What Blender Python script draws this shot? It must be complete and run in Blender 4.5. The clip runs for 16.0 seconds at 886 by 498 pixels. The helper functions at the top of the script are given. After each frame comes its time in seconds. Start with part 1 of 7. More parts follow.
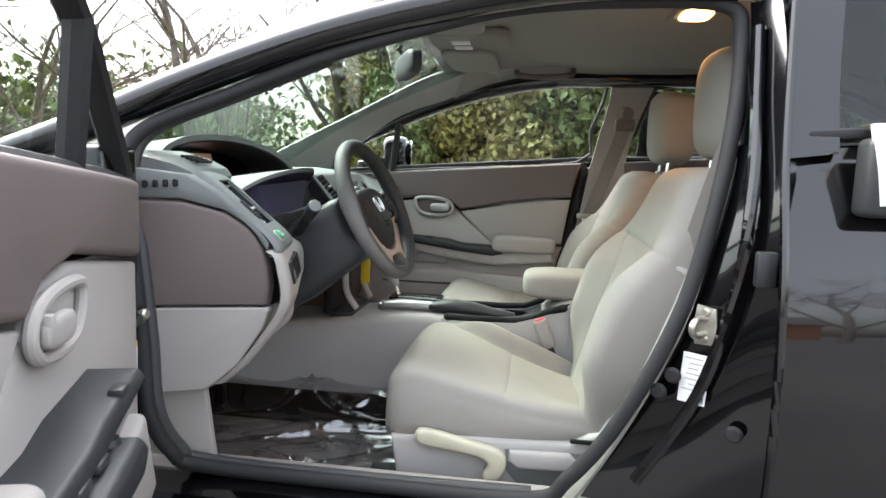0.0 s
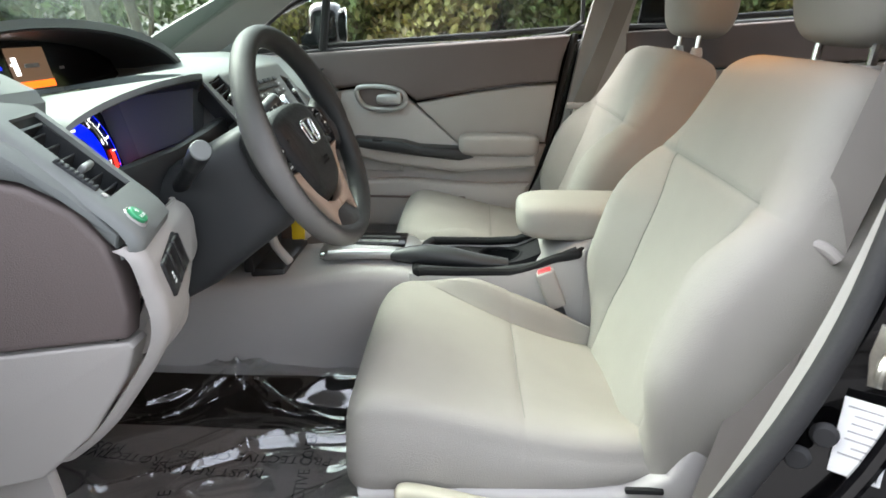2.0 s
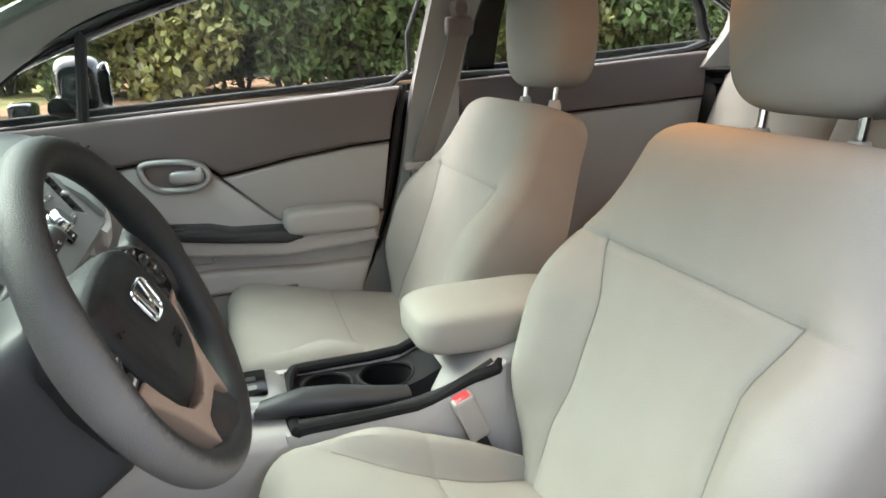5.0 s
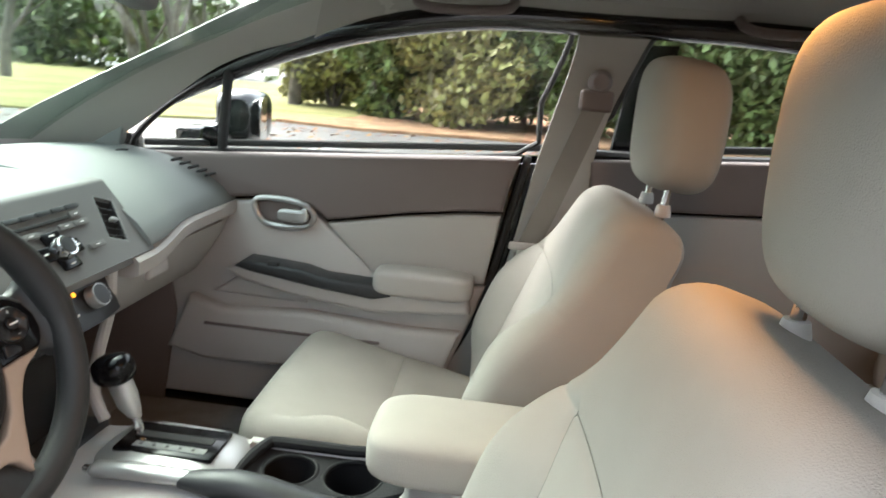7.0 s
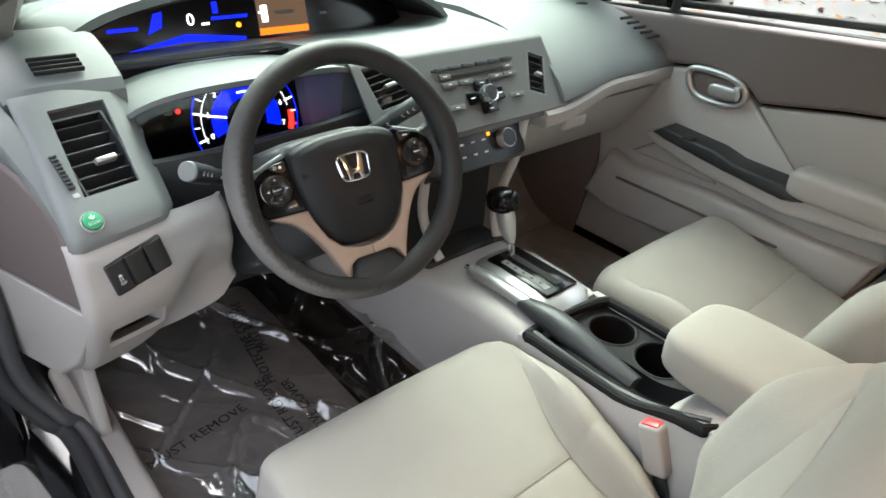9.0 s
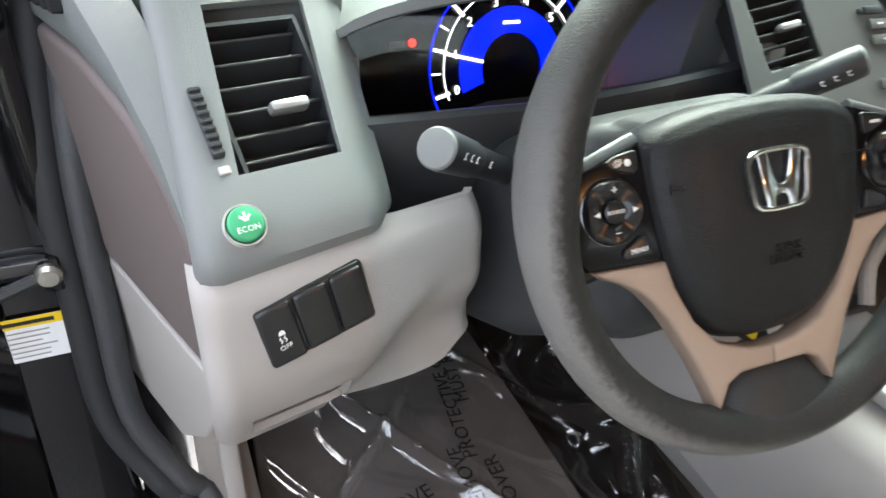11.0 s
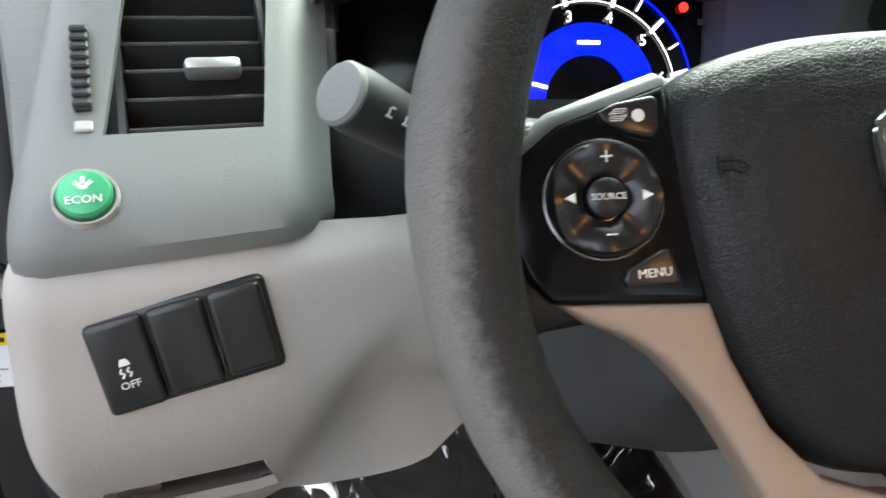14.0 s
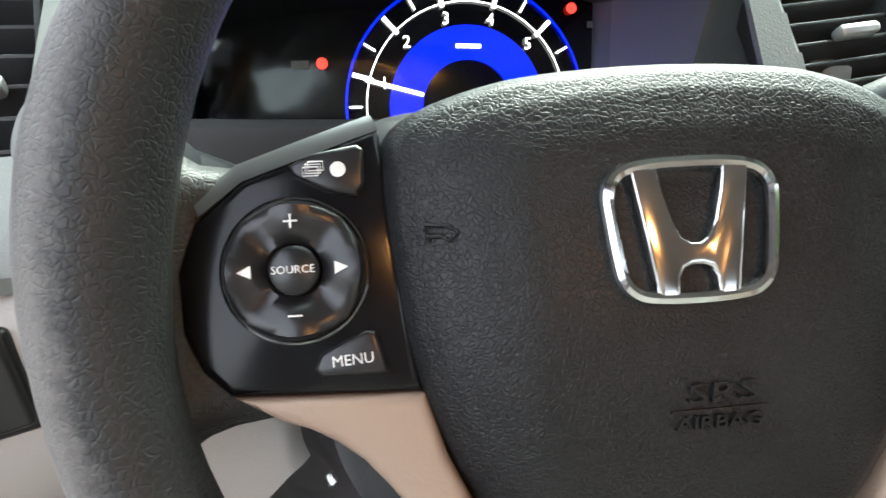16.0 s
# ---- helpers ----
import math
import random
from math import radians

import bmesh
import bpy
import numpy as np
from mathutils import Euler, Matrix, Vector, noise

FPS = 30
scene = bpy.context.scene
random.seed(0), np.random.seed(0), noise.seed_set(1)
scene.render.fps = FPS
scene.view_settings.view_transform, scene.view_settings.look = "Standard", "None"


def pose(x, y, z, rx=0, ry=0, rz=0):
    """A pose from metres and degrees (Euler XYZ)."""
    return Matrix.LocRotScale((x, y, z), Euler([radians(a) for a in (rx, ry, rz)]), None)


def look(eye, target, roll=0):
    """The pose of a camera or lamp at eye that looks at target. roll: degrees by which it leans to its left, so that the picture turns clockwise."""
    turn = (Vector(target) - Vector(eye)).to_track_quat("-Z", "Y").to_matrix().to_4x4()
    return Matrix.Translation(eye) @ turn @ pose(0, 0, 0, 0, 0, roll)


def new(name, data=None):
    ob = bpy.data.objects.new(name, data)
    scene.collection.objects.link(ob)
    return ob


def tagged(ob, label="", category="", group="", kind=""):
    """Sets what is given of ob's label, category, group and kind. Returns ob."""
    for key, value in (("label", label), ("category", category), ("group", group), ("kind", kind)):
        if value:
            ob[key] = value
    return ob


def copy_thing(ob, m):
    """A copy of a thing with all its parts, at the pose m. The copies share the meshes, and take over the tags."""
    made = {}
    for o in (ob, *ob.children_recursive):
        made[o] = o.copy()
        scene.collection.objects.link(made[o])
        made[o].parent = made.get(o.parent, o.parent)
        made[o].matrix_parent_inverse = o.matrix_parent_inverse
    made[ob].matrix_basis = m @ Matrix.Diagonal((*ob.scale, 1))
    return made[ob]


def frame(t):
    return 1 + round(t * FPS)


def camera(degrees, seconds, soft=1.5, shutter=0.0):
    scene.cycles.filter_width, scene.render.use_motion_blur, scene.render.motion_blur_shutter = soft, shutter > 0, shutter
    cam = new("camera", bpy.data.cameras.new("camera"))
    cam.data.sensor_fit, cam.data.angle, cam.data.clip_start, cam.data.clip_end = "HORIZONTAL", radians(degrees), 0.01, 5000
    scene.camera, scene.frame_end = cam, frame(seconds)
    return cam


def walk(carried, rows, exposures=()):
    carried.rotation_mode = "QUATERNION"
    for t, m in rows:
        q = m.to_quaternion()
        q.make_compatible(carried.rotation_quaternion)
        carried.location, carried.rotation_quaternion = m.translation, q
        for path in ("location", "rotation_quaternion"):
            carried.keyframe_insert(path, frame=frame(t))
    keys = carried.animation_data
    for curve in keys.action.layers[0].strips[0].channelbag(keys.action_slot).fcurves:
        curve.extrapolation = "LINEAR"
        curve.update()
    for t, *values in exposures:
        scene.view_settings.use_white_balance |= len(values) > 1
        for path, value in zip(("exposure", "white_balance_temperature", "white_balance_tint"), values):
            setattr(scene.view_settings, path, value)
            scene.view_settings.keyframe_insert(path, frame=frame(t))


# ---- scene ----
cam = camera(68.0, 16.0, soft=1.5, shutter=0.25)
PATH = [
    (0, (0.37, -1.842, 0.874), (0.099, 0.124, 0.627), 2.0),
    (0.5, (0.332, -1.711, 0.884), (0.097, 0.255, 0.605), 2.1),
    (1, (0.316, -1.538, 0.901), (0.117, 0.42, 0.545), 2.0),
    (1.5, (0.312, -1.386, 0.945), (0.187, 0.549, 0.457), 1.6),
    (2, (0.246, -1.322, 0.933), (0.175, 0.568, 0.284), 0.5),
    (2.5, (0.162, -1.296, 0.941), (0.176, 0.535, 0.137), -0.5),
    (3, (0.107, -1.261, 0.955), (0.239, 0.514, 0.044), -1.3),
    (3.5, (0.068, -1.184, 0.963), (0.351, 0.563, 0.03), -1.6),
    (4, (0.074, -1.075, 0.977), (0.523, 0.671, 0.111), -1.6),
    (4.5, (0.083, -1.001, 0.993), (0.651, 0.768, 0.253), -1.4),
    (4.7, (0.082, -0.988, 0.989), (0.693, 0.797, 0.325), -0.8),
    (6.8, (0.439, -0.864, 1.049), (0.45, 1.093, 0.634), 4.3),
    (7, (0.495, -0.849, 1.056), (0.334, 1.083, 0.566), 5.0),
    (7.5, (0.605, -0.824, 1.09), (0.052, 0.973, 0.406), 6.4),
    (8, (0.664, -0.819, 1.126), (-0.215, 0.746, 0.244), 6.3),
    (8.5, (0.68, -0.821, 1.144), (-0.42, 0.524, 0.153), 5.2),
    (8.7, (0.686, -0.823, 1.146), (-0.487, 0.445, 0.139), 4.8),
    (10.8, (0.279, -0.704, 0.973), (-1.161, 0.112, -0.15), 4.7),
    (11, (0.245, -0.703, 0.953), (-1.241, 0.039, -0.161), 4.4),
    (11.5, (0.196, -0.681, 0.9), (-1.345, -0.078, -0.223), 3.3),
    (12, (0.162, -0.683, 0.842), (-1.476, -0.291, -0.237), 0.4),
    (12.5, (0.14, -0.677, 0.805), (-1.605, -0.44, -0.142), -1.6),
    (13, (0.143, -0.629, 0.812), (-1.606, -0.396, -0.128), 0.3),
    (13.5, (0.172, -0.603, 0.827), (-1.596, -0.272, -0.048), 1.4),
    (14, (0.181, -0.558, 0.838), (-1.61, -0.229, 0.011), 2.2),
    (14.5, (0.181, -0.514, 0.853), (-1.573, -0.163, -0.041), 1.9),
    (15, (0.172, -0.494, 0.856), (-1.584, -0.099, -0.016), 2.6),
    (15.5, (0.156, -0.488, 0.853), (-1.607, -0.12, -0.018), 2.2),
    (16, (0.154, -0.466, 0.85), (-1.609, -0.085, -0.014), 2.7),
]
walk(cam, [(t, look(eye, target, roll)) for t, eye, target, roll in PATH],
     exposures=[(0.0, 2.3), (1.5, 2.42), (3.0, 2.40), (4.5, 2.3), (7.0, 2.62), (8.5, 2.38), (11.0, 2.8), (13.0, 2.75), (14.0, 2.63), (15.0, 2.9), (16.0, 3.12)])

# ---------------------------------------------------------------- daylight
SUN_EL, SUN_AZ = radians(48), radians(300)
world = bpy.data.worlds.new("overcast_sky")
scene.world = world
world.use_nodes = True
wn, wl = world.node_tree.nodes, world.node_tree.links
wn.clear()
sky = wn.new("ShaderNodeTexSky")
sky.sky_type = "NISHITA"
sky.sun_disc = False
sky.sun_elevation, sky.sun_rotation = SUN_EL, SUN_AZ
sky.dust_density, sky.air_density, sky.ozone_density = 4.0, 1.0, 0.6
grey = wn.new("ShaderNodeHueSaturation")
grey.inputs["Saturation"].default_value = 0.34
back = wn.new("ShaderNodeBackground")
back.inputs["Strength"].default_value = 0.15
wout = wn.new("ShaderNodeOutputWorld")
wl.new(sky.outputs[0], grey.inputs["Color"])
# an overcast sky is brightest overhead
wco = wn.new("ShaderNodeTexCoord")
wsep = wn.new("ShaderNodeSeparateXYZ")
wramp = wn.new("ShaderNodeMapRange")
wramp.inputs["To Min"].default_value, wramp.inputs["To Max"].default_value = 0.80, 2.0
wmul = wn.new("ShaderNodeVectorMath")
wmul.operation = "SCALE"
wl.new(wco.outputs["Generated"], wsep.inputs[0])
wl.new(wsep.outputs["Z"], wramp.inputs["Value"])
wl.new(wramp.outputs[0], wmul.inputs["Scale"])
wl.new(grey.outputs[0], wmul.inputs[0])
wl.new(wmul.outputs[0], back.inputs["Color"])
wl.new(back.outputs[0], wout.inputs["Surface"])

sun_data = bpy.data.lights.new("sun", "SUN")
sun_data.energy, sun_data.angle, sun_data.color = 0.40, radians(35), (1.0, 0.985, 0.96)
sun = new("sun", sun_data)
sun.matrix_world = look((0, 0, 30), (-30 * math.sin(SUN_AZ) / math.tan(SUN_EL), -30 * math.cos(SUN_AZ) / math.tan(SUN_EL), 0))


# ---------------------------------------------------------------- materials
def material(name, color, rough=0.6, metal=0.0, grain=0.0, grain_size=0.002, blotch=0.0, blotch_size=0.15, coat=0.0, spec=0.5,
             emit=None, emit_strength=1.0, island=0.0, rand=0.0):
    """A surface with fine relief (grain, metres) and tone that varies at a broad scale (blotch) and at the grain's scale."""
    m = bpy.data.materials.new(name)
    m.use_nodes = True
    n, l = m.node_tree.nodes, m.node_tree.links
    b = n["Principled BSDF"]
    b.inputs["Roughness"].default_value = rough
    b.inputs["Metallic"].default_value = metal
    b.inputs["Specular IOR Level"].default_value = spec
    b.inputs["Coat Weight"].default_value = coat
    b.inputs["Coat Roughness"].default_value = 0.03
    b.inputs["Base Color"].default_value = (*color, 1)
    if emit:
        b.inputs["Emission Color"].default_value = (*emit, 1)
        b.inputs["Emission Strength"].default_value = emit_strength
    co = n.new("ShaderNodeTexCoord")
    last = None
    if blotch > 0 or island > 0 or rand > 0:
        hsv = n.new("ShaderNodeHueSaturation")
        hsv.inputs["Color"].default_value = (*color, 1)
        big = n.new("ShaderNodeTexNoise")
        big.inputs["Scale"].default_value = 1 / blotch_size
        big.inputs["Detail"].default_value = 5
        l.new(co.outputs["Object"], big.inputs["Vector"])
        mr = n.new("ShaderNodeMapRange")
        mr.inputs["From Min"].default_value, mr.inputs["From Max"].default_value = 0.3, 0.7
        mr.inputs["To Min"].default_value, mr.inputs["To Max"].default_value = 1 - blotch, 1 + blotch
        l.new(big.outputs["Fac"], mr.inputs["Value"])
        value = mr.outputs[0]
        if island > 0 or rand > 0:
            if island > 0:
                src = n.new("ShaderNodeNewGeometry").outputs["Random Per Island"]
            else:
                src = n.new("ShaderNodeObjectInfo").outputs["Random"]
            mi = n.new("ShaderNodeMapRange")
            a = max(island, rand)
            mi.inputs["To Min"].default_value, mi.inputs["To Max"].default_value = 1 - a, 1 + a
            l.new(src, mi.inputs["Value"])
            mul = n.new("ShaderNodeMath")
            mul.operation = "MULTIPLY"
            l.new(value, mul.inputs[0])
            l.new(mi.outputs[0], mul.inputs[1])
            value = mul.outputs[0]
            hue = n.new("ShaderNodeMapRange")
            hue.inputs["To Min"].default_value, hue.inputs["To Max"].default_value = 0.5 - 0.05 * a, 0.5 + 0.05 * a
            l.new(src, hue.inputs["Value"])
            l.new(hue.outputs[0], hsv.inputs["Hue"])
        l.new(value, hsv.inputs["Value"])
        l.new(hsv.outputs[0], b.inputs["Base Color"])
        rr = n.new("ShaderNodeMapRange")
        rr.inputs["To Min"].default_value, rr.inputs["To Max"].default_value = max(0.02, rough * 0.85), min(1, rough * 1.12)
        l.new(big.outputs["Fac"], rr.inputs["Value"])
        l.new(rr.outputs[0], b.inputs["Roughness"])
    if grain > 0:
        fine = n.new("ShaderNodeTexNoise")
        fine.inputs["Scale"].default_value = 1 / grain_size
        fine.inputs["Detail"].default_value = 3
        l.new(co.outputs["Object"], fine.inputs["Vector"])
        bump = n.new("ShaderNodeBump")
        bump.inputs["Strength"].default_value = 1.0
        bump.inputs["Distance"].default_value = grain
        l.new(fine.outputs["Fac"], bump.inputs["Height"])
        l.new(bump.outputs[0], b.inputs["Normal"])
    return m


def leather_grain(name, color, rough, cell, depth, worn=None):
    """Moulded plastic with a creased leather grain; worn: the paler tone of the left outer side, for wear and door
    light together.
    """
    m = material(name, color, rough, blotch=0.06, blotch_size=0.05)
    n, l = m.node_tree.nodes, m.node_tree.links
    b = n["Principled BSDF"]
    co = n.new("ShaderNodeTexCoord")
    warp = n.new("ShaderNodeTexNoise")
    warp.inputs["Scale"].default_value = 0.5 / cell
    shift = n.new("ShaderNodeVectorMath")
    shift.operation = "MULTIPLY_ADD"
    shift.inputs[1].default_value = (cell * 1.6,) * 3
    l.new(co.outputs["Object"], warp.inputs["Vector"])
    l.new(warp.outputs["Color"], shift.inputs[0])
    l.new(co.outputs["Object"], shift.inputs[2])
    v = n.new("ShaderNodeTexVoronoi")
    v.feature = "DISTANCE_TO_EDGE"
    v.inputs["Scale"].default_value = 1 / cell
    l.new(shift.outputs[0], v.inputs["Vector"])
    crease = n.new("ShaderNodeMapRange")
    crease.interpolation_type = "SMOOTHSTEP"
    crease.inputs["From Max"].default_value = 0.22
    l.new(v.outputs["Distance"], crease.inputs["Value"])
    bump = n.new("ShaderNodeBump")
    bump.inputs["Strength"].default_value = 1.0
    bump.inputs["Distance"].default_value = depth
    l.new(crease.outputs[0], bump.inputs["Height"])
    l.new(bump.outputs[0], b.inputs["Normal"])
    # paler left outer side: wear, with light from the open door painted in
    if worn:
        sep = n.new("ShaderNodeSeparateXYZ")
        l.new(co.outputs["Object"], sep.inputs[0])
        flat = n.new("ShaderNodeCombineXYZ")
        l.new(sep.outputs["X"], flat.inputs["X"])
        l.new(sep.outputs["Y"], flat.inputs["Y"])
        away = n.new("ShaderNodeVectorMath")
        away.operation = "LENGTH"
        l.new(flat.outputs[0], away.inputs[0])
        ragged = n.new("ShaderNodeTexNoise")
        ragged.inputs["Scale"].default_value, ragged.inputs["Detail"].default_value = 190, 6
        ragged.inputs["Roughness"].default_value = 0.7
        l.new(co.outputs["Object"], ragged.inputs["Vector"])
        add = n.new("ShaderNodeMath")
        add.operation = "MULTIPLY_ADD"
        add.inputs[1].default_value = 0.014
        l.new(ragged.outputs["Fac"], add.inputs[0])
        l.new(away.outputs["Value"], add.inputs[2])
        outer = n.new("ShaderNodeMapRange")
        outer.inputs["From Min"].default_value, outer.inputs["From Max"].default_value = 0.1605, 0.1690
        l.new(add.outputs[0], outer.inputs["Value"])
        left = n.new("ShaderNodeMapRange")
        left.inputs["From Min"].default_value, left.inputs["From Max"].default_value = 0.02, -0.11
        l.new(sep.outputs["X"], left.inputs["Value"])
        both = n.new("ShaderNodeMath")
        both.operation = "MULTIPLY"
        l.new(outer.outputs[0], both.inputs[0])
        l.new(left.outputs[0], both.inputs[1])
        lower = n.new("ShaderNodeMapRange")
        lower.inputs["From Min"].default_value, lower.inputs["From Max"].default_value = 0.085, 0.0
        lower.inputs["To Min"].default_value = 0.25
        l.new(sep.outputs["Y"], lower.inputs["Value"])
        rubbed_lit = n.new("ShaderNodeMath")
        rubbed_lit.operation = "MULTIPLY"
        l.new(both.outputs[0], rubbed_lit.inputs[0])
        l.new(lower.outputs[0], rubbed_lit.inputs[1])
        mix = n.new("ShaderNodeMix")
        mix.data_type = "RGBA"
        l.new(rubbed_lit.outputs[0], mix.inputs["Factor"])
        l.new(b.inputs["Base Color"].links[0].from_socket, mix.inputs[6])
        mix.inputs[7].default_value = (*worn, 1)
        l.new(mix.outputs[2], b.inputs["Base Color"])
    return m


def glass_material(name, tint, ior=1.5, rough=0.0):
    m = bpy.data.materials.new(name)
    m.use_nodes = True
    n, l = m.node_tree.nodes, m.node_tree.links
    n.clear()
    tr = n.new("ShaderNodeBsdfTransparent")
    tr.inputs[0].default_value = (*tint, 1)
    gl = n.new("ShaderNodeBsdfGlossy")
    gl.inputs["Roughness"].default_value = rough
    fr = n.new("ShaderNodeLayerWeight")
    fr.inputs["Blend"].default_value = 0.5
    power = n.new("ShaderNodeMath")
    power.operation = "POWER"
    power.inputs[1].default_value = 4.0
    l.new(fr.outputs["Facing"], power.inputs[0])
    gloss = n.new("ShaderNodeMath")
    gloss.operation = "MULTIPLY_ADD"
    r0 = ((ior - 1) / (ior + 1)) ** 2
    gloss.inputs[1].default_value, gloss.inputs[2].default_value = 0.6, r0
    l.new(power.outputs[0], gloss.inputs[0])
    mix = n.new("ShaderNodeMixShader")
    out = n.new("ShaderNodeOutputMaterial")
    l.new(gloss.outputs[0], mix.inputs[0])
    l.new(tr.outputs[0], mix.inputs[1])
    l.new(gl.outputs[0], mix.inputs[2])
    l.new(mix.outputs[0], out.inputs[0])
    return m


FABRIC = material("seat_fabric", (0.316, 0.299, 0.272), 0.95, grain=0.0008, grain_size=0.0016, blotch=0.035, blotch_size=0.09, spec=0.12)
SEAM = material("seam_thread", (0.25, 0.242, 0.222), 0.95, grain=0.0004, grain_size=0.0012, spec=0.1)
BEIGE = material("beige_plastic", (0.355, 0.332, 0.310), 0.55, grain=0.00025, grain_size=0.0012, blotch=0.03, blotch_size=0.2)
GREY = material("grey_plastic", (0.168, 0.177, 0.172), 0.5, grain=0.0002, grain_size=0.0011, blotch=0.03, blotch_size=0.2)
PADGREY = material("dash_pad_grey", (0.150, 0.161, 0.156), 0.6, grain=0.0004, grain_size=0.0016, blotch=0.04, blotch_size=0.2)
CONSOLE = material("console_beige_grey", (0.41, 0.395, 0.38), 0.6, grain=0.0003, grain_size=0.0014, blotch=0.04, blotch_size=0.2)
MIDGREY = material("console_grey", (0.43, 0.412, 0.395), 0.6, grain=0.0003, grain_size=0.0014, blotch=0.04, blotch_size=0.2)
STACKGREY = material("stack_grey", (0.112, 0.111, 0.106), 0.55, grain=0.0003, grain_size=0.0014, blotch=0.04, blotch_size=0.2)
TAUPE = material("taupe_plastic", (0.136, 0.109, 0.103), 0.6, grain=0.0004, grain_size=0.0016, blotch=0.05, blotch_size=0.2)
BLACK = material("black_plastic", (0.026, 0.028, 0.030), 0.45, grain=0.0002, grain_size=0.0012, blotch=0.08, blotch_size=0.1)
WHEEL = leather_grain("wheel_rim_plastic", (0.021, 0.022, 0.022), 0.46, 0.0022, 0.00013)
# the pale tone mixes wear with daylight falling on the rim's door side
RIM = leather_grain("worn_lit_rim_plastic", (0.021, 0.022, 0.022), 0.46, 0.0022, 0.00013, worn=(0.155, 0.149, 0.140))
PAD = leather_grain("airbag_cover", (0.0125, 0.0132, 0.0140), 0.38, 0.0016, 0.00012)
COLUMN = material("charcoal_plastic", (0.031, 0.033, 0.0345), 0.5, grain=0.0002, grain_size=0.0012, blotch=0.05, blotch_size=0.1)
# paler than the black panel, to carry the sky's reflection on its bevel
BEVELSHEEN = material("bevel_sheen_grey", (0.10, 0.104, 0.108), 0.28, metal=0.4)
RINGBLACK = material("dark_chrome_ring", (0.16, 0.16, 0.165), 0.18, metal=1.0)
for rim_mat in (RIM, WHEEL):
    rim_mat.node_tree.nodes["Principled BSDF"].inputs["Specular IOR Level"].default_value = 0.32
SWITCHBLACK = material("satin_black_plastic", (0.012, 0.012, 0.013), 0.3, blotch=0.08, blotch_size=0.03)
SPOKE = material("spoke_beige", (0.32, 0.235, 0.180), 0.5, grain=0.0002, grain_size=0.0012, blotch=0.04, blotch_size=0.05)
TRAYBLACK = material("black_tray_plastic", (0.011, 0.011, 0.012), 0.6, grain=0.0002, grain_size=0.0012, blotch=0.08, blotch_size=0.1, spec=0.15)
for m_ in (WHEEL, RIM):
    m_.node_tree.nodes["Principled BSDF"].inputs["Specular IOR Level"].default_value = 0.35
PAD.node_tree.nodes["Principled BSDF"].inputs["Specular IOR Level"].default_value = 0.26
GLOSSBLACK = material("gloss_black_plastic", (0.005, 0.005, 0.006), 0.16, blotch=0.1, blotch_size=0.05, spec=0.25)
# near-black that stands in for the shade inside openings and slots
HOLESHADE = material("hole_shade", (0.006, 0.006, 0.006), 0.8)
PAINT = material("black_car_paint", (0.003, 0.003, 0.0035), 0.12, coat=1.0, blotch=0.1, blotch_size=0.3)
PAINT.node_tree.nodes["Principled BSDF"].inputs["Coat IOR"].default_value = 1.5
PAINT.node_tree.nodes["Principled BSDF"].inputs["Specular IOR Level"].default_value = 0.3
RUBBER = material("rubber_seal", (0.016, 0.016, 0.017), 0.7, grain=0.0004, grain_size=0.004, blotch=0.1)
SEALGREY = material("dark_grey_seal", (0.040, 0.041, 0.043), 0.5, grain=0.0006, grain_size=0.003, blotch=0.05)
CHROME = material("chrome", (0.75, 0.76, 0.77), 0.12, metal=1.0, blotch=0.03, blotch_size=0.03)
SATIN = material("satin_silver", (0.5, 0.5, 0.49), 0.35, metal=0.7, blotch=0.03)
STEEL = material("zinc_steel", (0.55, 0.53, 0.46), 0.38, metal=1.0, blotch=0.15, blotch_size=0.01)
CARPET = material("black_carpet", (0.026, 0.025, 0.024), 0.95, grain=0.002, grain_size=0.004, blotch=0.15, blotch_size=0.05, spec=0.1)
MAT = material("grey_floor_mat", (0.27, 0.255, 0.243), 0.95, grain=0.0015, grain_size=0.003, blotch=0.12, blotch_size=0.05, spec=0.1)
HEADLINER = material("headliner_cloth", (0.27, 0.26, 0.245), 0.95, grain=0.0004, grain_size=0.002, blotch=0.03, spec=0.1)
PILLAR = material("pillar_plastic", (0.30, 0.288, 0.268), 0.6, grain=0.0003, grain_size=0.0015, blotch=0.03)
BELT = material("belt_webbing", (0.16, 0.145, 0.13), 0.7, grain=0.0004, grain_size=0.0012, blotch=0.05)
WHITEINK = material("white_print", (0.75, 0.75, 0.73), 0.6)
GREYINK = material("grey_print", (0.3, 0.3, 0.3), 0.6)
DARKINK = material("dark_print", (0.012, 0.012, 0.012), 0.6)
PAPER = material("white_label", (0.75, 0.75, 0.74), 0.5, blotch=0.03, blotch_size=0.01)
YELLOW = material("yellow_plastic", (0.75, 0.52, 0.01), 0.4, blotch=0.03, blotch_size=0.02)
RED = material("red_plastic", (0.7, 0.05, 0.06), 0.35)
CREAM = material("aged_cream_plastic", (0.56, 0.53, 0.40), 0.4, blotch=0.05, blotch_size=0.05)
ECON = material("green_button", (0.06, 0.36, 0.17), 0.3, metal=0.25)
SCREEN = material("unlit_display", (0.004, 0.004, 0.005), 0.12)
BLUE_GLOW = material("blue_display_light", (0.0, 0.0, 0.05), 0.4, emit=(0.0, 0.01, 1.0), emit_strength=0.44)
WHITE_GLOW = material("white_display_light", (0.3, 0.3, 0.3), 0.4, emit=(1.0, 0.97, 0.95), emit_strength=0.75)
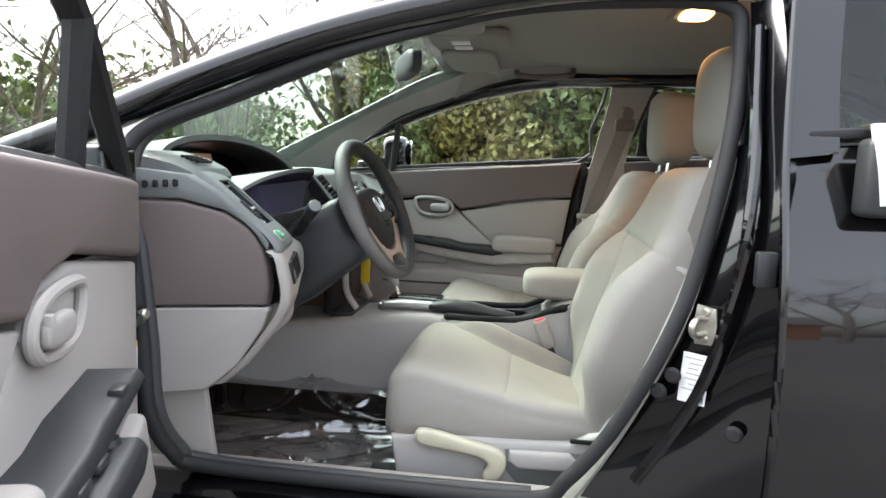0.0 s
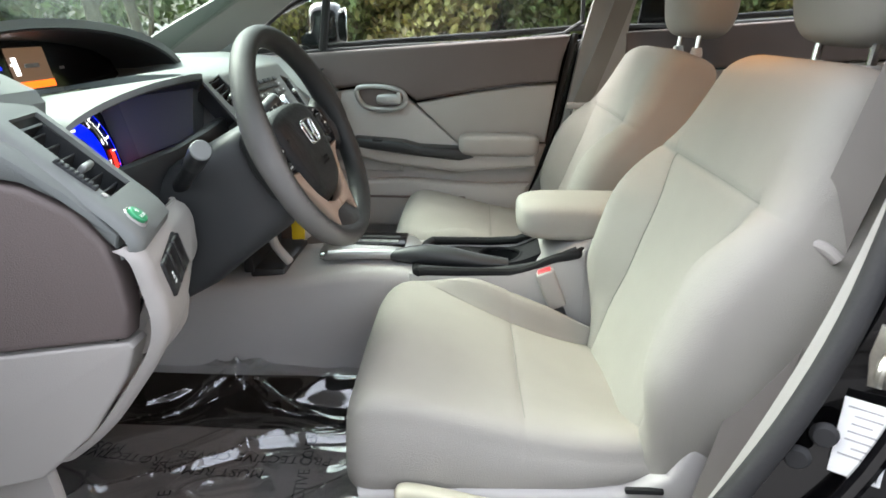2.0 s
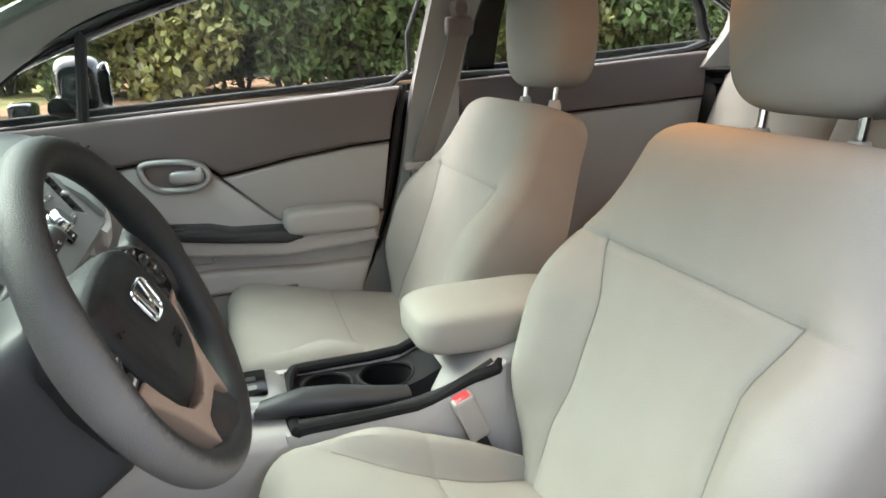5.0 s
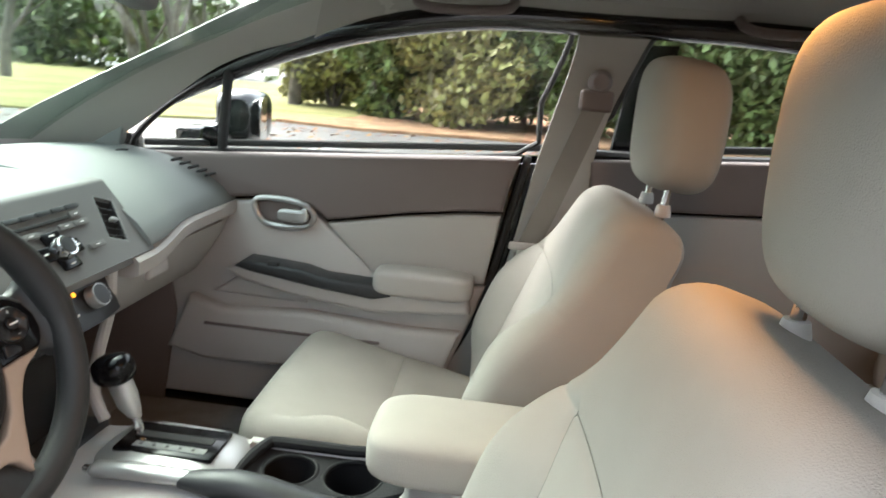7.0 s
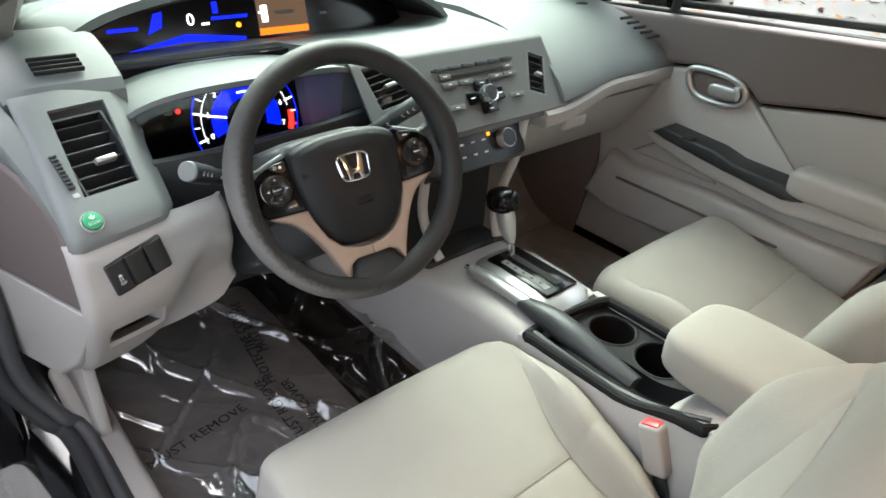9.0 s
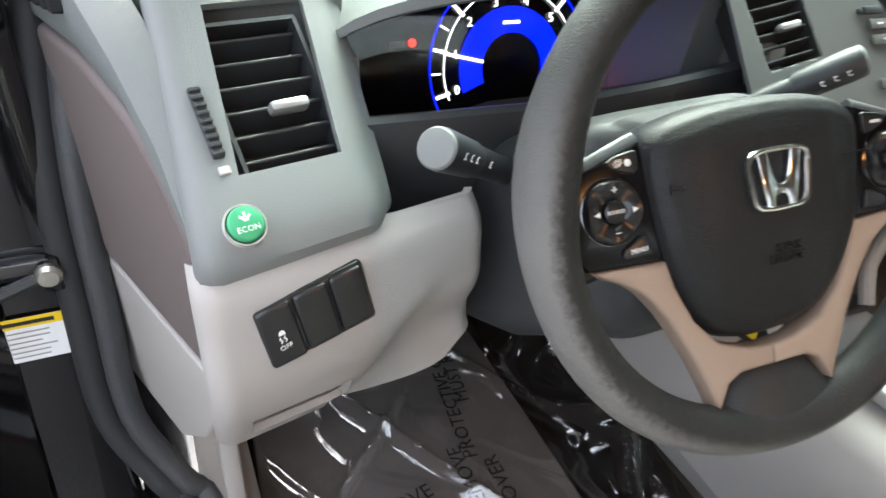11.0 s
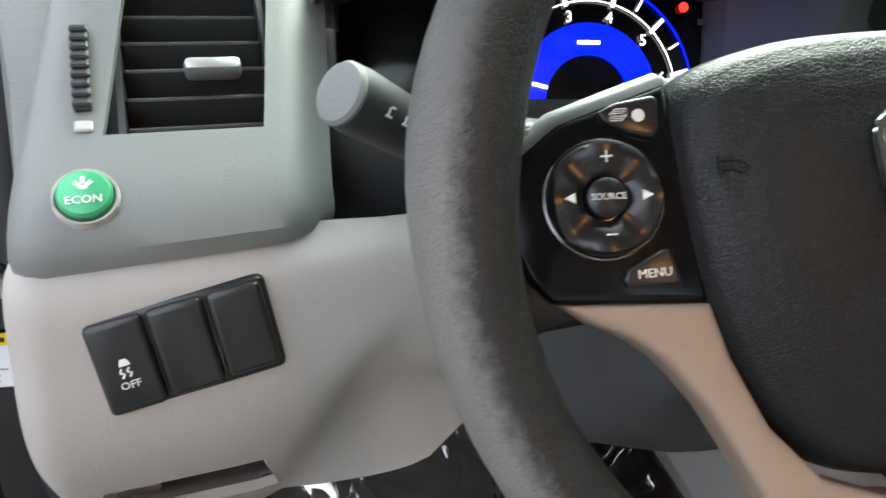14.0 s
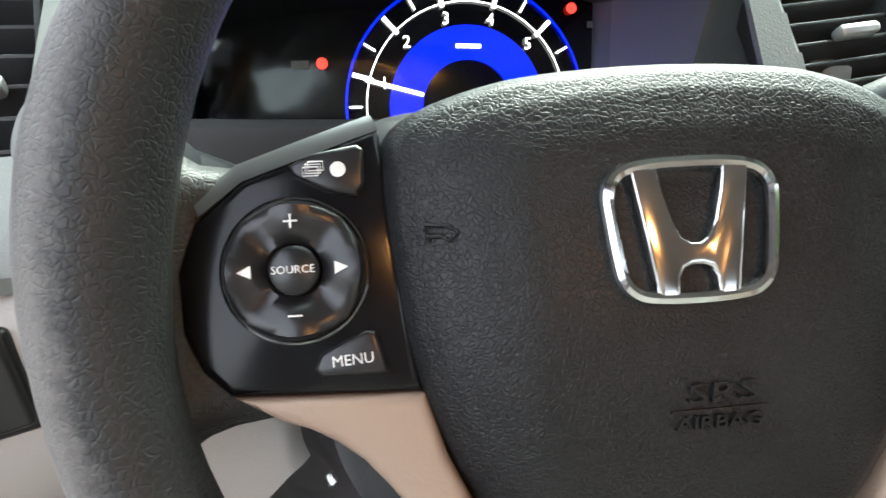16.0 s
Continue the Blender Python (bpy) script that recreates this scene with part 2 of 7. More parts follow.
RED_GLOW = material("red_display_light", (0.1, 0, 0), 0.4, emit=(1.0, 0.03, 0.02), emit_strength=0.6)
ORANGE_GLOW = material("orange_display_light", (0.1, 0.02, 0), 0.4, emit=(1.0, 0.13, 0.006), emit_strength=0.55)
AMBER_GLOW = material("amber_display_light", (0.1, 0.03, 0), 0.4, emit=(1.0, 0.3, 0.01), emit_strength=0.6)
BROWN_GLOW = material("brown_display_light", (0.02, 0.01, 0.005), 0.4, emit=(0.06, 0.035, 0.02), emit_strength=0.5)
LAMP_GLOW = material("warm_lamp_lens", (0.8, 0.6, 0.3), 0.4, emit=(1.0, 0.42, 0.11), emit_strength=2.6)
MIRROR = material("mirror", (0.85, 0.86, 0.86), 0.01, metal=1.0)
GLASS = glass_material("window_glass", (0.90, 0.93, 0.915), 1.35)
SCREENGLASS = glass_material("windscreen_glass", (0.74, 0.81, 0.775), 1.35)
TINTED = glass_material("tinted_rear_glass", (0.42, 0.46, 0.44))
FILM = glass_material("clear_plastic_film", (0.94, 0.94, 0.94), ior=2.0, rough=0.05)


# ---------------------------------------------------------------- modelling tools
def bm_from(verts, faces):
    bm = bmesh.new()
    vs = [bm.verts.new(v) for v in verts]
    for f in faces:
        try:
            bm.faces.new([vs[i] for i in f])
        except ValueError:
            pass
    bmesh.ops.recalc_face_normals(bm, faces=bm.faces)
    return bm


def part(name, bm, mat, parent=None, label="", sharp=35):
    """Links a bmesh as one mesh object; its points are given in the car's coordinates."""
    me = bpy.data.meshes.new(name)
    bm.to_mesh(me)
    bm.free()
    me.materials.append(mat)
    me.polygons.foreach_set("use_smooth", [True] * len(me.polygons))
    me.set_sharp_from_angle(angle=radians(sharp))
    ob = new(name, me)
    if parent:
        ob.parent = parent
        if parent.type == "EMPTY":
            ob.matrix_parent_inverse = Matrix.Translation(-parent.location)
    if label:
        ob["label"] = label
    return ob


def thing(name, label, category, base=(0, 0, 0), group="", kind=""):
    e = new(name)
    e.empty_display_size = 0.05
    e.location = base
    return tagged(e, label, category, group, kind)


def merged(*bms):
    out = bmesh.new()
    tmp = bpy.data.meshes.new("tmp")
    for b in bms:
        b.to_mesh(tmp)
        out.from_mesh(tmp)
        b.free()
    bpy.data.meshes.remove(tmp)
    return out


def moved(bm, m):
    bm.transform(m)
    if m.to_3x3().determinant() < 0:
        bmesh.ops.reverse_faces(bm, faces=bm.faces)
    return bm


def rbox(c, s, r=0.004, seg=2, m=None):
    """A box with rounded edges: centre, size."""
    bm = bmesh.new()
    bmesh.ops.create_cube(bm, size=1)
    bmesh.ops.scale(bm, vec=s, verts=bm.verts)
    if r > 0:
        bmesh.ops.bevel(bm, geom=bm.edges[:], offset=min(r, 0.48 * min(s)), segments=seg, affect="EDGES", profile=0.5)
    bmesh.ops.translate(bm, vec=c, verts=bm.verts)
    return moved(bm, m) if m else bm


def extr(outline, axis, a, b, r=0.003, seg=2):
    """A plate: an outline in the plane across the axis ('x': y, z; 'y': x, z; 'z': x, y), from a to b along it, with rounded edges."""
    def at(p, v):
        return {"x": (v, p[0], p[1]), "y": (p[0], v, p[1]), "z": (p[0], p[1], v)}[axis]
    bm = bmesh.new()
    lo = [bm.verts.new(at(p, a)) for p in outline]
    hi = [bm.verts.new(at(p, b)) for p in outline]
    n = len(outline)
    bm.faces.new(lo)
    bm.faces.new(hi[::-1])
    for i in range(n):
        bm.faces.new((lo[i], lo[(i + 1) % n], hi[(i + 1) % n], hi[i]))
    bmesh.ops.recalc_face_normals(bm, faces=bm.faces)
    if r > 0:
        cap = [e for e in bm.edges if all(v in lo for v in e.verts) or all(v in hi for v in e.verts)]
        cap = [e for e in bm.edges if (e.verts[0] in lo) == (e.verts[1] in lo)]
        bmesh.ops.bevel(bm, geom=cap, offset=r, segments=seg, affect="EDGES", profile=0.5, clamp_overlap=True)
    return bm


def loft(sections, closed=True, caps=True):
    n = len(sections[0])
    verts = [p for s in sections for p in s]
    faces = []
    for i in range(len(sections) - 1):
        for j in range(n if closed else n - 1):
            k = (j + 1) % n
            faces.append((i * n + j, i * n + k, (i + 1) * n + k, (i + 1) * n + j))
    if caps and closed:
        faces.append(tuple(range(n)))
        faces.append(tuple((len(sections) - 1) * n + j for j in range(n)))
    return bm_from(verts, faces)


def sheet(f, us, vs, thick):
    """A curved plate: f(u, v) is a point; thick is the way to its other face."""
    t = Vector(thick)
    nu, nv = len(us), len(vs)
    top = [Vector(f(u, v)) for u in us for v in vs]
    verts = top + [p + t for p in top]
    off = nu * nv
    faces = []
    for i in range(nu - 1):
        for j in range(nv - 1):
            a, b, c, d = i * nv + j, i * nv + j + 1, (i + 1) * nv + j + 1, (i + 1) * nv + j
            faces += [(a, b, c, d), (off + d, off + c, off + b, off + a)]
    rim = [i * nv for i in range(nu)] + [(nu - 1) * nv + j for j in range(1, nv)] + [i * nv + nv - 1 for i in range(nu - 2, -1, -1)] + [j for j in range(nv - 2, 0, -1)]
    for a, b in zip(rim, rim[1:] + rim[:1]):
        faces.append((a, b, off + b, off + a))
    return bm_from(verts, faces)


def smooth_path(pts, steps=6, closed=False):
    """Points on a smooth curve through the given ones."""
    P = [Vector(p) for p in pts]
    n = len(P)
    out = []
    for i in range(n if closed else n - 1):
        p0, p1, p2, p3 = (P[(i + k) % n] if closed else P[min(max(i + k, 0), n - 1)] for k in (-1, 0, 1, 2))
        for s in range(steps):
            t = s / steps
            out.append(0.5 * ((2 * p1) + (p2 - p0) * t + (2 * p0 - 5 * p1 + 4 * p2 - p3) * t * t + (3 * p1 - p0 - 3 * p2 + p3) * t ** 3))
    if not closed:
        out.append(P[-1])
    return out


def tube(path, r, n=10, closed=False, flat=1.0, up=(0, 0, 1)):
    """A bar along a path; r may be a number or one for each point; flat squeezes it across."""
    P = [Vector(p) for p in path]
    secs = []
    for i, p in enumerate(P):
        a = P[(i - 1) % len(P)] if closed or i > 0 else p
        b = P[(i + 1) % len(P)] if closed or i < len(P) - 1 else p
        d = (b - a).normalized()
        s = d.cross(Vector(up))
        s = s.normalized() if s.length > 1e-5 else Vector((1, 0, 0))
        w = s.cross(d)
        rr = r[i] if isinstance(r, (list, tuple)) else r
        secs.append([p + rr * (math.cos(t) * s + flat * math.sin(t) * w) for t in [2 * math.pi * k / n for k in range(n)]])
    if closed:
        secs.append(secs[0])
        bm = loft(secs, caps=False)
        bmesh.ops.remove_doubles(bm, verts=bm.verts, dist=1e-6)
        return bm
    return loft(secs)


def lathe(profile, n=32, m=None):
    """Turned about the z axis: rows of (radius, height)."""
    secs = [[(max(r, 1e-5) * math.cos(2 * math.pi * k / n), max(r, 1e-5) * math.sin(2 * math.pi * k / n), z) for k in range(n)] for r, z in profile]
    bm = loft(secs)
    return moved(bm, m) if m else bm


def blob(c, s, e=0.5, nu=28, nv=18, m=None):
    """A rounded block (superellipsoid): centre, half sizes, squareness e (1: ellipsoid, small: boxy)."""
    def p(w, k):
        return math.copysign(abs(w) ** k, w)
    secs = []
    for i in range(nv + 1):
        f = -math.pi / 2 + math.pi * i / nv
        cf, sf = p(math.cos(f), e), p(math.sin(f), e)
        secs.append([(c[0] + s[0] * max(cf, 1e-4) * p(math.cos(t), e), c[1] + s[1] * max(cf, 1e-4) * p(math.sin(t), e), c[2] + s[2] * sf)
                     for t in [2 * math.pi * k / nu for k in range(nu)]])
    bm = loft(secs)
    return moved(bm, m) if m else bm


def text_bm(words, size, depth=0.0003, m=None):
    """Words in the built-in font, centred, in the xy plane."""
    cu = bpy.data.curves.new("words", "FONT")
    cu.body, cu.size, cu.align_x, cu.align_y, cu.extrude, cu.resolution_u = words, size, "CENTER", "CENTER", depth, 2
    ob = new("words", cu)
    me = bpy.data.meshes.new_from_object(ob)
    bm = bmesh.new()
    bm.from_mesh(me)
    bpy.data.objects.remove(ob)
    bpy.data.curves.remove(cu)
    bpy.data.meshes.remove(me)
    return moved(bm, m) if m else bm


def ease(x, a, b):
    t = min(1, max(0, (x - a) / (b - a)))
    return t * t * (3 - 2 * t)


def lerp_rows(rows, y):
    """Linear between rows of (y, values...)."""
    if y <= rows[0][0]:
        return rows[0][1:]
    for a, b in zip(rows, rows[1:]):
        if y <= b[0]:
            t = (y - a[0]) / (b[0] - a[0])
            return tuple(p + (q - p) * t for p, q in zip(a[1:], b[1:]))
    return rows[-1][1:]


def face_matrix(origin, right, up):
    """A pose whose x runs to the right, y up along the face and z out of it."""
    r = Vector(right).normalized()
    u = Vector(up)
    u = (u - u.dot(r) * r).normalized()
    w = r.cross(u)
    m = Matrix((r, u, w)).transposed().to_4x4()
    return Matrix.Translation(origin) @ m


def spread(a, b, n):
    return [a + (b - a) * i / (n - 1) for i in range(n)]


# ---------------------------------------------------------------- the car's shell
# x runs to the rear, y to the passenger's side, z up; the steering wheel's hub is at (0, -0.365, 0.80).
GROUND_Z = -0.07


def belt_z(x):
    return 0.868 + 0.078 * x


def strip(a, b, steps, thick):
    """A plate between two smooth curves through the given points."""
    A, B = smooth_path(a, steps), smooth_path(b, steps)
    n = min(len(A), len(B))
    return sheet(lambda u, v: A[int(u)].lerp(B[int(u)], v), list(range(n)), [0, 0.25, 0.5, 0.75, 1], thick)


def flip(pts, s):
    return [(x, y * s, z) for x, y, z in pts]


car = thing("car_body", "black four-door sedan body with the front door open", "car", (0.4, 0, GROUND_Z), kind="structure")

# floor pan, tunnel, firewall, rear bulkhead
part("floor_carpet", rbox((0.30, 0, 0.165), (2.1, 1.42, 0.05), 0.01), CARPET, car, "dark carpet on the floor")
part("firewall", sheet(lambda u, v: (-0.62 - 0.16 * ease(v, 0.25, 0.6) , u, v), spread(-0.74, 0.74, 9), spread(0.18, 0.86, 12), (-0.03, 0, 0)), CARPET, car, "dark carpeted firewall")
part("rear_bulkhead", rbox((1.72, 0, 0.6), (0.03, 1.4, 0.8), 0.01), CARPET, car)
part("underbody", rbox((0.3, 0, 0.10), (3.6, 1.46, 0.06), 0.02), BLACK, car)

for s, side in ((1, "passenger"), (-1, "driver")):
    # windscreen pillar trim
    edge_door = flip([(-0.55, 0.66, 0.80), (-0.40, 0.650, 0.885), (-0.17, 0.635, 1.05), (0.04, 0.615, 1.125), (0.25, 0.600, 1.190)], s)
    edge_glass = flip([(-0.80, 0.60, 0.80), (-0.62, 0.575, 0.905), (-0.30, 0.55, 1.062), (0.0, 0.53, 1.203), (0.20, 0.52, 1.228)], s)
    part("windscreen_pillar_trim", strip(edge_door, edge_glass, 8, (0, 0.025 * s, 0.01)), PILLAR, car, "light grey windscreen pillar trim")
    # mirror corner behind the front of the window
    part("window_corner_trim", extr([(-0.56, 0.80), (-0.43, 0.815), (-0.41, 0.90), (-0.47, 0.86)], "y", 0.642 * s, 0.668 * s, 0.004), GREY, car)
    # middle pillar
    if s < 0:
        left = [(0.49, -0.672, 0.30), (0.56, -0.674, 0.42), (0.635, -0.672, 0.60), (0.678, -0.662, 0.75), (0.718, -0.645, 0.92), (0.728, -0.60, 1.12), (0.73, -0.57, 1.24)]
        right = [(0.80, -0.655, 0.30), (0.78, -0.655, 0.42), (0.76, -0.655, 0.60), (0.75, -0.652, 0.75), (0.75, -0.645, 0.92), (0.79, -0.60, 1.12), (0.82, -0.57, 1.24)]
    else:
      left = flip([(0.36, 0.655, 0.30), (0.44, 0.655, 0.45), (0.515, 0.652, 0.63), (0.565, 0.648, 0.90), (0.615, 0.62, 1.13), (0.62, 0.58, 1.24)], s)
      right = flip([(0.80, 0.655, 0.30), (0.74, 0.655, 0.45), (0.70, 0.652, 0.63), (0.69, 0.648, 0.925), (0.755, 0.62, 1.15), (0.80, 0.58, 1.24)], s)
    part("middle_pillar_trim", strip(left, right, 6, (0, 0.03 * s, 0)), PILLAR, car, "light grey middle pillar trim")
    # roof rail over the doors
    rail_lo = flip([(0.05, 0.618, 1.118), (0.25, 0.608, 1.185), (0.45, 0.60, 1.212), (0.60, 0.598, 1.205), (0.80, 0.60, 1.205), (1.05, 0.60, 1.215), (1.35, 0.59, 1.185), (1.6, 0.57, 1.08)], s)
    rail_hi = flip([(0.10, 0.52, 1.222), (0.25, 0.52, 1.238), (0.45, 0.52, 1.25), (0.60, 0.52, 1.252), (0.80, 0.52, 1.254), (1.05, 0.52, 1.25), (1.35, 0.51, 1.22), (1.6, 0.5, 1.11)], s)
    part("roof_rail_trim", strip(rail_lo, rail_hi, 6, (0, 0.03 * s, 0.02)), HEADLINER, car, "grey roof rail lining")
    # rear quarter pillar
    part("rear_pillar_trim", strip(flip([(1.42, 0.63, 0.93), (1.50, 0.61, 1.06), (1.42, 0.59, 1.18)], s), flip([(1.85, 0.60, 0.93), (1.72, 0.57, 1.06), (1.55, 0.54, 1.15)], s), 6, (0, 0.03 * s, 0)), PILLAR, car)
    # sill
    part("sill_trim", rbox((0.35, -0.695 * -s, 0.272), (1.6, 0.06, 0.05), 0.012, 3), BEIGE, car, "beige sill plate")
    part("sill_panel", extr([(-0.735 * -s, 0.285), (-0.79 * -s, 0.27), (-0.835 * -s, 0.20), (-0.83 * -s, 0.12), (-0.72 * -s, 0.10), (-0.72 * -s, 0.285)], "x", -0.55, 1.30, 0.004), PAINT, car, "black painted sill")
    # outer pillar and roof frame, black
    outer = flip([(-0.62, 0.735, 0.865), (-0.45, 0.735, 0.925), (-0.25, 0.705, 1.015), (-0.02, 0.66, 1.105), (0.20, 0.625, 1.165), (0.42, 0.615, 1.20), (0.65, 0.61, 1.205), (1.0, 0.61, 1.205), (1.35, 0.60, 1.165), (1.65, 0.62, 1.02)], s)
    part("outer_roof_frame", tube(smooth_path(outer, 5), 0.036, 14, flat=0.85), PAINT, car, "glossy black roof frame")
    # rear quarter and front wing
    part("front_wing", sheet(lambda u, v: (u, s * (0.80 + 0.055 * math.sin(math.pi * min(1, (v - 0.1) / 0.8)) - 0.08 * ease(-u, 1.2, 1.75)), v - 0.22 * ease(-u, 0.6, 1.8) * ease(v, 0.5, 0.86)), spread(-1.70, -0.46, 16), spread(0.16, 0.86, 12), (0, -0.02 * s, 0)), PAINT, car, "glossy black front wing")
    part("front_jamb", rbox((-0.335, 0.835 * s, 0.56), (0.05, 0.10, 0.66), 0.012, 3), PAINT, car, "black painted hinge pillar")

# roof, lining, windscreen, rear window
part("headliner", sheet(lambda u, v: (u, v, 1.222 + 0.03 * ease(u, 0.05, 0.35) - 0.02 * ease(u, 1.1, 1.5) - 0.055 * (v / 0.56) ** 2 * 0.35), spread(0.03, 1.5, 16), spread(-0.54, 0.54, 13), (0, 0, 0.02)), HEADLINER, car, "grey cloth headliner")
part("roof", sheet(lambda u, v: (u, v, 1.275 + 0.03 * math.sin(math.pi * min(1, max(0, (u + 0.05) / 1.7))) - 0.06 * (v / 0.6) ** 2), spread(0.0, 1.55, 16), spread(-0.60, 0.60, 13), (0, 0, 0.012)), PAINT, car, "glossy black roof")


def screen_point(u, v):
    """Windscreen: u from the cowl (0) to the roof (1), v from side to side."""
    x = -0.90 + 0.98 * u + 0.30 * (1 - u) * v * v + 0.03 * u * v * v
    z = 0.845 + 0.385 * u + 0.035 * math.sin(math.pi * u) - 0.02 * v * v * u
    return (x, v * (0.64 - 0.11 * u), z)


windscreen = part("windscreen", sheet(screen_point, spread(0, 1, 14), spread(-1, 1, 17), (-0.002, 0, 0.004)), SCREENGLASS, car, "clear curved windscreen")
rear_glass = part("rear_window", sheet(lambda u, v: (1.50 + 0.48 * u, v * (0.50 + 0.06 * u), 1.19 - 0.25 * u), spread(0, 1, 8), spread(-1, 1, 9), (0.002, 0, 0.004)), GLASS, car, "rear window")
rear_glass.visible_shadow = False
part("cowl", sheet(lambda u, v: (-1.02 + 0.17 * u + 0.30 * v * v, v * 0.66, 0.80 + 0.035 * u), spread(0, 1, 4), spread(-1, 1, 11), (0, 0, -0.02)), BLACK, car)
part("bonnet", sheet(lambda u, v: (u, v * 0.74, 0.865 - 0.19 * ((-0.72 - u) / 1.0) ** 1.5 * 0.9 - 0.06 * v * v), spread(-1.72, -0.80, 14), spread(-1, 1, 15), (0, 0, -0.02)), PAINT, car, "glossy black bonnet")
part("front_bumper", rbox((-1.76, 0, 0.38), (0.18, 1.6, 0.5), 0.07, 4), PAINT, car)
part("boot_lid", sheet(lambda u, v: (u, v * 0.68, 0.94 - 0.05 * ((u - 1.9) / 0.5)), spread(1.86, 2.42, 6), spread(-1, 1, 9), (0, 0, -0.02)), PAINT, car)
part("rear_bumper", rbox((2.42, 0, 0.5), (0.2, 1.6, 0.8), 0.07, 4), PAINT, car)
part("rear_shelf", rbox((1.70, 0, 0.90), (0.42, 1.24, 0.02), 0.006), PADGREY, car)
for s in (1, -1):
    part("rear_wing", sheet(lambda u, v: (u, s * (0.81 + 0.03 * math.sin(math.pi * min(1, (v - 0.1) / 0.85))), v), spread(1.52, 2.40, 8), spread(0.18, 0.94, 8), (0, -0.02 * s, 0)), PAINT, car)

for wx in (-1.15, 1.52):
    for wy in (-0.78, 0.78):
        wm = Matrix.Translation((wx, wy, GROUND_Z + 0.315)) @ Matrix.Rotation(radians(90), 4, "X")
        wheel_part = part("wheel", lathe([(0.20, -0.09), (0.215, -0.06), (0.215, 0.06), (0.20, 0.09), (0.0, 0.05), (0.0, -0.05)], 28, wm), SATIN, car, "road wheel")
        part("tyre", lathe([(0.205, -0.09), (0.28, -0.10), (0.312, -0.08), (0.315, 0.0), (0.312, 0.08), (0.28, 0.10), (0.205, 0.09)], 36, wm), RUBBER, wheel_part)

# driver's door opening: seal, jamb, striker, labels
SEAL = [(-0.225, -0.735, 0.300), (-0.272, -0.762, 0.335), (-0.295, -0.795, 0.42), (-0.305, -0.794, 0.55), (-0.325, -0.788, 0.70), (-0.355, -0.765, 0.84), (-0.335, -0.735, 0.92),
        (-0.20, -0.70, 0.985), (-0.02, -0.66, 1.065), (0.16, -0.625, 1.125), (0.32, -0.60, 1.165), (0.50, -0.597, 1.178), (0.680, -0.60, 1.170), (0.704, -0.625, 1.10),
        (0.682, -0.69, 0.92), (0.640, -0.72, 0.72), (0.590, -0.735, 0.58), (0.520, -0.738, 0.44), (0.450, -0.738, 0.345), (0.385, -0.735, 0.300), (0.10, -0.735, 0.296)]
part("door_seal", tube(smooth_path(SEAL, 5, True), 0.0135, 12, True, up=(0, 1, 0)), RUBBER, car, "black rubber door seal")
part("seal_flange", tube(smooth_path([(x + 0.004, y + 0.022, z) for x, y, z in SEAL[-2:] + SEAL[:9]], 5), 0.0125, 12, up=(0, 1, 0)), SEALGREY, car, "ribbed dark grey seal lip")
part("middle_pillar_jamb", strip([(0.47, -0.70, 0.285), (0.56, -0.705, 0.45), (0.64, -0.71, 0.65), (0.692, -0.69, 0.90), (0.712, -0.65, 1.08), (0.715, -0.62, 1.17)],
                                 [(0.76, -0.795, 0.285), (0.755, -0.80, 0.45), (0.75, -0.80, 0.65), (0.745, -0.775, 0.90), (0.75, -0.71, 1.08), (0.75, -0.665, 1.17)], 7, (0.02, 0.02, 0)), PAINT, car, "glossy black door jamb")
part("jamb_ridge", tube(smooth_path([(0.56, -0.752, 0.36), (0.645, -0.765, 0.52), (0.690, -0.77, 0.70), (0.705, -0.755, 0.86), (0.715, -0.70, 1.02), (0.72, -0.665, 1.12)], 6), 0.010, 8), PAINT, car)
part("pillar_edge_trim", strip([(0.445, -0.704, 0.30), (0.515, -0.706, 0.42), (0.590, -0.704, 0.60), (0.643, -0.690, 0.75), (0.690, -0.668, 0.92), (0.716, -0.608, 1.14)],
                               [(0.46, -0.728, 0.30), (0.53, -0.730, 0.42), (0.603, -0.730, 0.60), (0.655, -0.715, 0.75), (0.698, -0.69, 0.92), (0.722, -0.62, 1.12)], 6, (0.008, 0.008, 0)), PILLAR, car)
for bz, bx, by in ((0.545, 0.610, -0.742), (0.515, 0.590, -0.738), (0.47, 0.70, -0.79)):
    part("jamb_plug", lathe([(0.0, 0.006), (0.010, 0.006), (0.013, 0.003), (0.014, 0.0)], 16, face_matrix((bx, by, bz), (1, -0.5, 0), (0, 0, 1))), RUBBER, car, "round rubber plug")
part("check_box", rbox((0.725, -0.785, 0.735), (0.03, 0.02, 0.055), 0.004), BLACK, car)

striker = thing("door_striker", "zinc plated steel door striker bolted on the jamb", "striker", (0.650, -0.752, 0.633))
sm = face_matrix((0.655, -0.748, 0.633), (0.80, -0.60, 0), (0, 0, 1))
part("plate", extr([(-0.016, -0.032), (0.016, -0.030), (0.019, 0.0), (0.016, 0.030), (-0.016, 0.034), (-0.02, 0)], "z", -0.002, 0.005, 0.002), STEEL, striker).matrix_basis = sm
part("loop", tube(smooth_path([(0, -0.012, 0.004), (-0.004, -0.013, 0.030), (-0.006, 0.0, 0.040), (-0.004, 0.013, 0.030), (0, 0.012, 0.004)], 4), 0.0055, 10, up=(1, 0, 0)), STEEL, striker).matrix_basis = sm
for dz in (-0.021, 0.023):
    part("bolt", lathe([(0.0, 0.011), (0.005, 0.011), (0.0075, 0.008), (0.0075, 0.004)], 12), STEEL, striker).matrix_basis = sm @ pose(0, dz, 0)
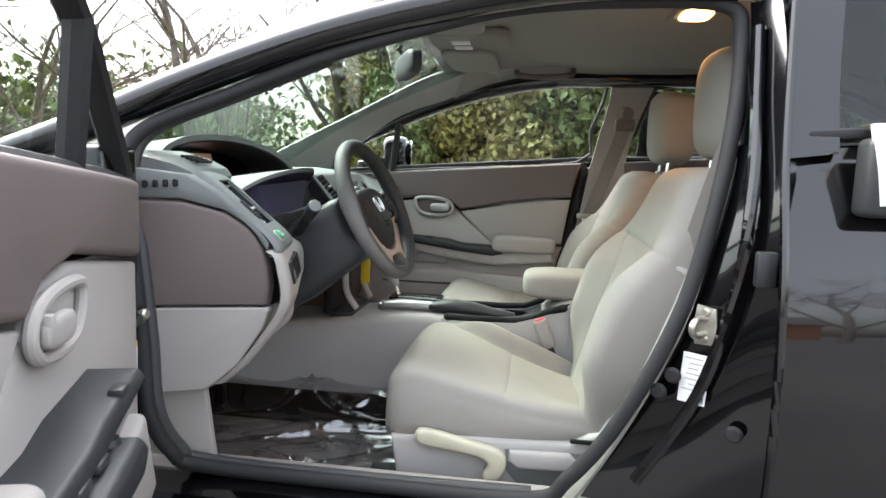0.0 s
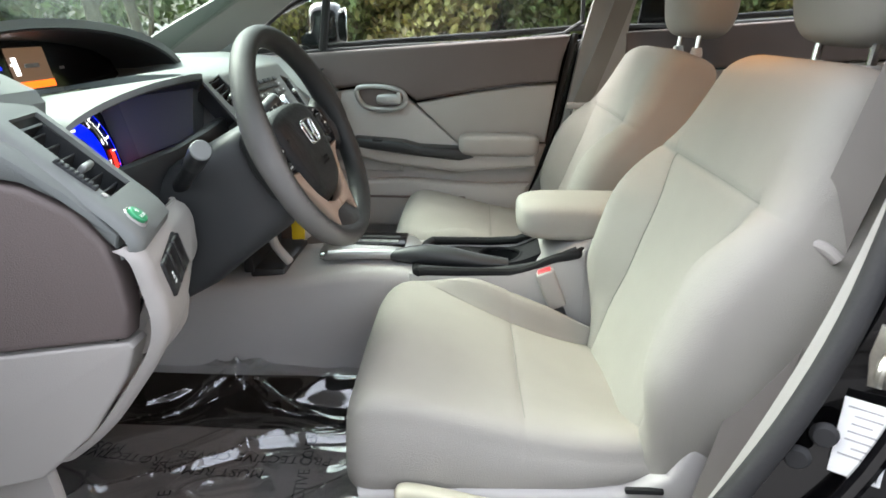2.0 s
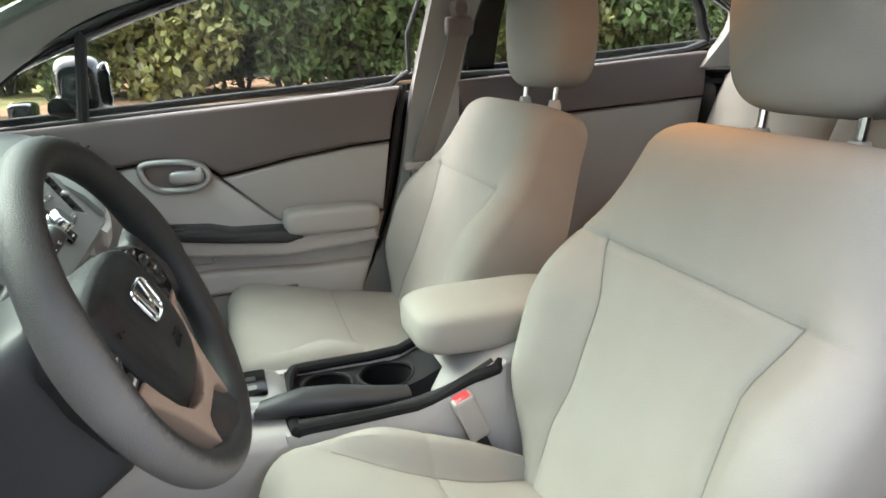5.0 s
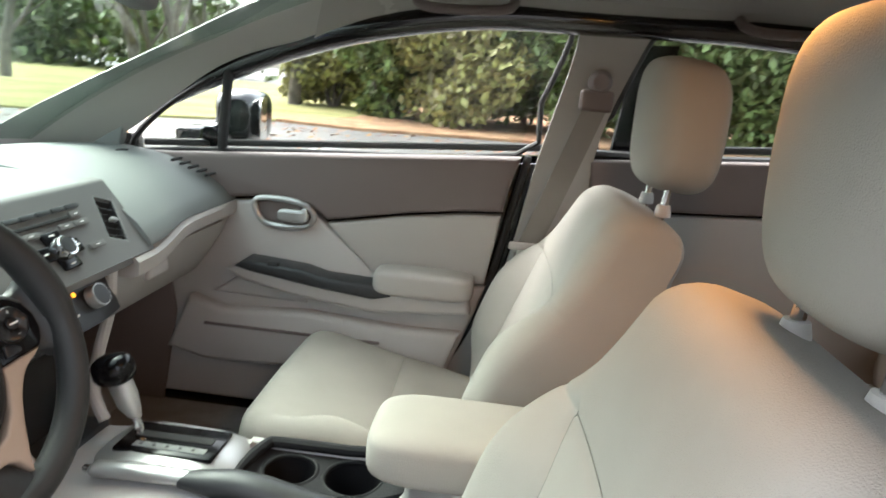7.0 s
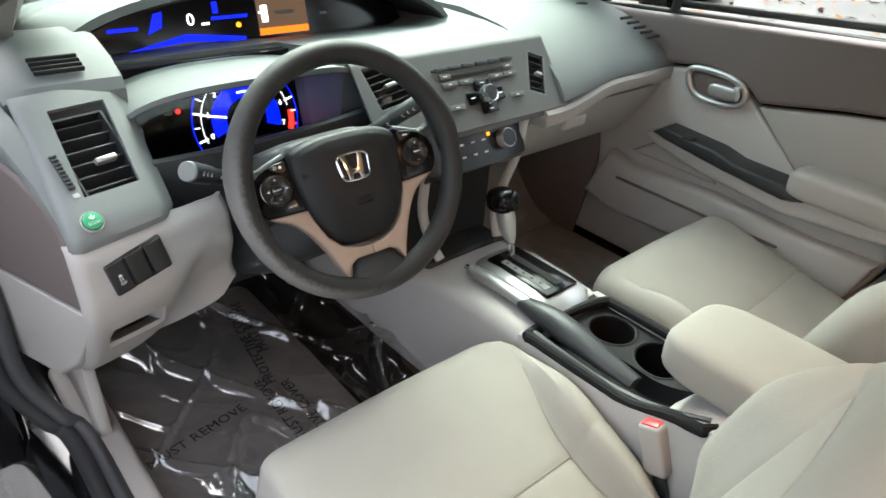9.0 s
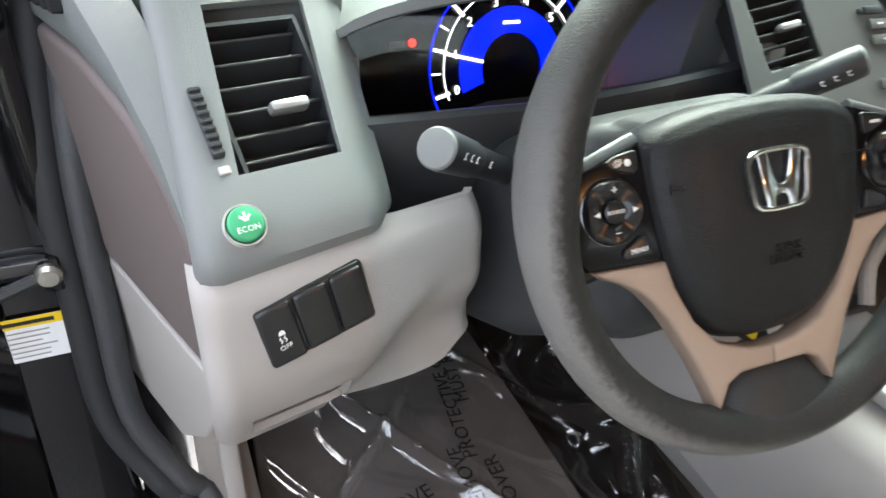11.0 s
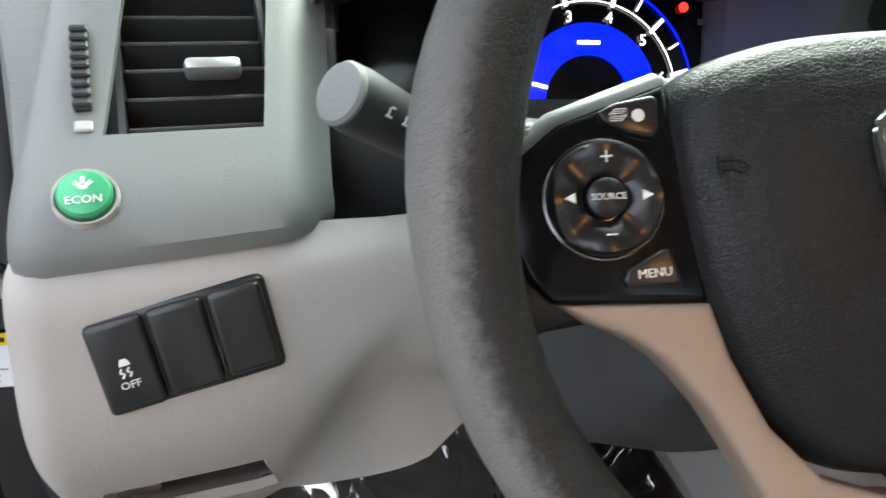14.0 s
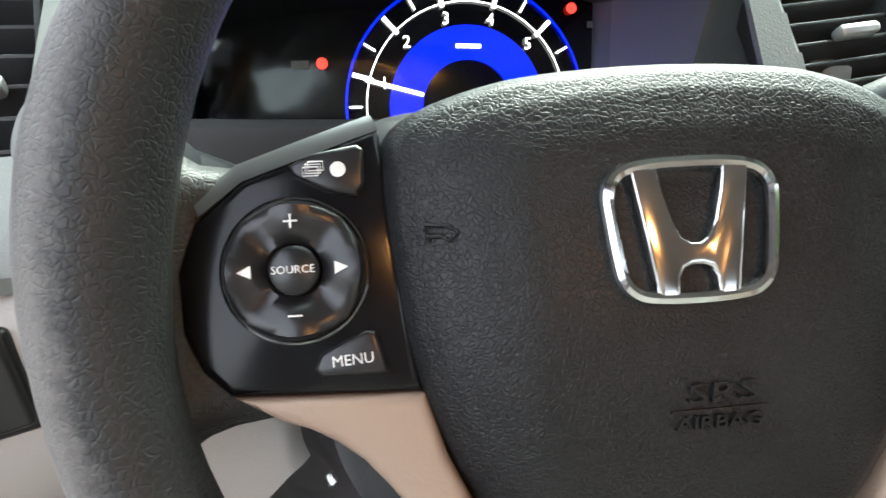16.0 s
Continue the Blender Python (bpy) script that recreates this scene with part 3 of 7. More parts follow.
for o in striker.children:
    o.matrix_parent_inverse = Matrix.Translation(-striker.location)

tyre_label = thing("tyre_label", "white printed tyre label stuck on the black jamb", "label", (0.642, -0.752, 0.545))
lm = face_matrix((0.642, -0.752, 0.545), (0.80, -0.60, 0.0), (0.17, 0.05, 1))
o = part("sheet", rbox((0, 0, 0.001), (0.046, 0.082, 0.0012), 0.0004, 1), PAPER, tyre_label)
o.matrix_basis = lm
for k in range(7):
    o = part("printed_line", rbox((-0.003 + 0.004 * (k % 2), 0.032 - 0.0085 * k, 0.0018), (0.030 - 0.006 * (k % 3), 0.0016, 0.0004), 0, 1), GREYINK, tyre_label)
    o.matrix_basis = lm
for k in range(9):
    o = part("bar", rbox((0.006 + 0.0016 * k, -0.030, 0.0018), (0.0004 + 0.0004 * (k % 3), 0.014, 0.0004), 0, 1), DARKINK, tyre_label)
    o.matrix_basis = lm
for o in tyre_label.children:
    o.matrix_parent_inverse = Matrix.Translation(-tyre_label.location)

airbag_label = thing("airbag_label", "white warning label with a yellow heading on the hinge pillar", "label", (-0.305, -0.842, 0.540))
lm = face_matrix((-0.3075, -0.839, 0.535), (0, 1, 0), (0.0, 0, 1)) @ Matrix.Scale(1.0, 4)
for nm, bm_, mt in [("sheet", rbox((0, -0.005, 0.001), (0.066, 0.050, 0.001), 0.0004, 1), PAPER), ("heading", rbox((0, 0.0145, 0.0014), (0.066, 0.011, 0.001), 0.0003, 1), YELLOW),
                    ("heading_print", rbox((0, 0.0145, 0.0021), (0.050, 0.004, 0.0004), 0, 1), DARKINK)] + \
        [("printed_line", rbox((-0.004 + 0.003 * (k % 2), 0.004 - 0.0056 * k, 0.0018), (0.046 - 0.008 * (k % 3), 0.0016, 0.0003), 0, 1), GREYINK) for k in range(6)]:
    o = part(nm, bm_, mt, airbag_label)
    o.matrix_basis = lm
    o.matrix_parent_inverse = Matrix.Translation(-airbag_label.location)

hinge = thing("hinge_bracket", "steel bracket bolted to the black hinge pillar", "bracket", (-0.31, -0.82, 0.60))
part("hinge_leaf", rbox((-0.303, -0.82, 0.600), (0.016, 0.05, 0.035), 0.004), PAINT, hinge)
part("bolt", lathe([(0, 0.010), (0.008, 0.010), (0.011, 0.006), (0.011, 0)], 12, face_matrix((-0.297, -0.805, 0.603), (0, 1, 0), (0, 0, 1))), STEEL, hinge)
part("check_arm", tube([(-0.295, -0.815, 0.600), (-0.27, -0.90, 0.585), (-0.26, -1.0, 0.575)], 0.006, 8), BLACK, hinge)
boot = thing("cable_boot", "corrugated black rubber cable boot to the door", "hose", (-0.33, -0.86, 0.55))
part("bellows", tube(smooth_path([(-0.315, -0.885, 0.60), (-0.30, -0.895, 0.55), (-0.305, -0.905, 0.49), (-0.325, -0.93, 0.42)], 16), [0.013 + 0.003 * math.cos(k * 2.1) for k in range(49)], 12), RUBBER, boot)


# ---------------------------------------------------------------- side doors
def door_shell(d, s, x0, x1, front):
    """Outer skin, window frame, glass. s: +1 passenger's side, -1 driver's."""
    part("outer_skin", sheet(lambda u, v: (u, s * (0.775 + 0.058 * math.sin(math.pi * min(1, (v - 0.05) / 0.85)) ** 0.8 - 0.05 * ease(v, 0.60, 0.92)), v + (belt_z(u) - 0.87) * ease(v, 0.2, 0.87)), spread(x0, x1, 12), spread(0.17, 0.865, 16), (0, -0.02 * s, 0)), PAINT, d, "glossy black door skin")
    part("belt_moulding", tube([(x, s * 0.752, belt_z(x) + 0.012) for x in spread(x0 + 0.02, x1 - 0.02, 8)], 0.006, 8, flat=1.5), RUBBER, d, "dark belt moulding")
    part("inner_shell", extr([(x0 + 0.06, 0.24), (x1 - 0.05, 0.24), (x1 - 0.01, belt_z(x1) - 0.02), (x0 + 0.01, belt_z(x0) - 0.02)], "y", 0.69 * s, 0.735 * s, 0.005), PAINT, d)


def pane(d, outline, s, mat, y_belt=0.705, y_top=0.655):
    """A leaning window pane from an outline in x and z."""
    def at(x, z):
        return (x, s * (y_belt + (y_top - y_belt) * ease(z, 0.86, 1.2) * 1.0), z)
    verts = [at(x, z) for x, z in outline] + [(x, y + 0.004 * s, z) for x, y, z in (at(a, b) for a, b in outline)]
    n = len(outline)
    faces = [tuple(range(n)), tuple(range(2 * n - 1, n - 1, -1))] + [(i, (i + 1) % n, n + (i + 1) % n, n + i) for i in range(n)]
    o = part("window_pane", bm_from(verts, faces), mat, d)
    o.visible_shadow = False
    return o


WINDOW_FRONT = [(-0.42, 0.838), (-0.30, 0.845), (0.0, 0.868), (0.515, 0.908), (0.56, 1.03), (0.605, 1.165), (0.585, 1.198), (0.45, 1.208), (0.25, 1.182), (0.04, 1.115), (-0.17, 1.04), (-0.34, 0.935)]
WINDOW_REAR = [(0.69, 0.925), (1.40, 0.975), (1.44, 1.05), (1.36, 1.15), (1.15, 1.20), (0.90, 1.215), (0.80, 1.205), (0.765, 1.17), (0.715, 1.02)]


def front_door(s, name, label):
    cut = lambda pts: pts if s > 0 else [(max(x, -0.335 + 0.0004 * k), z) for k, (x, z) in enumerate(pts)]
    d = thing(name, label, "car door", (-0.47, 0.84 * s, 0.5), group="car doors")
    door_shell(d, s, -0.44, 0.73, True)
    Y = lambda y: y * s
    frame_path = [(x, s * (0.69 - 0.045 * ease(z, 0.9, 1.2)), z) for x, z in WINDOW_FRONT]
    part("window_frame", tube(smooth_path(frame_path, 3, True), 0.0065 if s > 0 else 0.013, 8, True, flat=1.6, up=(0, 1, 0)), RUBBER, d, "black window frame and seal")
    part("quarter_bar", tube([(-0.190, Y(0.69), 0.85), (-0.162, Y(0.665), 1.045)], 0.012 if s > 0 else 0.019, 8), RUBBER, d, "black bar in front of the quarter window")
    pane(d, WINDOW_FRONT, s, GLASS)
    # trim, from the belt down
    part("upper_trim", extr(cut([(-0.40, 0.837), (-0.30, 0.842), (0.0, 0.866), (0.53, 0.907), (0.51, 0.84), (0.500, 0.778), (0.40, 0.770), (0.26, 0.750), (0.15, 0.728), (0.09, 0.717), (0.05, 0.747), (-0.05, 0.762), (-0.17, 0.745), (-0.40, 0.72)]), "y", Y(0.638), Y(0.69), 0.012, 4), TAUPE, d, "dark taupe upper door trim")
    part("armrest_panel", extr([(0.09, 0.709), (0.15, 0.720), (0.26, 0.742), (0.40, 0.762), (0.498, 0.770), (0.475, 0.60), (0.21, 0.595)], "y", Y(0.643), Y(0.68), 0.007, 3), BEIGE, d, "pale fabric door insert")
    part("lower_trim", extr(cut([(-0.385, 0.712), (-0.17, 0.737), (-0.05, 0.753), (0.045, 0.738), (0.082, 0.708), (0.205, 0.60), (0.478, 0.592), (0.45, 0.50), (0.40, 0.36), (0.34, 0.22), (-0.33, 0.22), (-0.365, 0.50)]), "y", Y(0.646), Y(0.685), 0.010, 3), MIDGREY if s > 0 else BEIGE, d, "grey beige lower door trim")
    part("pull_ledge", extr([(-0.14, 0.585), (-0.10, 0.600), (0.20, 0.560), (0.24, 0.575), (0.44, 0.580), (0.45, 0.535), (0.22, 0.515), (0.02, 0.535), (-0.10, 0.560)], "y", Y(0.595), Y(0.66), 0.012, 3), MIDGREY if s > 0 else BEIGE, d)
    part("elbow_rest", blob((0.335, Y(0.617), 0.598), (0.118, 0.047, 0.032), 0.42), BEIGE, d, "pale padded elbow rest")
    pod = part("switch_pod", extr([(-0.115, 0.597), (-0.09, 0.615), (0.05, 0.605), (0.10, 0.592), (0.215, 0.588), (0.262, 0.562), (0.22, 0.552), (0.08, 0.566), (-0.08, 0.588)], "y", Y(0.583), Y(0.655), 0.008, 3), BLACK, d, "black window switch panel")
    part("window_switch", rbox((-0.02, Y(0.592), 0.611), (0.028, 0.018, 0.010), 0.003), BLACK, pod)
    part("door_pocket", extr([(-0.24, 0.50), (-0.16, 0.475), (0.05, 0.490), (0.30, 0.475), (0.43, 0.48), (0.39, 0.35), (-0.20, 0.335), (-0.30, 0.36)], "y", Y(0.612), Y(0.66), 0.014, 3), MIDGREY if s > 0 else BEIGE, d)
    part("pocket_mouth", extr([(-0.19, 0.510), (-0.10, 0.575), (0.04, 0.552), (0.05, 0.505)], "y", Y(0.632), Y(0.66), 0.012, 3), MIDGREY, d)
    part("pocket_slot", rbox((0.02, Y(0.622), 0.435), (0.44, 0.03, 0.007), 0.003, 2), TAUPE, d)
    # pull handle in its cup
    dx, dz = (0.0, 0.0) if s > 0 else (0.035, -0.022)
    cup = [(a + dx, b + dz) for a, b in [(-0.085, 0.745), (-0.065, 0.757), (0.00, 0.757), (0.045, 0.745), (0.060, 0.722), (0.045, 0.700), (0.0, 0.692), (-0.050, 0.696), (-0.075, 0.715)]]
    bez = part("handle_bezel", tube(smooth_path([(x, Y(0.636), z) for x, z in cup], 4, True), 0.0075, 10, True, up=(0, 1, 0)), BEIGE if s < 0 else SATIN, d, "handle surround")
    part("cup", extr(cup, "y", Y(0.6425), Y(0.652), 0.002), TAUPE if s > 0 else MIDGREY, bez)
    part("lever", blob((0.012 + dx, Y(0.628), 0.722 + dz), (0.038, 0.008, 0.016), 0.6), SATIN if s > 0 else BEIGE, bez, "satin pull lever")
    part("lock_knob", rbox((0.040 + dx, Y(0.628), 0.728 + dz), (0.014, 0.014, 0.030), 0.004), SATIN if s > 0 else BEIGE, bez)
    part("door_edge_seal", tube(smooth_path([(0.545, Y(0.665), 0.91), (0.520, Y(0.672), 0.78), (0.485, Y(0.672), 0.60), (0.43, Y(0.672), 0.44), (0.385, Y(0.672), 0.34)], 5), 0.009, 8), RUBBER, d)
    return d


front_door(1, "passenger_door", "closed passenger door with taupe and beige trim")
ddoor = front_door(-1, "driver_door", "open driver door with taupe and beige trim")


def rear_door(s, name, label):
    d = thing(name, label, "car door", (0.73, 0.78 * s, 0.5), group="car doors")
    door_shell(d, s, 0.742, 1.62, False)
    Y = lambda y: y * s
    frame_path = [(max(x, 0.69 if s > 0 else 0.83), s * (0.695 - 0.045 * ease(z, 0.9, 1.2)), z) for x, z in WINDOW_REAR]
    part("window_frame", tube(smooth_path(frame_path, 3, True), 0.012, 8, True, flat=1.6, up=(0, 1, 0)), RUBBER, d)
    pane(d, WINDOW_REAR, s, GLASS if s > 0 else TINTED, 0.71)
    part("upper_trim", extr([(0.68, 0.915), (1.45, 0.975), (1.45, 0.85), (0.70, 0.805)], "y", Y(0.645), Y(0.69), 0.010, 3), TAUPE, d, "dark taupe rear door trim")
    part("lower_trim", extr([(0.70, 0.797), (1.45, 0.842), (1.40, 0.45), (1.15, 0.30), (0.74, 0.30)], "y", Y(0.65), Y(0.685), 0.008, 3), BEIGE, d)
    # pillar cover outside, in front of the window
    part("pillar_cover", strip([(0.745, Y(0.768), 0.905), (0.752, Y(0.735), 1.03), (0.77, Y(0.69), 1.17)], [(0.822, Y(0.764), 0.915), (0.825, Y(0.731), 1.03), (0.84, Y(0.684), 1.175)], 6, (0, -0.015 * s, 0)), PAINT, d, "smooth black pillar cover")
    part("front_edge", tube(smooth_path([(0.745, Y(0.795), 0.24), (0.742, Y(0.832), 0.45), (0.740, Y(0.825), 0.70), (0.742, Y(0.775), 0.90), (0.762, Y(0.69), 1.17)], 6), 0.007, 8), PAINT, d)
    return d


rear_door(1, "rear_passenger_door", "closed rear door with taupe upper trim")
rear_door(-1, "rear_driver_door", "closed glossy black rear door beside the opening")

# the open driver's door: sail corner, big switch pod
for k in range(2):
    for j in range(2):
        part("window_switch", rbox((0.075 + 0.055 * k, -0.590 - 0.030 * j, 0.567), (0.034, 0.020, 0.012), 0.004), BLACK, ddoor, "black window switch")
part("driver_switch_pod", extr([(-0.03, 0.540), (0.0, 0.563), (0.20, 0.555), (0.24, 0.540), (0.22, 0.515), (0.0, 0.515)], "y", -0.560, -0.650, 0.010, 3), BLACK, ddoor, "black driver switch panel")
part("mirror_dial", lathe([(0, 0.008), (0.012, 0.008), (0.014, 0.0)], 16, pose(0.015, -0.595, 0.561)), BLACK, ddoor)
ddoor.rotation_euler = (0, 0, radians(-70.5))


# ---------------------------------------------------------------- front seats
def round_drop(d, r):
    """How far a rounded edge falls, d inside the edge."""
    if d >= r:
        return 0.0
    return r - math.sqrt(max(0.0, r * r - (r - d) ** 2))


def cushion_bm(length=0.45, inner=1, seams=None):
    """Seat cushion: a low bolster on the console's side (inner), a flat piped edge on the door's side."""
    secs = []
    xs = [0, 0.003, 0.008, 0.016, 0.026, 0.04, 0.06] + spread(0.085, 0.225, 8) + [0.236, 0.241, 0.245, 0.249, 0.254, 0.265] + spread(0.285, length, 9)
    t_in = [0, 0.015, 0.05, 0.1, 0.18, 0.28, 0.4, 0.52, 0.64, 0.76, 0.88, 0.95, 1]
    t_out = [0.02, 0.06, 0.15, 0.3, 0.45, 0.6, 0.74, 0.84, 0.90, 0.94, 0.965, 0.985, 0.996, 1]
    for x in xs:
        hw_i = 0.235 - 0.95 * round_drop(x, 0.075) - 0.04 * ease(x, 0.3, 0.44)
        hw_o = 0.222 - 0.9 * round_drop(x, 0.045) - 0.020 * ease(x, 0.3, 0.45)
        seam = min(0.198 - 0.044 * ease(x, 0.06, 0.23) + 0.028 * ease(x, 0.26, 0.45), hw_i - 0.02)
        base = 0.472 - 0.125 * ease(x, 0.03, 0.48) - 0.85 * round_drop(x, 0.062) - 0.0022 * math.exp(-((x - 0.245) / 0.005) ** 2)
        lift = 0.050 * ease(x, 0.12, 0.45)
        qs = [-hw_i + (hw_i - seam) * t for t in t_in] + [-seam + (seam + hw_o) * t for t in t_out]
        top = []
        for q in qs:
            z = base + 0.005 * math.exp(-(q / 0.12) ** 2)
            if q < -seam:
                z += 0.040 * ease(x, 0.06, 0.20) * ease(-q - seam, 0.0, 0.45 * (hw_i - seam))
            z -= 0.95 * round_drop(hw_i + q, 0.042) + 0.9 * round_drop(hw_o - q, 0.026)
            z += lift * ease(q, 0.04, hw_o - 0.02)
            z -= 0.005 * math.exp(-((q + seam) / 0.006) ** 2) * ease(x, 0.08, 0.16)
            top.append((x, -inner * q, z))
            if seams is not None:
                if abs(q + seam) < 1e-6 and x > 0.10:
                    seams[0].append((x, -inner * q, z + 0.0010))
                if abs(x - 0.245) < 1e-6 and -seam <= q <= hw_o - 0.03:
                    seams[2].append((x, -inner * q, z + 0.0010))
        edge = base + lift - 0.9 * 0.026
        if seams is not None and 0.12 < x < 0.44:
            seams[1].append((x, -inner * (hw_o - 0.005), edge + 0.010))
        zb = 0.318 + 0.028 * ease(x, 0.05, 0.42) + 0.4 * round_drop(x, 0.04)
        side_o = [(x, -inner * (hw_o + b), edge + (zb - edge) * t) for b, t in ((0.004, 0.12), (0.009, 0.35), (0.009, 0.65), (0.004, 0.9))]
        bottom = [(x, -inner * q, zb) for q in (hw_o - 0.006, 0.9 * hw_o, 0.5 * hw_o, 0, -0.5 * hw_i, -0.9 * hw_i, -hw_i + 0.004)]
        side_i = [(x, inner * (hw_i + 0.003), zb + (base - 0.05 - zb) * t) for t in (0.3, 0.8)]
        secs.append(top + side_o + bottom + side_i)
    return loft(secs)


def across(half, seam):
    """Places across a backrest, dense at its seams."""
    inside = [0, 0.2, 0.4, 0.6, 0.75, 0.87, 0.94, 0.97, 1.0]
    rest = [0.04, 0.09, 0.16, 0.27, 0.40, 0.52, 0.64, 0.75, 0.84, 0.91, 0.96, 0.99, 1.0]
    pos = [seam * t for t in inside] + [seam + (half - seam) * t for t in rest]
    return [-p for p in pos[:0:-1]] + pos


def backrest_bm(lean, height=0.492, seams=None):
    secs = []
    ss = [-0.095, -0.085, -0.07, -0.05, -0.025, 0, 0.025] + spread(0.05, 0.27, 12) + [0.285, 0.294, 0.298, 0.302, 0.306, 0.315] + spread(0.33, height - 0.06, 5) + [height - d for d in (0.045, 0.032, 0.02, 0.010, 0.004, 0.0)]
    for s in ss:
        hw = 0.258 - 0.066 * ease(s, 0.22, 0.46) + 0.01 * ease(s, 0.05, 0.2) - 0.035 * ease(-s, -0.10, 0.09)
        hw -= 0.85 * round_drop(height - s, 0.05)
        seam = 0.135 + 0.035 * ease(s, 0.20, 0.31) + 0.02 * ease(0.1 - s, 0.0, 0.1)
        seam = min(seam, hw - 0.02)
        ys = across(hw, seam)
        bolster = 0.054 * ease(s, -0.12, 0.08) * (1 - ease(s, 0.17, 0.38))
        puff = 0.012 * math.sin(math.pi * min(1, s / height))
        mid = 0.055 + puff - 1.0 * round_drop(height - s, 0.055) * 0.9
        mid -= 0.0030 * math.exp(-((s - 0.300) / 0.004) ** 2)
        front = []
        for y in ys:
            a = abs(y)
            d = mid + bolster * ease(a, seam - 0.005, seam + 0.075) - 0.010 * (1 - (a / seam) ** 2 if a < seam else 0) * (1 - ease(s, 0.3, 0.4))
            d -= 0.8 * round_drop(hw - a, 0.060) + (0.0055 * math.exp(-((a - seam) / 0.005) ** 2) if s < 0.31 else 0)
            front.append((d, y, s))
            c, k = math.cos(lean), math.sin(lean)
            if seams is not None and -0.06 < s < 0.303 and abs(a - seam) < 1e-6:
                e_ = d + 0.0014
                seams[0 if y < 0 else 1].append((s * k - e_ * c, y, s * c + e_ * k))
            if seams is not None and abs(s - 0.302) < 1e-6 and a <= seam:
                e_ = d + 0.0012
                seams[2].append((s * k - e_ * c, y, s * c + e_ * k))
        rear = -0.085 + 0.6 * round_drop(height - s, 0.05)
        back_ = [(rear + 0.5 * round_drop(hw - abs(t) * hw, 0.04), t * hw, s) for t in (0.985, 0.9, 0.6, 0.2, -0.2, -0.6, -0.9, -0.985)]
        secs.append(front + back_)
    bm = loft(secs)
    c, k = math.cos(lean), math.sin(lean)
    for v in bm.verts:
        d, y, s = v.co
        v.co = (s * k - d * c, y, s * c + d * k)
    return bm


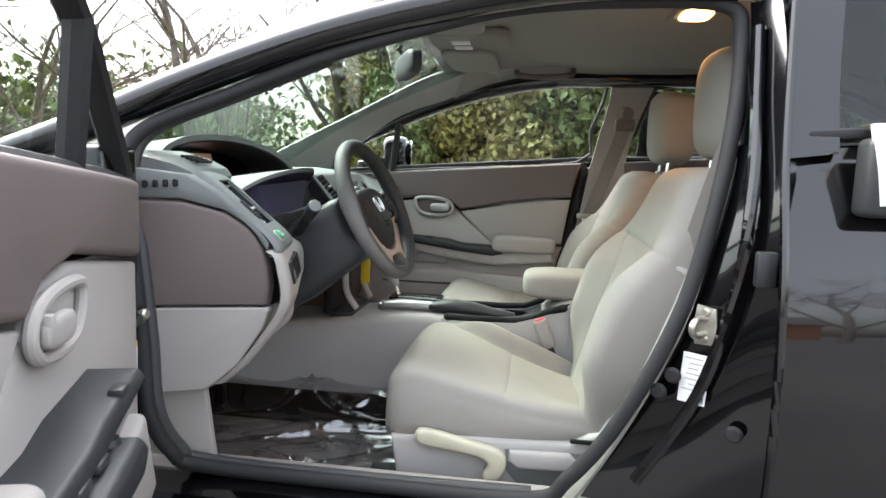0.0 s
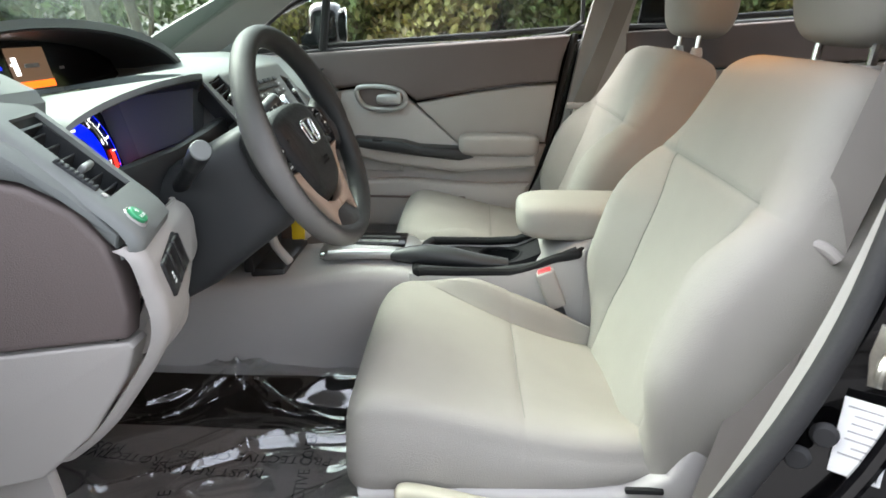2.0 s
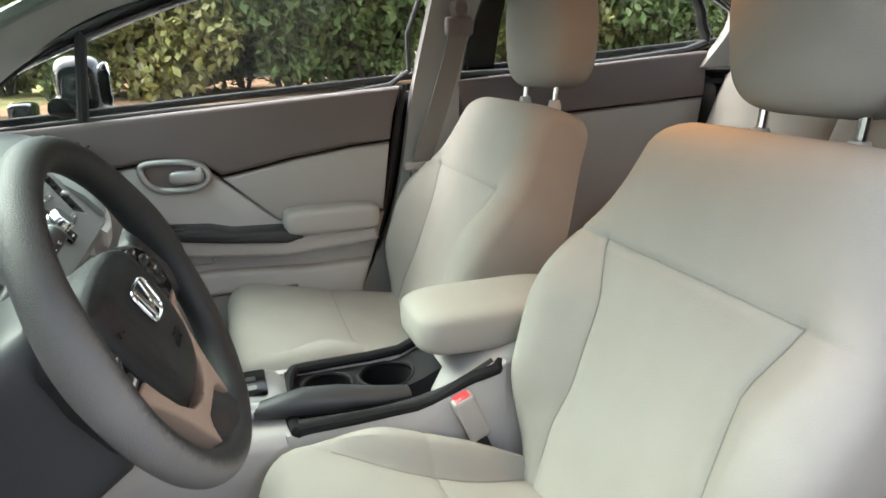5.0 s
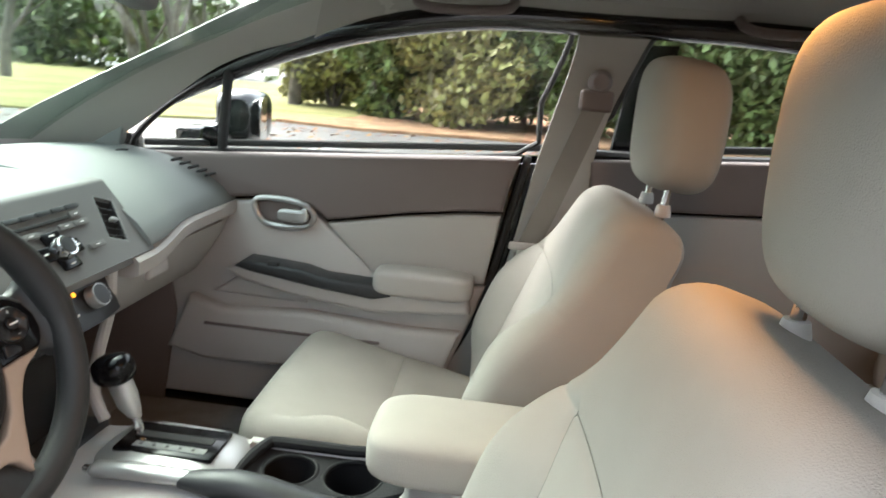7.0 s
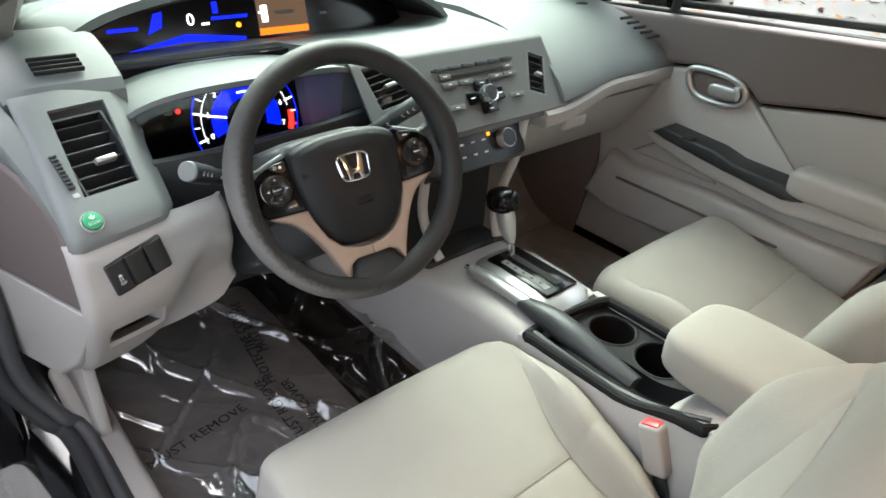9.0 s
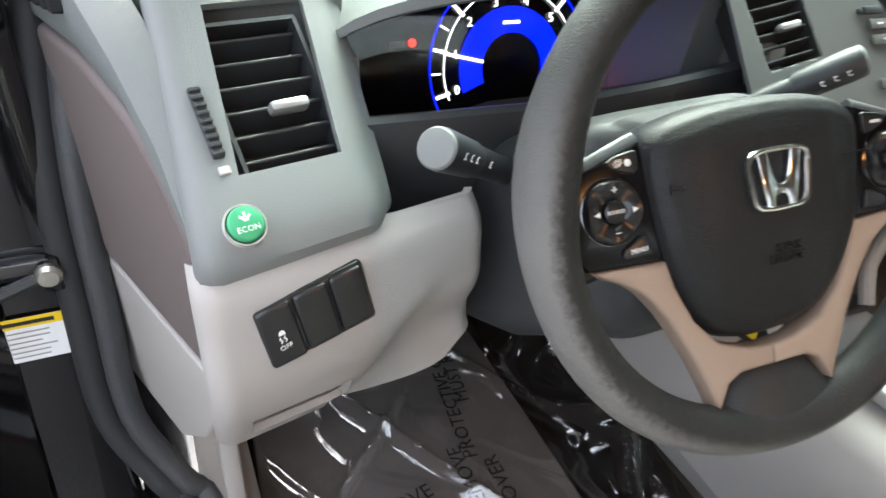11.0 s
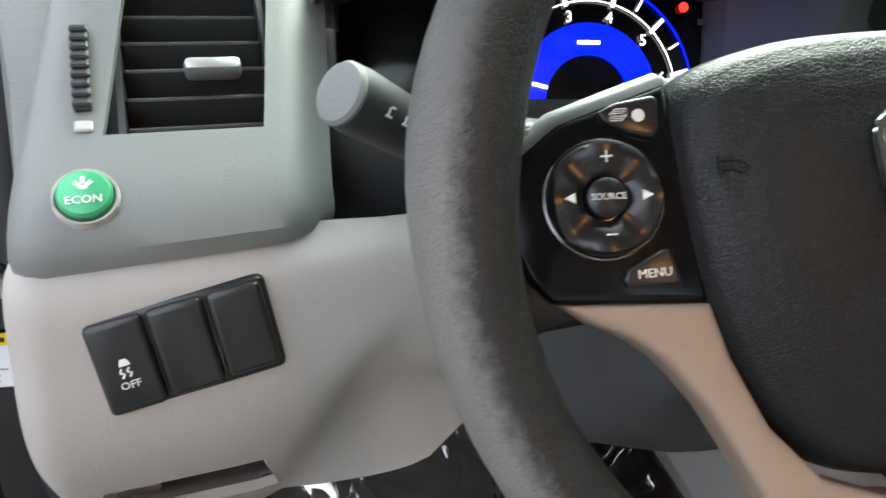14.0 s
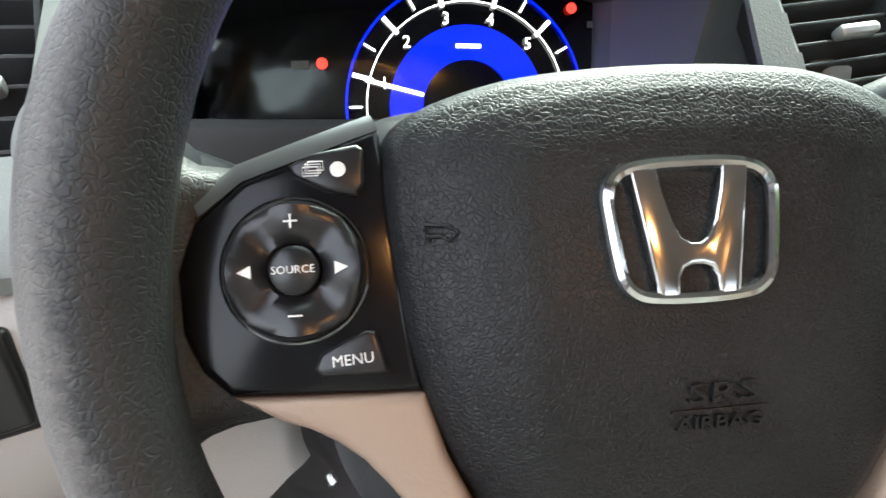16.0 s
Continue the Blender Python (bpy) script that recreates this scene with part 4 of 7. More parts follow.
def front_seat(name, label, cx, cy, outer, lever, lean_deg, hx, hz):
    """outer: the side of the door, +1 or -1."""
    e = thing(name, label, "car seat", (cx + 0.3, cy, 0.19), group="front seats")
    place = Matrix.Translation((cx, cy, 0))
    lean = radians(lean_deg)
    lines = [[], [], []]
    m = place @ Matrix.Translation((0.085, 0, 0))
    cush = part("cushion", moved(cushion_bm(inner=-outer, seams=lines), m), FABRIC, e, "pale beige cloth seat cushion with side bolsters")
    for line in lines:
        part("seam", moved(tube(line, 0.0007, 6), m), SEAM, cush, "stitched seam")
    lines = [[], [], []]
    m = place @ Matrix.Translation((0.555, 0, 0.425))
    back_part = part("backrest", moved(backrest_bm(lean, seams=lines), m), FABRIC, e, "pale beige cloth backrest with stitched panels")
    for line in lines:
        part("seam", moved(tube(line, 0.0007, 6), m), SEAM, back_part, "stitched seam")
    head = blob((0, 0, 0), (0.060, 0.135, 0.112), 0.52, 36, 24)
    for v in head.verts:
        v.co.x += 0.020 * (v.co.y / 0.135) ** 2 - 0.10 * v.co.z * 0.0 - 0.012 * (v.co.z / 0.11)
        v.co.y *= 1 - 0.10 * max(0, -v.co.z / 0.11)
    rest = part("headrest", moved(head, place @ Matrix.Translation((hx, 0, hz)) @ Matrix.Rotation(radians(6), 4, "Y")), FABRIC, e, "rounded cloth headrest")
    for k in (-0.071, 0.071):
        part("post", tube([(cx + hx - 0.010, cy + k, 0.84), (cx + hx + 0.004, cy + k, 0.985)], 0.0065, 10), CHROME, rest, "steel post")
        part("post_collar", lathe([(0.0, 0.012), (0.011, 0.012), (0.014, 0.0), (0.014, -0.008)], 14, place @ Matrix.Translation((hx - 0.006, k, hz - 0.145))), MIDGREY, rest)
    # base, rails and outer side shield
    part("seat_base", rbox((cx + 0.32, cy, 0.285), (0.36, 0.36, 0.09), 0.02, 3), BLACK, e)
    o = cy + outer * 0.232
    shield = part("side_shield", extr([(cx + 0.105, 0.335), (cx + 0.118, 0.245), (cx + 0.16, 0.228), (cx + 0.48, 0.225), (cx + 0.56, 0.29), (cx + 0.575, 0.40), (cx + 0.54, 0.435), (cx + 0.515, 0.375), (cx + 0.46, 0.350), (cx + 0.25, 0.345)], "y", o - outer * 0.03, o + outer * 0.004, 0.010, 3), MIDGREY if lever else BEIGE, e, "pale grey plastic seat side shield")
    part("recess", extr([(cx + 0.335, 0.330), (cx + 0.50, 0.335), (cx + 0.515, 0.30), (cx + 0.49, 0.262), (cx + 0.36, 0.262), (cx + 0.34, 0.285)], "y", o + outer * 0.002, o + outer * 0.008, 0.003), GREY, shield)
    part("back_shield", extr([(cx + 0.50, 0.44), (cx + 0.55, 0.40), (cx + 0.62, 0.44), (cx + 0.60, 0.50), (cx + 0.54, 0.50)], "y", o - outer * 0.04, o - outer * 0.005, 0.008, 2), MIDGREY, e)
    for k in (-0.17, 0.17):
        part("rail", rbox((cx + 0.30, cy + k, 0.215), (0.50, 0.04, 0.05), 0.008), BLACK, e)
    if lever:
        arm = [(cx + 0.085, 0.358), (cx + 0.095, 0.376), (cx + 0.14, 0.374), (cx + 0.24, 0.353), (cx + 0.292, 0.343), (cx + 0.318, 0.322), (cx + 0.318, 0.290), (cx + 0.300, 0.262), (cx + 0.268, 0.258), (cx + 0.262, 0.276), (cx + 0.272, 0.300), (cx + 0.245, 0.318), (cx + 0.16, 0.330), (cx + 0.10, 0.338)]
        arm = [(cx + 0.158 + (a - cx - 0.085) * 0.773, 0.266 + (b - 0.258) * 0.80) for a, b in arm]
        arm = [(p[0], p[2]) for p in smooth_path([(a, 0, b) for a, b in arm], 3, True)]
        part("height_lever", extr(arm, "y", o + outer * 0.004, o + outer * 0.026, 0.009, 3), CREAM, e, "aged cream seat height lever")
        part("recline_lever", extr([(cx + 0.345, 0.332), (cx + 0.46, 0.335), (cx + 0.478, 0.318), (cx + 0.462, 0.298), (cx + 0.36, 0.296), (cx + 0.343, 0.31)], "y", o + outer * 0.004, o + outer * 0.022, 0.008, 3), MIDGREY, e, "grey recline lever")
        part("shield_slot", rbox((cx + 0.485, o + outer * 0.005, 0.357), (0.05, 0.008, 0.008), 0.002), HOLESHADE, shield)
    return e


front_seat("driver_seat", "pale beige cloth driver seat with a cream height lever", 0.0, -0.365, -1, True, 20, 0.760, 1.020)
front_seat("passenger_seat", "pale beige cloth passenger seat beside the console", -0.02, 0.365, 1, False, 23, 0.797, 1.018)


def buckle(x, y, z, lean):
    e = thing("belt_buckle", "beige seat belt buckle with a red release button", "buckle", (x, y, z), group="belt buckles")
    m = Matrix.Translation((x, y, z)) @ Matrix.Rotation(radians(lean), 4, "Y")
    part("body", rbox((0, 0, -0.035), (0.036, 0.026, 0.080), 0.006, 3, m), BEIGE, e)
    part("button", rbox((0.0, 0, 0.004), (0.026, 0.019, 0.006), 0.002, 2, m), RED, e, "red release button")
    part("stalk", rbox((0.0, 0, -0.11), (0.022, 0.008, 0.09), 0.003, 2, m), BLACK, e)


buckle(0.398, -0.136, 0.482, -22)


def seat_belt(s, x_shift, x0, x1):
    """From the pillar's upper ring down to the floor."""
    e = thing("seat_belt", "taupe seat belt hanging from the middle pillar", "seat belt", (0.65, 0.62 * s, 1.04), group="seat belts")
    def strap(a, b, w, bow):
        A, B = Vector(a), Vector(b)
        dirn = (B - A).normalized()
        across = dirn.cross(Vector((0, s, 0))).normalized()
        return sheet(lambda u, v: A.lerp(B, u) + across * (w * v) + Vector((0, -s * bow * math.sin(math.pi * u), 0)), spread(0, 1, 16), [-0.5, -0.25, 0, 0.25, 0.5], (0, 0.0015 * s, 0))
    part("webbing", strap((0.672, 0.600 * s, 1.035), (0.560, 0.605 * s, 0.700), 0.048, 0.012), BELT, e, "taupe webbing")
    part("lower_webbing", strap((0.558, 0.603 * s, 0.70), (0.575, 0.628 * s, 0.30), 0.046, 0.0), BELT, e)
    ring = part("upper_ring", rbox((0.672, 0.605 * s, 1.045), (0.072, 0.022, 0.045), 0.009, 3, None), TAUPE, e, "belt anchor on the pillar")
    part("anchor_cover", lathe([(0, 0.012), (0.016, 0.012), (0.024, 0.004), (0.026, 0)], 18, face_matrix((0.675, 0.606 * s, 1.085), (1, 0, 0), (0, 0, 1))), TAUPE, ring)
    tongue = part("tongue", rbox((0.552, 0.597 * s, 0.715), (0.062, 0.010, 0.018), 0.004, 2, None), BEIGE, e, "belt tongue")
    part("tongue_plate", rbox((0.553, 0.597 * s, 0.685), (0.026, 0.003, 0.045), 0.001, 1), CHROME, tongue)


seat_belt(1, 0, 0, 0)
dbelt = thing("seat_belt", "taupe driver seat belt hanging beside the backrest", "seat belt", (0.65, -0.63, 1.04), group="seat belts")
A_, B_, C_ = Vector((0.742, -0.598, 1.05)), Vector((0.650, -0.603, 0.705)), Vector((0.555, -0.640, 0.36))
part("webbing", sheet(lambda u, v: A_.lerp(B_, u) + Vector((0.040 * v, -0.026 * v, 0)) , spread(0, 1, 14), [-0.5, 0, 0.5], (0.0012, 0.0012, 0)), BELT, dbelt, "taupe webbing")
part("lower_webbing", sheet(lambda u, v: B_.lerp(C_, u) + Vector((0.040 * v, -0.026 * v, 0.008 * math.sin(3 * u))) , spread(0, 1, 14), [-0.5, 0, 0.5], (0.0012, 0.0012, 0)), BELT, dbelt)
tong = part("tongue", tube(smooth_path([(0.600, -0.585, 0.700), (0.612, -0.600, 0.708), (0.640, -0.618, 0.702), (0.655, -0.625, 0.690)], 5), 0.0075, 10), BEIGE, dbelt, "belt tongue")
part("tongue_plate", rbox((0.625, -0.612, 0.68), (0.022, 0.012, 0.03), 0.003, 2), CHROME, tong)

# rear bench
bench = thing("rear_bench", "pale beige cloth rear bench seat", "car seat", (1.25, 0, 0.3))
part("bench_cushion", blob((1.20, 0, 0.42), (0.26, 0.62, 0.09), 0.35, 40, 14), FABRIC, bench)
for cy in (-0.42, 0.0, 0.42):
    part("bench_back", blob((1.50, cy, 0.70), (0.10, 0.215, 0.27), 0.4, 30, 18, Matrix.Translation((1.5, 0, 0.7)) @ Matrix.Rotation(radians(20), 4, "Y") @ Matrix.Translation((-1.5, 0, -0.7))), FABRIC, bench)
for cy in (-0.38, 0.38):
    part("rear_headrest", blob((1.62, cy, 0.99), (0.05, 0.12, 0.06), 0.5), FABRIC, bench)


# ---------------------------------------------------------------- steering wheel
def tilted(o, tilt, yaw, roll=0):
    return face_matrix(o, (math.sin(radians(yaw)), math.cos(radians(yaw)), 0), (-math.sin(radians(tilt)), 0, math.cos(radians(tilt)))) @ Matrix.Rotation(radians(roll), 4, "Z")


WM = tilted((0.0137, -0.3691, 0.7823), 29.6, 6.4, 3.8)
RIMM = tilted((0.0114, -0.3658, 0.7735), 24.1, 5.5, 3.8)
wheel = thing("steering_wheel", "dark grey steering wheel with beige lower spokes and chrome badge", "steering wheel", (0.0, -0.365, 0.80))


def wpart(name, bm, mat, parent=None, label="", sharp=35):
    return part(name, moved(bm, WM), mat, parent or wheel, label, sharp)


RIM_C, RIM_R, RIM_W = 0.0, 0.1540, 0.0
rim_path, rim_r = [], []
for k in range(96):
    a = 2 * math.pi * k / 96
    rim_path.append((RIM_R * math.cos(a), RIM_C + RIM_R * math.sin(a), RIM_W))
    bulge = max(math.exp(-((a - radians(168)) / 0.30) ** 2), math.exp(-((a - radians(12)) / 0.30) ** 2))
    rim_r.append(0.0152 + 0.0025 * bulge)
rim = part("rim", tube(rim_path, rim_r, 24, True, flat=1.12, up=(0, 0, 1)), RIM, wheel, label="grained dark grey rim, left outer side paler from wear and painted door light")
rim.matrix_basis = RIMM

# airbag cover: a shield with a domed face
COVER = [(0.0, 0.052), (0.045, 0.049), (0.074, 0.040), (0.082, 0.024), (0.080, -0.008), (0.074, -0.042), (0.058, -0.080), (0.033, -0.104), (0.0, -0.110),
         (-0.033, -0.104), (-0.058, -0.080), (-0.074, -0.042), (-0.080, -0.008), (-0.082, 0.024), (-0.074, 0.040), (-0.045, 0.049)]
outline = [(p[0], p[1] * (0.92 if p[1] < 0 else 1)) for p in smooth_path([(a, b, 0) for a, b in COVER], 5, True)]
def pad_ring(k, w):
    return [(a * k, -0.028 + (b + 0.028) * k, w) for a, b in outline]
PAD_ROWS = [(0.0, 0.0008), (0.15, 0.0008), (0.45, 0.0004), (0.70, -0.0008), (0.85, -0.003), (0.93, -0.0065), (0.975, -0.012), (0.995, -0.019), (1.0, -0.030)]
pad_secs = [pad_ring(0.97, -0.050)] + [pad_ring(k, lerp_rows(PAD_ROWS, k)[0]) for k in (1.0, 0.9975, 0.995, 0.985, 0.975, 0.965, 0.955, 0.945, 0.93, 0.91, 0.89, 0.87, 0.85, 0.82, 0.79, 0.76, 0.73, 0.70, 0.66, 0.62, 0.58, 0.54, 0.50, 0.46, 0.40, 0.30, 0.15)]
pad_bm = loft(pad_secs)
for v in pad_bm.verts:
    # flat side wings fall away from the middle panel
    v.co.z -= 0.17 * max(0.0, abs(v.co.x) - 0.043) + 0.10 * max(0.0, v.co.y - 0.030) + 2.0 * max(0.0, -0.012 - v.co.y) ** 2
cover = wpart("airbag_cover", pad_bm, PAD, label="grained black airbag cover", sharp=50)

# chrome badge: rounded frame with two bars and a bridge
BC = (-0.0015, 0.001)
half = [(1.03 * a, 0.95 * b) for a, b in [(0.0, 0.0184), (0.0110, 0.0180), (0.0180, 0.0160), (0.0212, 0.0110), (0.0210, 0.0040), (0.0200, -0.0060), (0.0186, -0.0130), (0.0150, -0.0168), (0.0090, -0.0180), (0.0, -0.0183)]]
frame_pts = half + [(-a, b) for a, b in half[-2:0:-1]]
badge = wpart("badge", tube(smooth_path([(a + BC[0], b + BC[1], 0.0030) for a, b in frame_pts], 4, True), 0.0019, 8, True, flat=1.0), CHROME, cover, "chrome badge")
arch = [(0.0159, 0.0165), (0.0088, 0.0165), (0.0076, 0.0100), (0.0055, 0.0022), (0.0036, -0.0018), (0.0012, -0.0032)]
foot = [(-0.0014, -0.0092), (-0.0036, -0.0098), (-0.0048, -0.0122), (-0.0052, -0.0172), (-0.0108, -0.0172)]
bar = arch + [(-a, b) for a, b in arch[::-1]] + [(a, b) for a, b in foot[::-1]] + [(-a, b) for a, b in foot]
wpart("badge_bar", extr([(a + BC[0], b + BC[1]) for a, b in bar], "z", 0.0008, 0.0046, 0.0011, 3), CHROME, badge)
slant = Matrix.Identity(4)
slant[0][1] = 0.12
wide = Matrix.Diagonal((1.75, 1, 1, 1))
wpart("embossed_word", moved(text_bm("SRS", 0.0074, 0.0012, pose(0, 0, 0)), pose(0.004, -0.0412, -0.0003, 6.6) @ slant @ wide), PAD, cover, "moulded letters")
wpart("embossed_word", moved(text_bm("AIRBAG", 0.0050, 0.0010, pose(0, 0, 0)), pose(0.003, -0.0488, -0.0015, 8.4) @ slant @ Matrix.Diagonal((1.35, 1, 1, 1))), PAD, cover)
wpart("embossed_line", rbox((0.0035, -0.0456, -0.0010), (0.0265, 0.0007, 0.0012), 0, 1), PAD, cover)
wpart("horn_mark", moved(merged(rbox((-0.004, 0.0, 0), (0.0007, 0.0060, 0.0014), 0, 1), tube([(-0.004, 0.0022, 0), (0.0025, 0.0014, 0), (0.0050, -0.0005, 0), (0.0025, -0.0024, 0), (0.0, -0.0010, 0), (-0.004, -0.0010, 0)], 0.0006, 6)), pose(-0.0660, 0.0050, -0.0050, 0, -9.6, 0)), PAD, cover)
wpart("cover_crease", rbox((0.062, 0.008, -0.0020), (0.026, 0.0008, 0.0008), 0, 1), PAD, cover)


def button_side(s):
    S = lambda pts: [(s * (0.1044 + (a - 0.1075) * 0.87), -0.0022 + (b + 0.0105) * 0.87) for a, b in pts]
    plate = wpart("button_panel", extr(S([(0.0795, 0.0335), (0.101, 0.0265), (0.123, 0.0190), (0.1380, 0.0065), (0.1445, -0.009), (0.1435, -0.028), (0.1375, -0.040), (0.1295, -0.0480), (0.070, -0.0510), (0.076, 0.0)]), "z", -0.036, -0.0160, 0.003, 3), GLOSSBLACK, wheel, "gloss black button panel")
    c = (s * 0.1044, -0.0022)
    G = 0.87
    wpart("switch_ring", tube([(c[0] + 0.0222 * G * math.cos(a), c[1] + 0.0222 * G * math.sin(a), -0.0158) for a in [2 * math.pi * k / 48 for k in range(48)]], 0.0009, 8, True), RINGBLACK, plate)
    # four raised lobes round a dished middle
    pad_v, pad_f = [], []
    rings = [(0.0216, -0.018), (0.0214, -0.0130), (0.0200, -0.0112), (0.0170, -0.0112), (0.0130, -0.0122), (0.0090, -0.0132), (0.0082, -0.0145)]
    for r_, w_ in rings:
        for k in range(48):
            a = 2 * math.pi * k / 48
            lobe = 0.0014 * math.cos(4 * a) if 0.012 < r_ < 0.0205 else 0.0
            pad_v.append((c[0] + G * r_ * math.cos(a), c[1] + G * r_ * math.sin(a), w_ + lobe))
    for i in range(len(rings) - 1):
        for k in range(48):
            pad_f.append((i * 48 + k, i * 48 + (k + 1) % 48, (i + 1) * 48 + (k + 1) % 48, (i + 1) * 48 + k))
    wpart("switch_pad", bm_from(pad_v, pad_f), SWITCHBLACK, plate, "black four-way switch", 60)
    wpart("centre_button", lathe([(0.0067, -0.0150), (0.0065, -0.0112), (0.0054, -0.0104), (0.0, -0.0100)], 28, pose(c[0], c[1], 0)), SWITCHBLACK, plate)
    top = -0.0094
    wpart("plus_mark", merged(rbox((c[0], c[1] + 0.0128, top), (0.0037, 0.0005, 0.0005), 0, 1), rbox((c[0], c[1] + 0.0128, top), (0.0005, 0.0037, 0.0005), 0, 1)), WHITEINK, plate)
    wpart("minus_mark", rbox((c[0], c[1] - 0.0120, top - 0.0006), (0.0037, 0.0005, 0.0005), 0, 1), WHITEINK, plate)
    if s < 0:
        wpart("button_word", text_bm("SOURCE", 0.0030, 0.0002, pose(c[0], c[1], -0.0099)), WHITEINK, plate)
        for q in (-1, 1):
            wpart("arrow_mark", extr([(c[0] + q * 0.0144, c[1]), (c[0] + q * 0.0108, c[1] + 0.0017), (c[0] + q * 0.0108, c[1] - 0.0017)], "z", top - 0.0006, top, 0), WHITEINK, plate)
    else:
        wpart("button_mark", rbox((c[0], c[1], -0.0098), (0.010, 0.0018, 0.0003), 0, 1), WHITEINK, plate)
    ridge = S([(0.0795, 0.0335), (0.101, 0.0265), (0.123, 0.0190), (0.1365, 0.0085)])
    # bevelled top edge, its sky reflection put into a paler grey
    wpart("panel_bevel", loft([[(a, b - 0.0006, -0.0168), (a + s * 0.0012, b + 0.0026, -0.0180), (a + s * 0.0022, b + 0.0050, -0.0215), (a, b, -0.030)] for a, b in ridge]), BEVELSHEEN, plate, "bevel above the buttons, painted paler for sky reflection")
    upper = S([(0.108, 0.0220), (0.101, 0.0255), (0.0865, 0.0278), (0.0845, 0.0262), (0.0847, 0.0151), (0.0873, 0.0116), (0.096, 0.0133), (0.1063, 0.0185)])
    wpart("upper_button", extr(upper, "z", -0.018, -0.0135, 0.0014, 3), SWITCHBLACK, plate)
    lower = S([(0.1032, -0.0411), (0.1011, -0.0437), (0.0807, -0.0437), (0.0838, -0.0307), (0.0873, -0.0299), (0.1011, -0.0368)])
    wpart("menu_button" if s < 0 else "lower_button", extr(lower, "z", -0.018, -0.0135, 0.0014, 3), SWITCHBLACK, plate)
    if s < 0:
        wpart("button_word", text_bm("MENU", 0.0041, 0.0002, pose(-0.0904, -0.0270, -0.0132, 0, 0, 3)), WHITEINK, plate)
        for k in range(3):
            x0, y0 = -0.0988 + 0.0007 * k, 0.0240 + 0.0007 * k
            wpart("display_mark", tube([(x0 - 0.0020, y0 - 0.0012, -0.0130), (x0 + 0.0020, y0 - 0.0012, -0.0130), (x0 + 0.0020, y0 + 0.0012, -0.0130), (x0 - 0.0020, y0 + 0.0012, -0.0130)], 0.00022, 5, True), WHITEINK, plate)
        wpart("display_mark", lathe([(0.0021, 0), (0.0021, 0.0004), (0, 0.0004)], 18, pose(-0.0915, 0.0243, -0.0134)), WHITEINK, plate)
    else:
        wpart("button_mark", rbox((s * 0.0945, 0.0240, -0.0130), (0.008, 0.002, 0.0003), 0, 1), WHITEINK, plate)
    # moulded arm that grows out of the rim and dives under the panel
    arm = []
    for u, hi, lo, w in ((0.1545, 0.034, -0.034, 0.003), (0.151, 0.042, -0.044, 0.004), (0.147, 0.046, -0.050, -0.001), (0.142, 0.040, -0.056, -0.009), (0.1375, 0.034, -0.050, -0.0155), (0.131, 0.030, -0.046, -0.0185), (0.124, 0.029, -0.044, -0.0195), (0.115, 0.028, -0.043, -0.0205), (0.108, 0.027, -0.042, -0.021)):
        front = []
        for k in range(15):
            t = k / 14
            d = min(t, 1 - t) * (hi - lo)
            front.append((s * u, hi + (lo - hi) * t, w - 0.9 * round_drop(d, 0.009)))
        arm.append(front + [(s * u, lo + 0.004, w - 0.022), (s * u, (hi + lo) / 2, w - 0.026), (s * u, hi - 0.004, w - 0.022)])
    wpart("spoke_arm", loft(arm), WHEEL, wheel, "grained arm between rim and buttons", 60)
    sp = [(s * a, b) for a, b in ((0.1225, -0.0352), (0.0715, -0.0376), (0.0665, -0.0550), (0.0560, -0.0780), (0.0400, -0.0955), (0.0180, -0.1035), (0.0, -0.1050), (0.0, -0.1180), (0.0260, -0.1180), (0.0360, -0.1230), (0.0450, -0.1400), (0.0505, -0.1240), (0.0560, -0.1105), (0.0620, -0.0965), (0.0690, -0.0830), (0.0755, -0.0715), (0.0830, -0.0615), (0.0890, -0.0545), (0.0960, -0.0490), (0.1030, -0.0450), (0.1100, -0.0425))]
    wpart("lower_spoke", extr(sp, "z", -0.034, -0.0150, 0.004, 3), SPOKE, wheel, "beige plastic lower spoke")


button_side(-1)
button_side(1)
part("bottom_spoke", moved(loft([[(-w_ * 1.0, y, a), (-w_ * 0.8, y, a + 0.010), (0, y, a + 0.013), (w_ * 0.8, y, a + 0.010), (w_, y, a), (0, y, a - 0.014)] for y, w_, a in ((-0.108, 0.027, -0.020), (-0.113, 0.031, -0.014), (-0.124, 0.036, -0.009), (-0.134, 0.042, -0.004), (-0.143, 0.048, -0.001), (-0.150, 0.050, 0.0))]), RIMM), WHEEL, wheel, "dark bottom spoke", 60)
wpart("hub", lathe([(0.055, -0.025), (0.065, -0.045), (0.060, -0.085), (0.0, -0.09)], 28, pose(0, -0.01, 0)), BLACK, wheel)

# steering column with its stalks
column = thing("steering_column", "charcoal steering column shroud with two control stalks", "steering column", (-0.15, -0.365, 0.70))
secs = []
for d, rx_, ry_, off in ((-0.056, 0.066, 0.060, -0.016), (-0.064, 0.080, 0.072, -0.018), (-0.080, 0.090, 0.078, -0.020), (-0.14, 0.094, 0.082, -0.024), (-0.22, 0.096, 0.090, -0.030), (-0.32, 0.09, 0.09, -0.03)):
    secs.append([(rx_ * math.copysign(abs(math.cos(a)) ** 0.34, math.cos(a)), off + ry_ * math.copysign(abs(math.sin(a)) ** 0.34, math.sin(a)), d) for a in [2 * math.pi * k / 40 for k in range(40)]])
part("shroud", moved(loft(secs), tilted((0.0137, -0.369, 0.7823), 29.6, 0, 2)), COLUMN, column, "charcoal plastic shroud")
